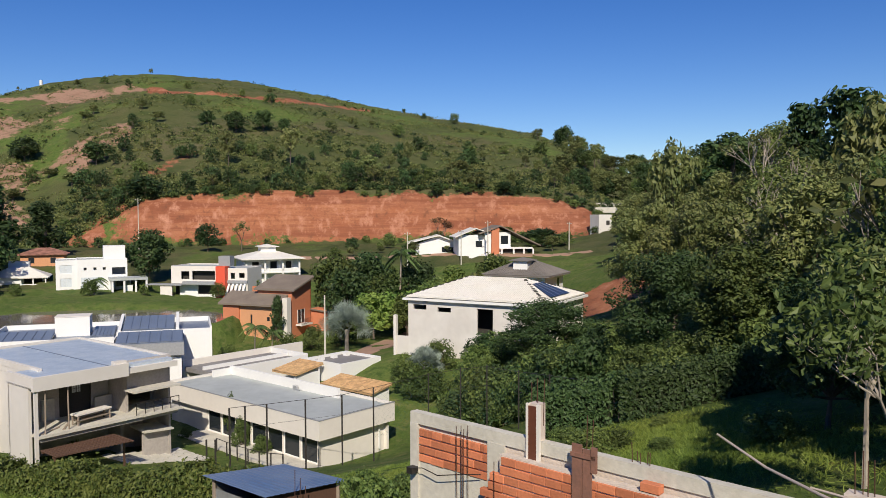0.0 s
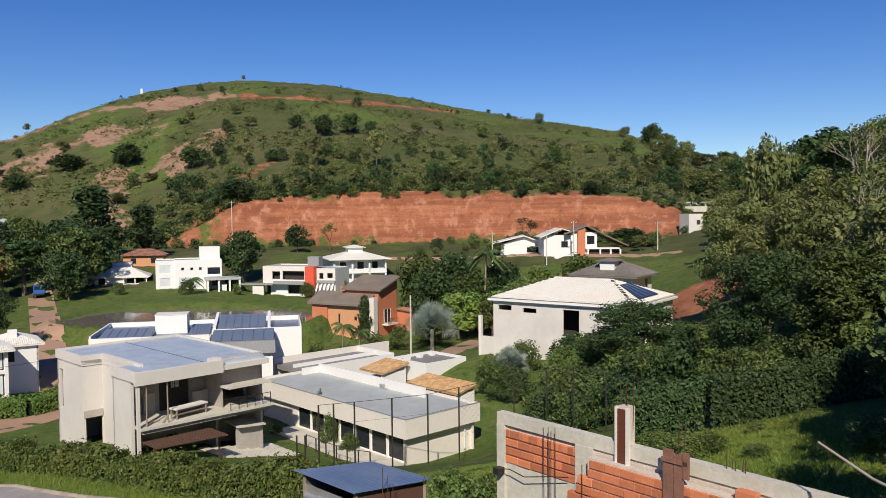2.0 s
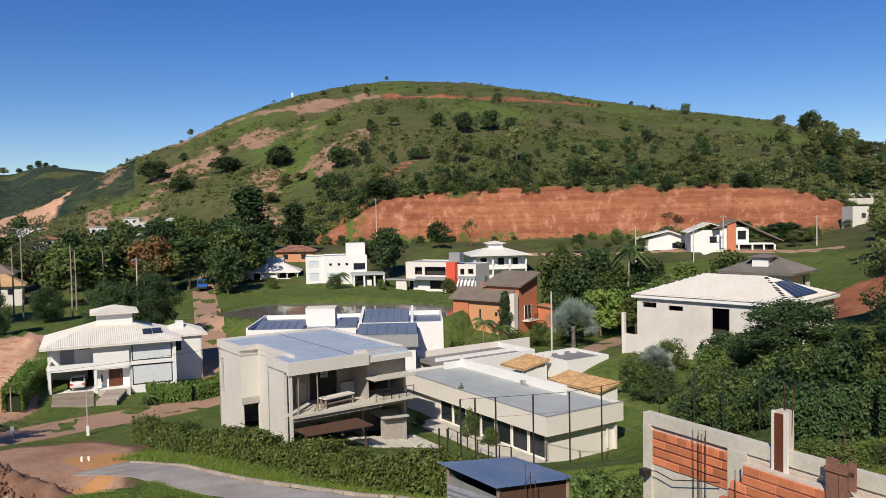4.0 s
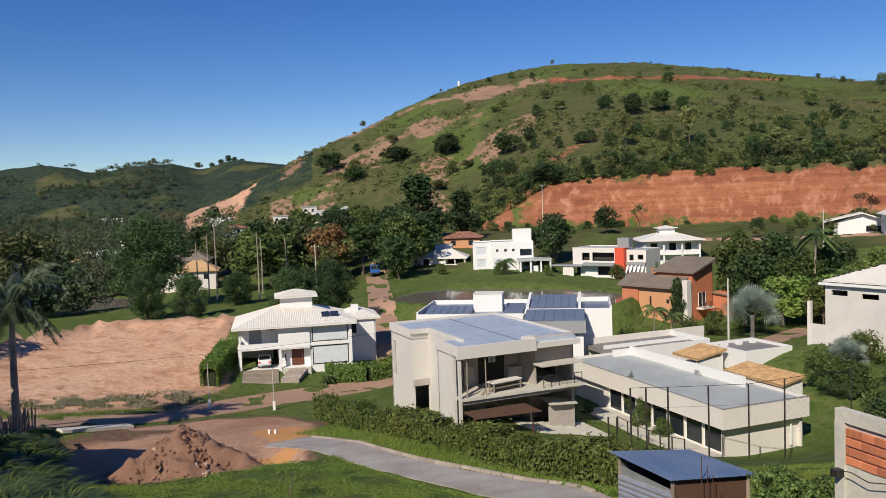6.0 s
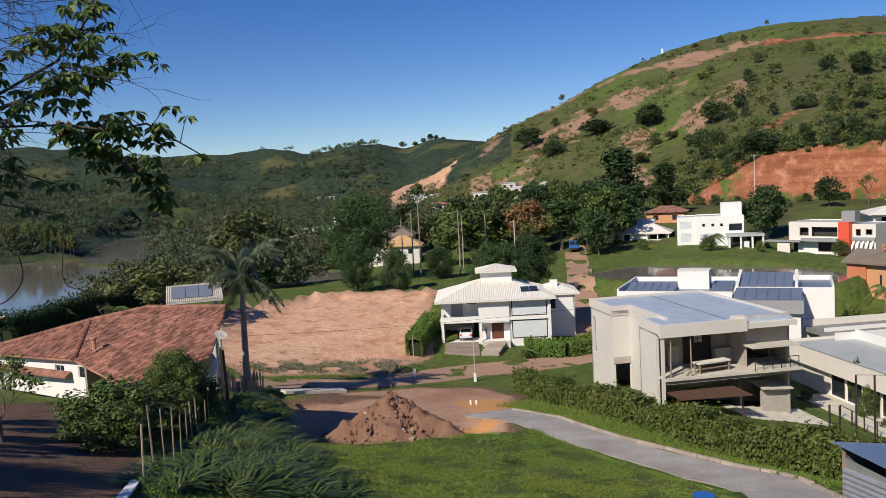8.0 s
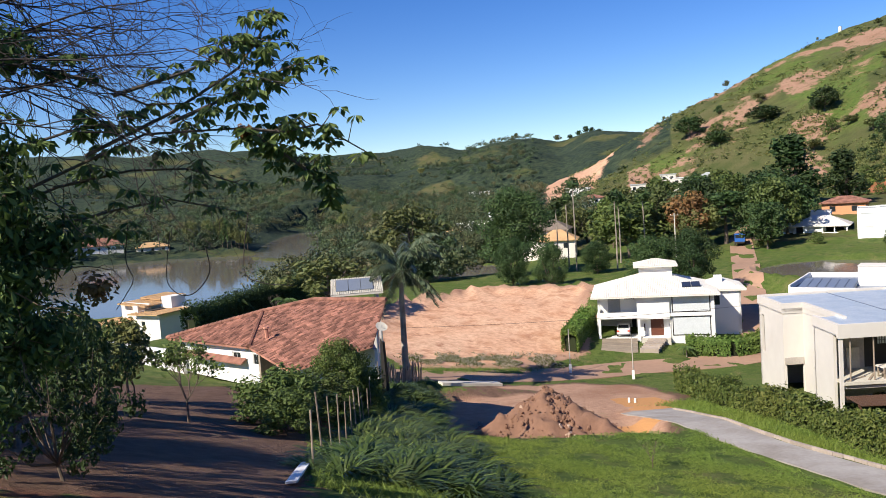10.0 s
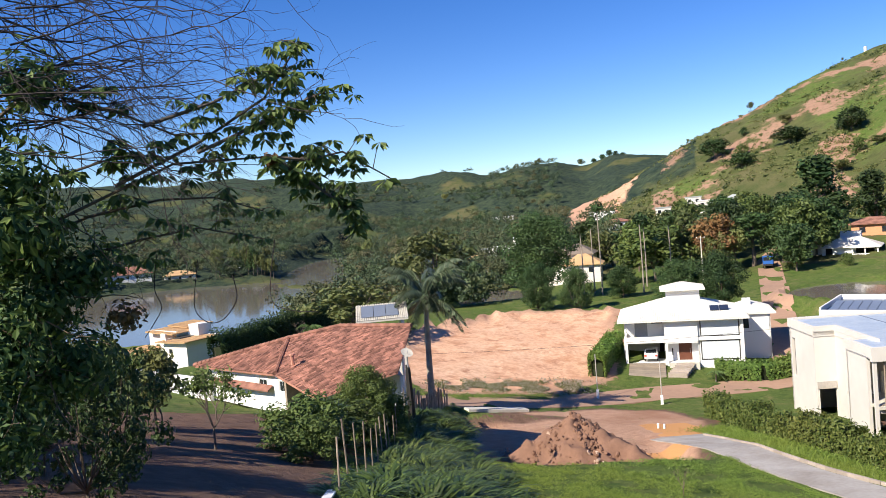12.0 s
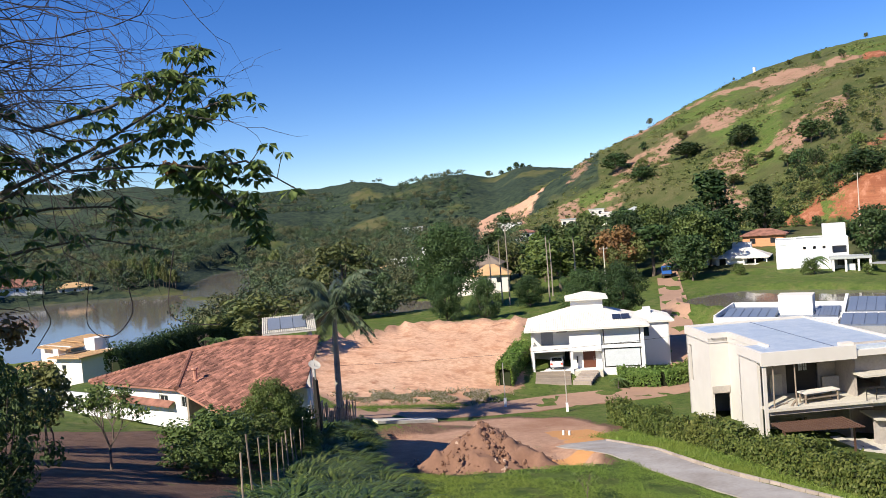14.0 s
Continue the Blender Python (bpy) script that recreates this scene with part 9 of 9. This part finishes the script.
def beige_house():
    h = thing("house", -129.7, 35.2, 4.0, 16, "cream house with stepped straw-tiled roofs by the lake", "house")

    def tiled(pts):
        P = [Vector(p) for p in pts]
        bm = bmesh.new()
        slab(bm, P, 0.14)
        f = part("roof_face", bm, TILE_NEW, h)
        al, up = (P[1] - P[0]).normalized(), (P[3] - P[0]).normalized()
        bm = bmesh.new()
        tile_field(bm, [((p - P[0]).dot(al), (p - P[0]).dot(up)) for p in P], al, up, P[0], 0.16, 0.36, 0.01)
        tagged(part("roof_tiling", bm, TILE_NEW, f), kind="stuff")
    bm = bmesh.new()
    wall(bm, (0.1, 0), (4.5, 0), -1.5, 3.75, 0.2, [(0.9, 1.6, 2.0, 2.7)])
    wall(bm, (4.5, 0.2), (4.5, 5), -1.5, 4.0, 0.2)
    wall(bm, (0.1, 5), (0.1, 0.2), -1.5, 4.2, 0.2)
    wall(bm, (4.5, 5.2), (0.1, 5.2), -1.5, 4.3, 0.2)
    wall(bm, (-5.6, 2.0), (0.1, 2.0), -1.5, 5.1, 0.2, [(3.0, 4.0, 0, 2.4)])
    wall(bm, (-5.6, 8.0), (-5.6, 2.2), -1.5, 5.1, 0.2)
    part("wall", bm, CREAM, h)
    part("pier", boxes((-1.6, 0.8, -1.5, -0.6, 2.0, 4.9)), CREAM, h)
    part("door", boxes((-2.6, 2.08, 0, -1.6, 2.12, 2.4)), DARK, h)
    part("window", boxes((1.0, 0.06, 2.0, 1.7, 0.1, 2.7)), GLASS, h)
    tiled([(-.6, -.8, 3.85), (5.2, -.8, 4.1), (5.2, 4.6, 4.3), (-.6, 4.6, 4.05)])
    tiled([(-5.0, 1.0, 5.0), (0.6, 1.0, 4.8), (0.6, 5.0, 5.0), (-5.0, 5.0, 5.2)])
    tiled([(-4.6, 4.2, 5.5), (-.6, 4.2, 5.3), (-.6, 8.4, 5.5), (-4.6, 8.4, 5.7)])
    tiled([(-6.6, -1.6, 2.1), (-2.4, -1.6, 2.1), (-2.4, 1.9, 2.5), (-6.6, 1.9, 2.5)])
    part("skylight", boxes((0.2, 1.2, 3.9, 1.7, 3.4, 4.25)), DARK, h)
    part("post", boxes((-2.7, -1.4, -1.5, -2.55, -1.25, 2.0)), OLD_WOOD, h)
    part("post", boxes((-6.4, -1.4, -1.5, -6.25, -1.25, 2.0)), OLD_WOOD, h)
    h.scale = (1.42, 1.2, 1.0)
    return h


beige_house()
slab_thing("boat_house", -129.5, 41.2, gz(-129.5, 41.2) - 0.3, 20, 2.4, 2.6, 10.3 - gz(-129.5, 41.2), WHITE, "small white lakeside hut with flat roof", "hut")
slab_thing("garden_wall", -68.5, 19.0, 10.8, 14, 12, 0.3, 1.9, WHITE, "long white garden wall beside the tiled house", "wall")


# ---- yard fence, slats, dish ----
def slat_fence():
    f = thing("slat_fence", 0, 0, 0, 0, "uneven weathered wooden slat fence above the pit", "fence")
    a, b = Vector((-45.0, 28.0, 0)), Vector((-53.0, 36.2, 0))
    rng = random.Random(4)
    n = 46
    for k in range(n):
        p = a.lerp(b, k / (n - 1))
        z = gz(p.x, p.y)
        h = rng.uniform(1.8, 2.35) - 0.1 * k / n
        bm = boxes((-.1, -.02, -.3, .1, .02, h))
        s = part("slat", bm, OLD_WOOD, f)
        s.matrix_basis = pose(p.x, p.y, z, rng.uniform(-4, 4), rng.uniform(-5, 5), -43 + rng.uniform(-8, 8))
    for hgt in (0.35, 0.95):
        bm = bmesh.new()
        tube(bm, (a.x, a.y, gz(a.x, a.y) + hgt), (b.x, b.y, gz(b.x, b.y) + hgt), 0.035, n=5)
        part("rail", bm, OLD_WOOD, f)


slat_fence()


def yard_fence():
    f = thing("post_fence", 0, 0, 0, 0, "thin leaning posts with wire along the yard", "fence")
    a, b = Vector((-19.5, 9.6, 0)), Vector((-42, 25.6, 0))
    rng = random.Random(14)
    tops = []
    for k in range(15):
        p = a.lerp(b, k / 14)
        z = gz(p.x, p.y)
        h = rng.uniform(1.6, 2.2)
        bm = bmesh.new()
        q = Vector((p.x + rng.uniform(-.12, .12), p.y + rng.uniform(-.12, .12), z + h))
        tube(bm, (p.x, p.y, z - .3), q, 0.032, 0.026, 6)
        part("post", bm, OLD_WOOD, f)
        tops.append((Vector((p.x, p.y, z)), q))
    for s in (0.35, 0.65, 0.9):
        for (a0, a1), (b0, b1) in zip(tops, tops[1:]):
            bm = bmesh.new()
            tube(bm, a0.lerp(a1, s), b0.lerp(b1, s), 0.003, n=4)
            part("wire", bm, BLACK_METAL, f)


yard_fence()


def satellite_dish():
    d = thing("satellite_dish", -39.4, 24.4, gz(-39.4, 24.4), 0, "pale round satellite dish on a dark boarded post", "dish")
    top = 16.3 - d.location.z
    bm = bmesh.new()
    tube(bm, (0, 0, -.3), (0, 0, top), 0.05)
    part("pole", bm, STEEL, d)
    bm = bmesh.new()
    n, rings = 20, []
    for i in range(5):
        r = 0.36 * i / 4
        rings.append([bm.verts.new((r * math.cos(6.2832 * k / n), r * math.sin(6.2832 * k / n) , 0.35 * r * r)) for k in range(n)] if i else [bm.verts.new((0, 0, 0))])
    for k in range(n):
        bm.faces.new((rings[0][0], rings[1][k], rings[1][(k + 1) % n]))
    for p, q in zip(rings[1:], rings[2:]):
        for k in range(n):
            bm.faces.new((p[k], q[k], q[(k + 1) % n], p[(k + 1) % n]))
    bmesh.ops.solidify(bm, geom=bm.faces[:], thickness=0.02)
    r = part("reflector", bm, PALE_CONCRETE, d)
    r.matrix_basis = Matrix.Translation((0, 0, top)) @ (Vector((0.62, -0.05, 0.78)).to_track_quat("Z", "Y").to_matrix().to_4x4())
    bm = bmesh.new()
    tube(bm, (0.1, -.05, top), (0.42, -.2, top + .2), 0.02, n=5)
    part("feed_arm", bm, STEEL, d)
    bm = bmesh.new()
    hull(bm, [(-.3, -.1, -.4), (.3, -.1, -.4), (.3, .1, -.4), (-.3, .1, -.4)], [(-.14, -.08, top - .7), (.12, -.08, top - .9), (.12, .08, top - .9), (-.14, .08, top - .7)])
    part("boarding", bm, BLACK_METAL, d)


satellite_dish()


def rough_bank():
    """Long grass on the bank between the yard and the lawn, and along the hedge."""
    rng = np.random.default_rng(51)
    P, Nn, S = [], [], []
    for line, width, n, size in (([(-16, 9.5), (-24, 15.2), (-33, 21.2), (-42, 27.0), (-50, 32.8)], 2.0, 20000, 0.13), ([(-40.5, 54), (-38, 51.3), (-33, 48.3), (-26, 44), (-19, 39.8), (-14, 36.4), (-11, 33.6)], 2.6, 22000, 0.17), ([(-69, 45), (-65, 60)], 2, 2500, 0.15), ([(4, 31), (8, 27.5), (12, 25)], 6, 26000, 0.12), ([(5, 37), (11, 33)], 5, 14000, 0.12)):
        L = np.array(line, float)
        s = np.r_[0, np.cumsum(np.hypot(*np.diff(L, axis=0).T))]
        u = rng.uniform(0, s[-1], n)
        x = np.interp(u, s, L[:, 0]) + rng.normal(size=n) * width * 0.4
        y = np.interp(u, s, L[:, 1]) + rng.normal(size=n) * width * 0.4
        near = np.full(n, 1e9)
        for (x0, y0, _), (x1, y1, _) in zip(DRIVE, DRIVE[1:]):
            t = np.clip(((x - x0) * (x1 - x0) + (y - y0) * (y1 - y0)) / ((x1 - x0) ** 2 + (y1 - y0) ** 2), 0, 1)
            near = np.minimum(near, np.hypot(x - x0 - t * (x1 - x0), y - y0 - t * (y1 - y0)))
        x, y = x[near > 1.65], y[near > 1.65]
        n = len(x)
        P.append(np.c_[x, y, ground_z(x, y) + size * 0.45])
        Nn.append(rng.normal(size=(n, 3)) * np.array([1, 1, 0.45]))
        S.append(np.full(n, size))
    me = leaf_mesh("long_grass", np.concatenate(P), np.concatenate(Nn), np.concatenate(S), rng, 3.0, 0, 0.1)
    me.materials.append(GRASS)
    tagged(new("long_grass", me), "long uncut grass on the banks", "grass", kind="stuff")


rough_bank()


def dry_weeds():
    """Trampled dry weeds along the front of the bare plot."""
    rng = np.random.default_rng(63)
    for n, mat, lab in ((7000, LEAF_OLIVE, "low olive weeds on the front of the bare plot"), (4000, DRY, "dry straw-coloured weeds on the front of the bare plot")):
        u = rng.random(n)
        x = -73.5 + 6.5 * u + rng.normal(size=n) * 1.3
        y = 50 + 15 * u + rng.normal(size=n) * 1.4
        keep = lumps(x, y, 5, 23) > -0.25
        x, y = x[keep], y[keep]
        pos = np.c_[x, y, ground_z(x, y) + 0.1]
        me = leaf_mesh("dry_weeds", pos, rng.normal(size=pos.shape) * np.array([1, 1, 0.6]), np.full(len(x), 0.2), rng, 2.0, 0, 0.2)
        me.materials.append(mat)
        tagged(new("dry_weeds", me), lab, "weeds", kind="stuff")


dry_weeds()


def fern_tussock(seed, mat):
    """A clump of long arching blades about 1 m across."""
    rng = random.Random(seed)
    ob = new("grass_tussock")
    for name, count in (("outer_tuft", 120), ("inner_tuft", 60)):
        bm = bmesh.new()
        for k in range(count):
            a, rise = rng.uniform(0, 6.283), rng.uniform(0.35, 0.75) if name == "outer_tuft" else rng.uniform(0.7, 1.0)
            L = rng.uniform(0.55, 1.05)
            d = Vector((math.cos(a), math.sin(a), 0))
            n = Vector((-d.y, d.x, 0)) * rng.uniform(0.022, 0.04)
            root = d * rng.uniform(0, 0.16)
            rows = []
            for i in range(5):
                u = i / 4
                c = root + d * L * u * (0.55 + 0.4 * u) + Vector((0, 0, L * (rise * u * 1.5 - rise * u * u * 1.15)))
                w = n * (1.0 - u) ** 0.6 if i < 4 else Vector((0, 0, 0))
                rows.append((c - w, c + w))
            v = [[bm.verts.new(p) for p in r] for r in rows[:4]]
            tip = bm.verts.new(rows[4][0])
            for i in range(3):
                bm.faces.new((v[i][0], v[i][1], v[i + 1][1], v[i + 1][0]))
            bm.faces.new((v[3][0], v[3][1], tip))
        me = bpy.data.meshes.new(name)
        bm.to_mesh(me)
        bm.free()
        me.materials.append(mat)
        new(name, me).parent = ob
    return ob


def fern_bank():
    rng = random.Random(91)
    line = [(-17.5, 11.2), (-20.5, 13.2), (-24.5, 15.6), (-30, 19.3), (-35.5, 23.0), (-41.4, 27.2)]
    kinds = [fern_tussock(1, FERN), fern_tussock(2, FERN), fern_tussock(3, FERN_LIGHT)]
    used = set()
    for k in range(230):
        u = (k + rng.random()) / 230 * (len(line) - 1)
        i = int(u)
        x = line[i][0] + (line[i + 1][0] - line[i][0]) * (u - i) + rng.gauss(0, 1.1)
        y = line[i][1] + (line[i + 1][1] - line[i][1]) * (u - i) + rng.gauss(0, 1.1)
        s, j = rng.uniform(0.95, 1.75), rng.choice([0, 0, 1, 1, 2])
        m = pose(x, y, gz(x, y) - 0.05, rng.uniform(-12, 12), rng.uniform(-12, 12), rng.uniform(0, 360)) @ Matrix.Diagonal((s, s, s * rng.uniform(0.8, 1.1), 1))
        if j in used:
            ob = copy_thing(kinds[j], m)
            ob.matrix_basis = m
        else:
            used.add(j)
            ob = kinds[j]
            ob.matrix_basis = m
        tagged(ob, "pale green arching fern tussock on the bank" if j == 2 else "arching green fern tussock on the bank", "fern", "ferns on the bank")


FERN = leaf_material("fern_blade", (0.034, 0.066, 0.017), (0.115, 0.170, 0.042), 0.25, 0.45)
FERN_LIGHT = leaf_material("pale_fern_blade", (0.075, 0.120, 0.026), (0.170, 0.225, 0.058), 0.25, 0.45)
fern_bank()
# shrubs of the yard
for x, y, h, r, k in [(-30.3, 13.8, 2.5, 2.2, "near_shrub"), (-33, 16.5, 2.3, 2.2, "near_shrub"), (-27.5, 12.6, 1.8, 1.5, "near_shrub"), (-35.8, 19.4, 3.9, 1.6, "near"), (-38.5, 21.8, 2.6, 0.8, "light"), (-36.6, 21.2, 2.6, 1.6, "near_shrub")]:
    plant(k, x, y, h, r, "leafy garden shrub beside the yard fence", "shrub", variants=2)
for x, y, h, r in [(-33.5, 8.6, 3.6, 1.5), (-27, 5.2, 3.4, 1.7), (-30, 3.5, 4.5, 1.9), (-36, 7.0, 3.8, 1.4)]:
    plant("open", x, y, h, r, "slim young fruit tree in the earth yard", "tree", variants=2)


# ---- poles, small houses ----
def utility_pole(x, y, h, label, cross=True):
    p = thing("utility_pole", x, y, gz(x, y) - 0.3, 40, label, "pole", "utility poles")
    bm = bmesh.new()
    tube(bm, (0, 0, 0), (0, 0, h), 0.14 if h > 6 else 0.06, 0.09 if h > 6 else 0.05)
    part("shaft", bm, PALE_CONCRETE if h > 6 else CONCRETE, p)
    if h < 6:
        part("base", boxes((-.14, -.14, 0, .14, .14, 1.3)), WHITE, p)
    if cross:
        part("crossarm", boxes((-.8, -.06, h - .5, .8, .06, h - .38)), OLD_WOOD, p)
        for x0 in (-.7, 0, .7):
            part("insulator", boxes((x0 - .05, -.05, h - .38, x0 + .05, .05, h - .22)), WHITE, p)


utility_pole(-14.8, 99.5, 9.0, "pale concrete pole beside the fan palm", False)
utility_pole(-62.3, 62.6, 5.2, "thin pole with white base at the hedge", False)
utility_pole(-55.4, 64.9, 4.8, "thin pole with white base at the drive", False)
for x, y, h in ((-8, 180, 8), (4, 176, 8), (10, 178, 9), (-97, 128, 10), (-80, 210, 14), (30, 190, 7)):
    utility_pole(x, y, h, "grey roadside utility pole with crossarm")


def small_house(x, y, turn, w, d, h, rise, wall_mat, roof_mat, label, z=None):
    t = thing("house", x, y, gz(x, y) if z is None else z, turn, label, "house")
    part("wall", boxes((-w / 2, -d / 2, -3, w / 2, d / 2, h)), wall_mat, t)
    bm = bmesh.new()
    if rise > 0:
        hip_roof(bm, -w / 2, -d / 2, w / 2, d / 2, h, rise, 0.7, 0.2)
    else:
        slab(bm, [(-w / 2 - .3, -d / 2 - .3, h + .3), (w / 2 + .3, -d / 2 - .3, h + .3), (w / 2 + .3, d / 2 + .3, h + .3), (-w / 2 - .3, d / 2 + .3, h + .3)], 0.3)
    part("roof", bm, roof_mat, t)
    for k in range(max(2, int(w / 4))):
        u = -w / 2 + (k + 0.5) * w / max(2, int(w / 4))
        part("window", boxes((u - .6, -d / 2 - .04, h - 2.0, u + .6, -d / 2, h - 0.8)), GLASS, t)


for a in [(-143, 142, 40, 9, 7, 5.0, 2.4, CREAM, TILE_NEW, "cream house with straw-coloured hipped roof among trees"), (-152, 147, 35, 12, 8, 7.6, 2.6, CREAM, ROOF_BROWN, "house with brown hipped roof among trees"),
          (-231, 175, 40, 13, 9, 5.2, 2.8, CREAM, TILE_NEW, "tan roofed house among the trees"), (-238, 196, 45, 18, 9, 8, 0, WHITE, WHITE, "long white flat house among trees"), (-231, 199, 45, 7, 7, 11, 0, WHITE, WHITE, "white cubic house among trees"),
          (-414, 98, 77, 22, 11, 3.6, 3.6, WHITE, TILE, "lakeside house with broad terracotta roof", 4.6), (-407.6, 121.7, 73, 15, 9, 3.2, 2.2, CREAM, TILE_NEW, "lakeside house with tan tiled roof", 2.4),
          (-440, 166.8, 68, 24, 12, 2.6, 0, WHITE, ROOF_GREY, "white sheds beyond the lake"),
          (-256.5, 269.4, 43, 11, 8, 19.9 - gz(-256.5, 269.4), 0, WHITE, WHITE, "white block house below the red cutting"), (-214, 260, 40, 6, 5, 3.4, 0, CREAM, ROOF_GREY, "pale house at the hill foot"),
          (-196, 264, 35, 6, 5, 3.4, 0, CREAM, WHITE, "white house on the hill slope"), (-183, 263, 35, 6, 5, 3.4, 1.5, CREAM, ROOF_GREY, "pale house on the hill slope"), (-183, 253, 35, 6, 5, 3.4, 0, CREAM, ROOF_GREY, "pale house on the hill slope"),
          (-205, 268, 35, 6, 5, 3.4, 0, CREAM, ROOF_GREY, "white house on the hill slope"), (-230, 250, 35, 8, 7, 2.8, 1.4, WHITE, TILE, "white house with tile roof at the hill foot"), (-170, 240, 35, 7, 6, 4, 1.4, WHITE, TILE, "white house with tile roof at the hill foot"),
          (-92, 184, 20, 9, 6, 2.4, 1.4, ORANGE, TILE, "brick-red house with tiled roof behind the pond"), (-480, 395, 50, 16, 10, 7, 0, WHITE, WHITE, "white far house on the valley side")]:
    small_house(*a)


def truck():
    t = thing("truck", -98.2, 151.4, gz(-98.2, 151.4) + 0.08, 122, "blue flatbed truck parked on the lane", "truck")
    part("chassis", boxes((-3, -.9, .5, 3, .9, .85)), BLACK_METAL, t)
    part("cab", boxes((-3.0, -1.0, .85, -1.4, 1.0, 2.5)), BLUE, t)
    part("windscreen", boxes((-3.03, -.85, 1.6, -2.99, .85, 2.3)), GLASS, t)
    part("cargo_bed", boxes((-1.2, -1.05, .9, 3, 1.05, 1.1), (-1.2, -1.05, 1.1, 3, -.98, 1.7), (-1.2, .98, 1.1, 3, 1.05, 1.7)), BLUE, t)
    for x in (-2.2, 1.8):
        for y in (-.95, .95):
            bm = bmesh.new()
            tube(bm, (x, y - .13, .45), (x, y + .13, .45), .45, n=12)
            part("wheel", bm, BLACK_METAL, t)


truck()


def stepped_plots():
    """Two terraced plots with pale retaining walls on the slope."""
    for x, y, z, w in ((54, 272, 27.5, 13), (50, 258, 23.5, 12)):
        t = thing("retaining_wall", x, y, gz(x, y), -15, "pale retaining wall round a terraced plot", "wall")
        part("front", boxes((-w / 2, -6, -1.2, w / 2, -5.7, 0.5)), PALE_CONCRETE, t)
        part("side", boxes((w / 2 - .3, -5.7, -1.2, w / 2, 6, 0.9)), PALE_CONCRETE, t)
        part("side", boxes((-w / 2, -5.7, -1.2, -w / 2 + .3, 6, 0.9)), PALE_CONCRETE, t)


stepped_plots()
slab_thing("pump_house", -54.1, 156.0, 7.6, 10, 2.2, 1.6, 2.0, CREAM, "small cream pump house on the pond lawn", "hut")


def wires():
    """A slack service cable from the outbuilding to the raw house."""
    w = thing("power_cable", 0, 0, 0, 0, "thin slack power cable above the bare plot", "cable")
    pts = [CABLE]
    for a, b, sag in pts:
        a, b = Vector(a), Vector(b)
        bm = bmesh.new()
        bent(bm, [a.lerp(b, k / 14) - Vector((0, 0, sag * 4 * (k / 14) * (1 - k / 14))) for k in range(15)], 0.014, 0.014, 4)
        part("cable", bm, BLACK_METAL, w)


CABLE = ((-62.9, 41.2, 11.2), (-42.7, 69.4, 11.0), 0.35)
wires()


def tank():
    t = thing("water_tower", -185, 425, 0, 0, "small white water tank on the crest", "tank")
    d = 515
    x, y = math.sin(radians(-26.5)) * d, math.cos(radians(-26.5)) * d
    t.location = (x, y, gz(x, y))
    bm = bmesh.new()
    tube(bm, (0, 0, -1), (0, 0, 2.4), 0.85, n=14)
    part("body", bm, WHITE, t)
    bm = bmesh.new()
    tube(bm, (0, 0, 2.4), (0, 0, 2.7), 0.9, 0.2, 14)
    part("lid", bm, WHITE, t)


tank()


def plank():
    """A white board lying on the yard's edge."""
    a, b = Vector((-15.9, 7.3, 0)), Vector((-20.1, 9.7, 0))
    d = (b - a).normalized()
    n = Vector((-d.y, d.x, 0)) * 0.13
    z0, z1 = gz(a.x, a.y) + 0.12, gz(b.x, b.y) + 0.16
    bm = bmesh.new()
    slab(bm, [(p.x, p.y, z) for p, z in ((a - n, z0), (b - n, z1), (b + n, z1), (a + n, z0))], 0.05)
    tagged(part("plank", bm, WHITE), "white painted board lying beside the yard", "board")


plank()
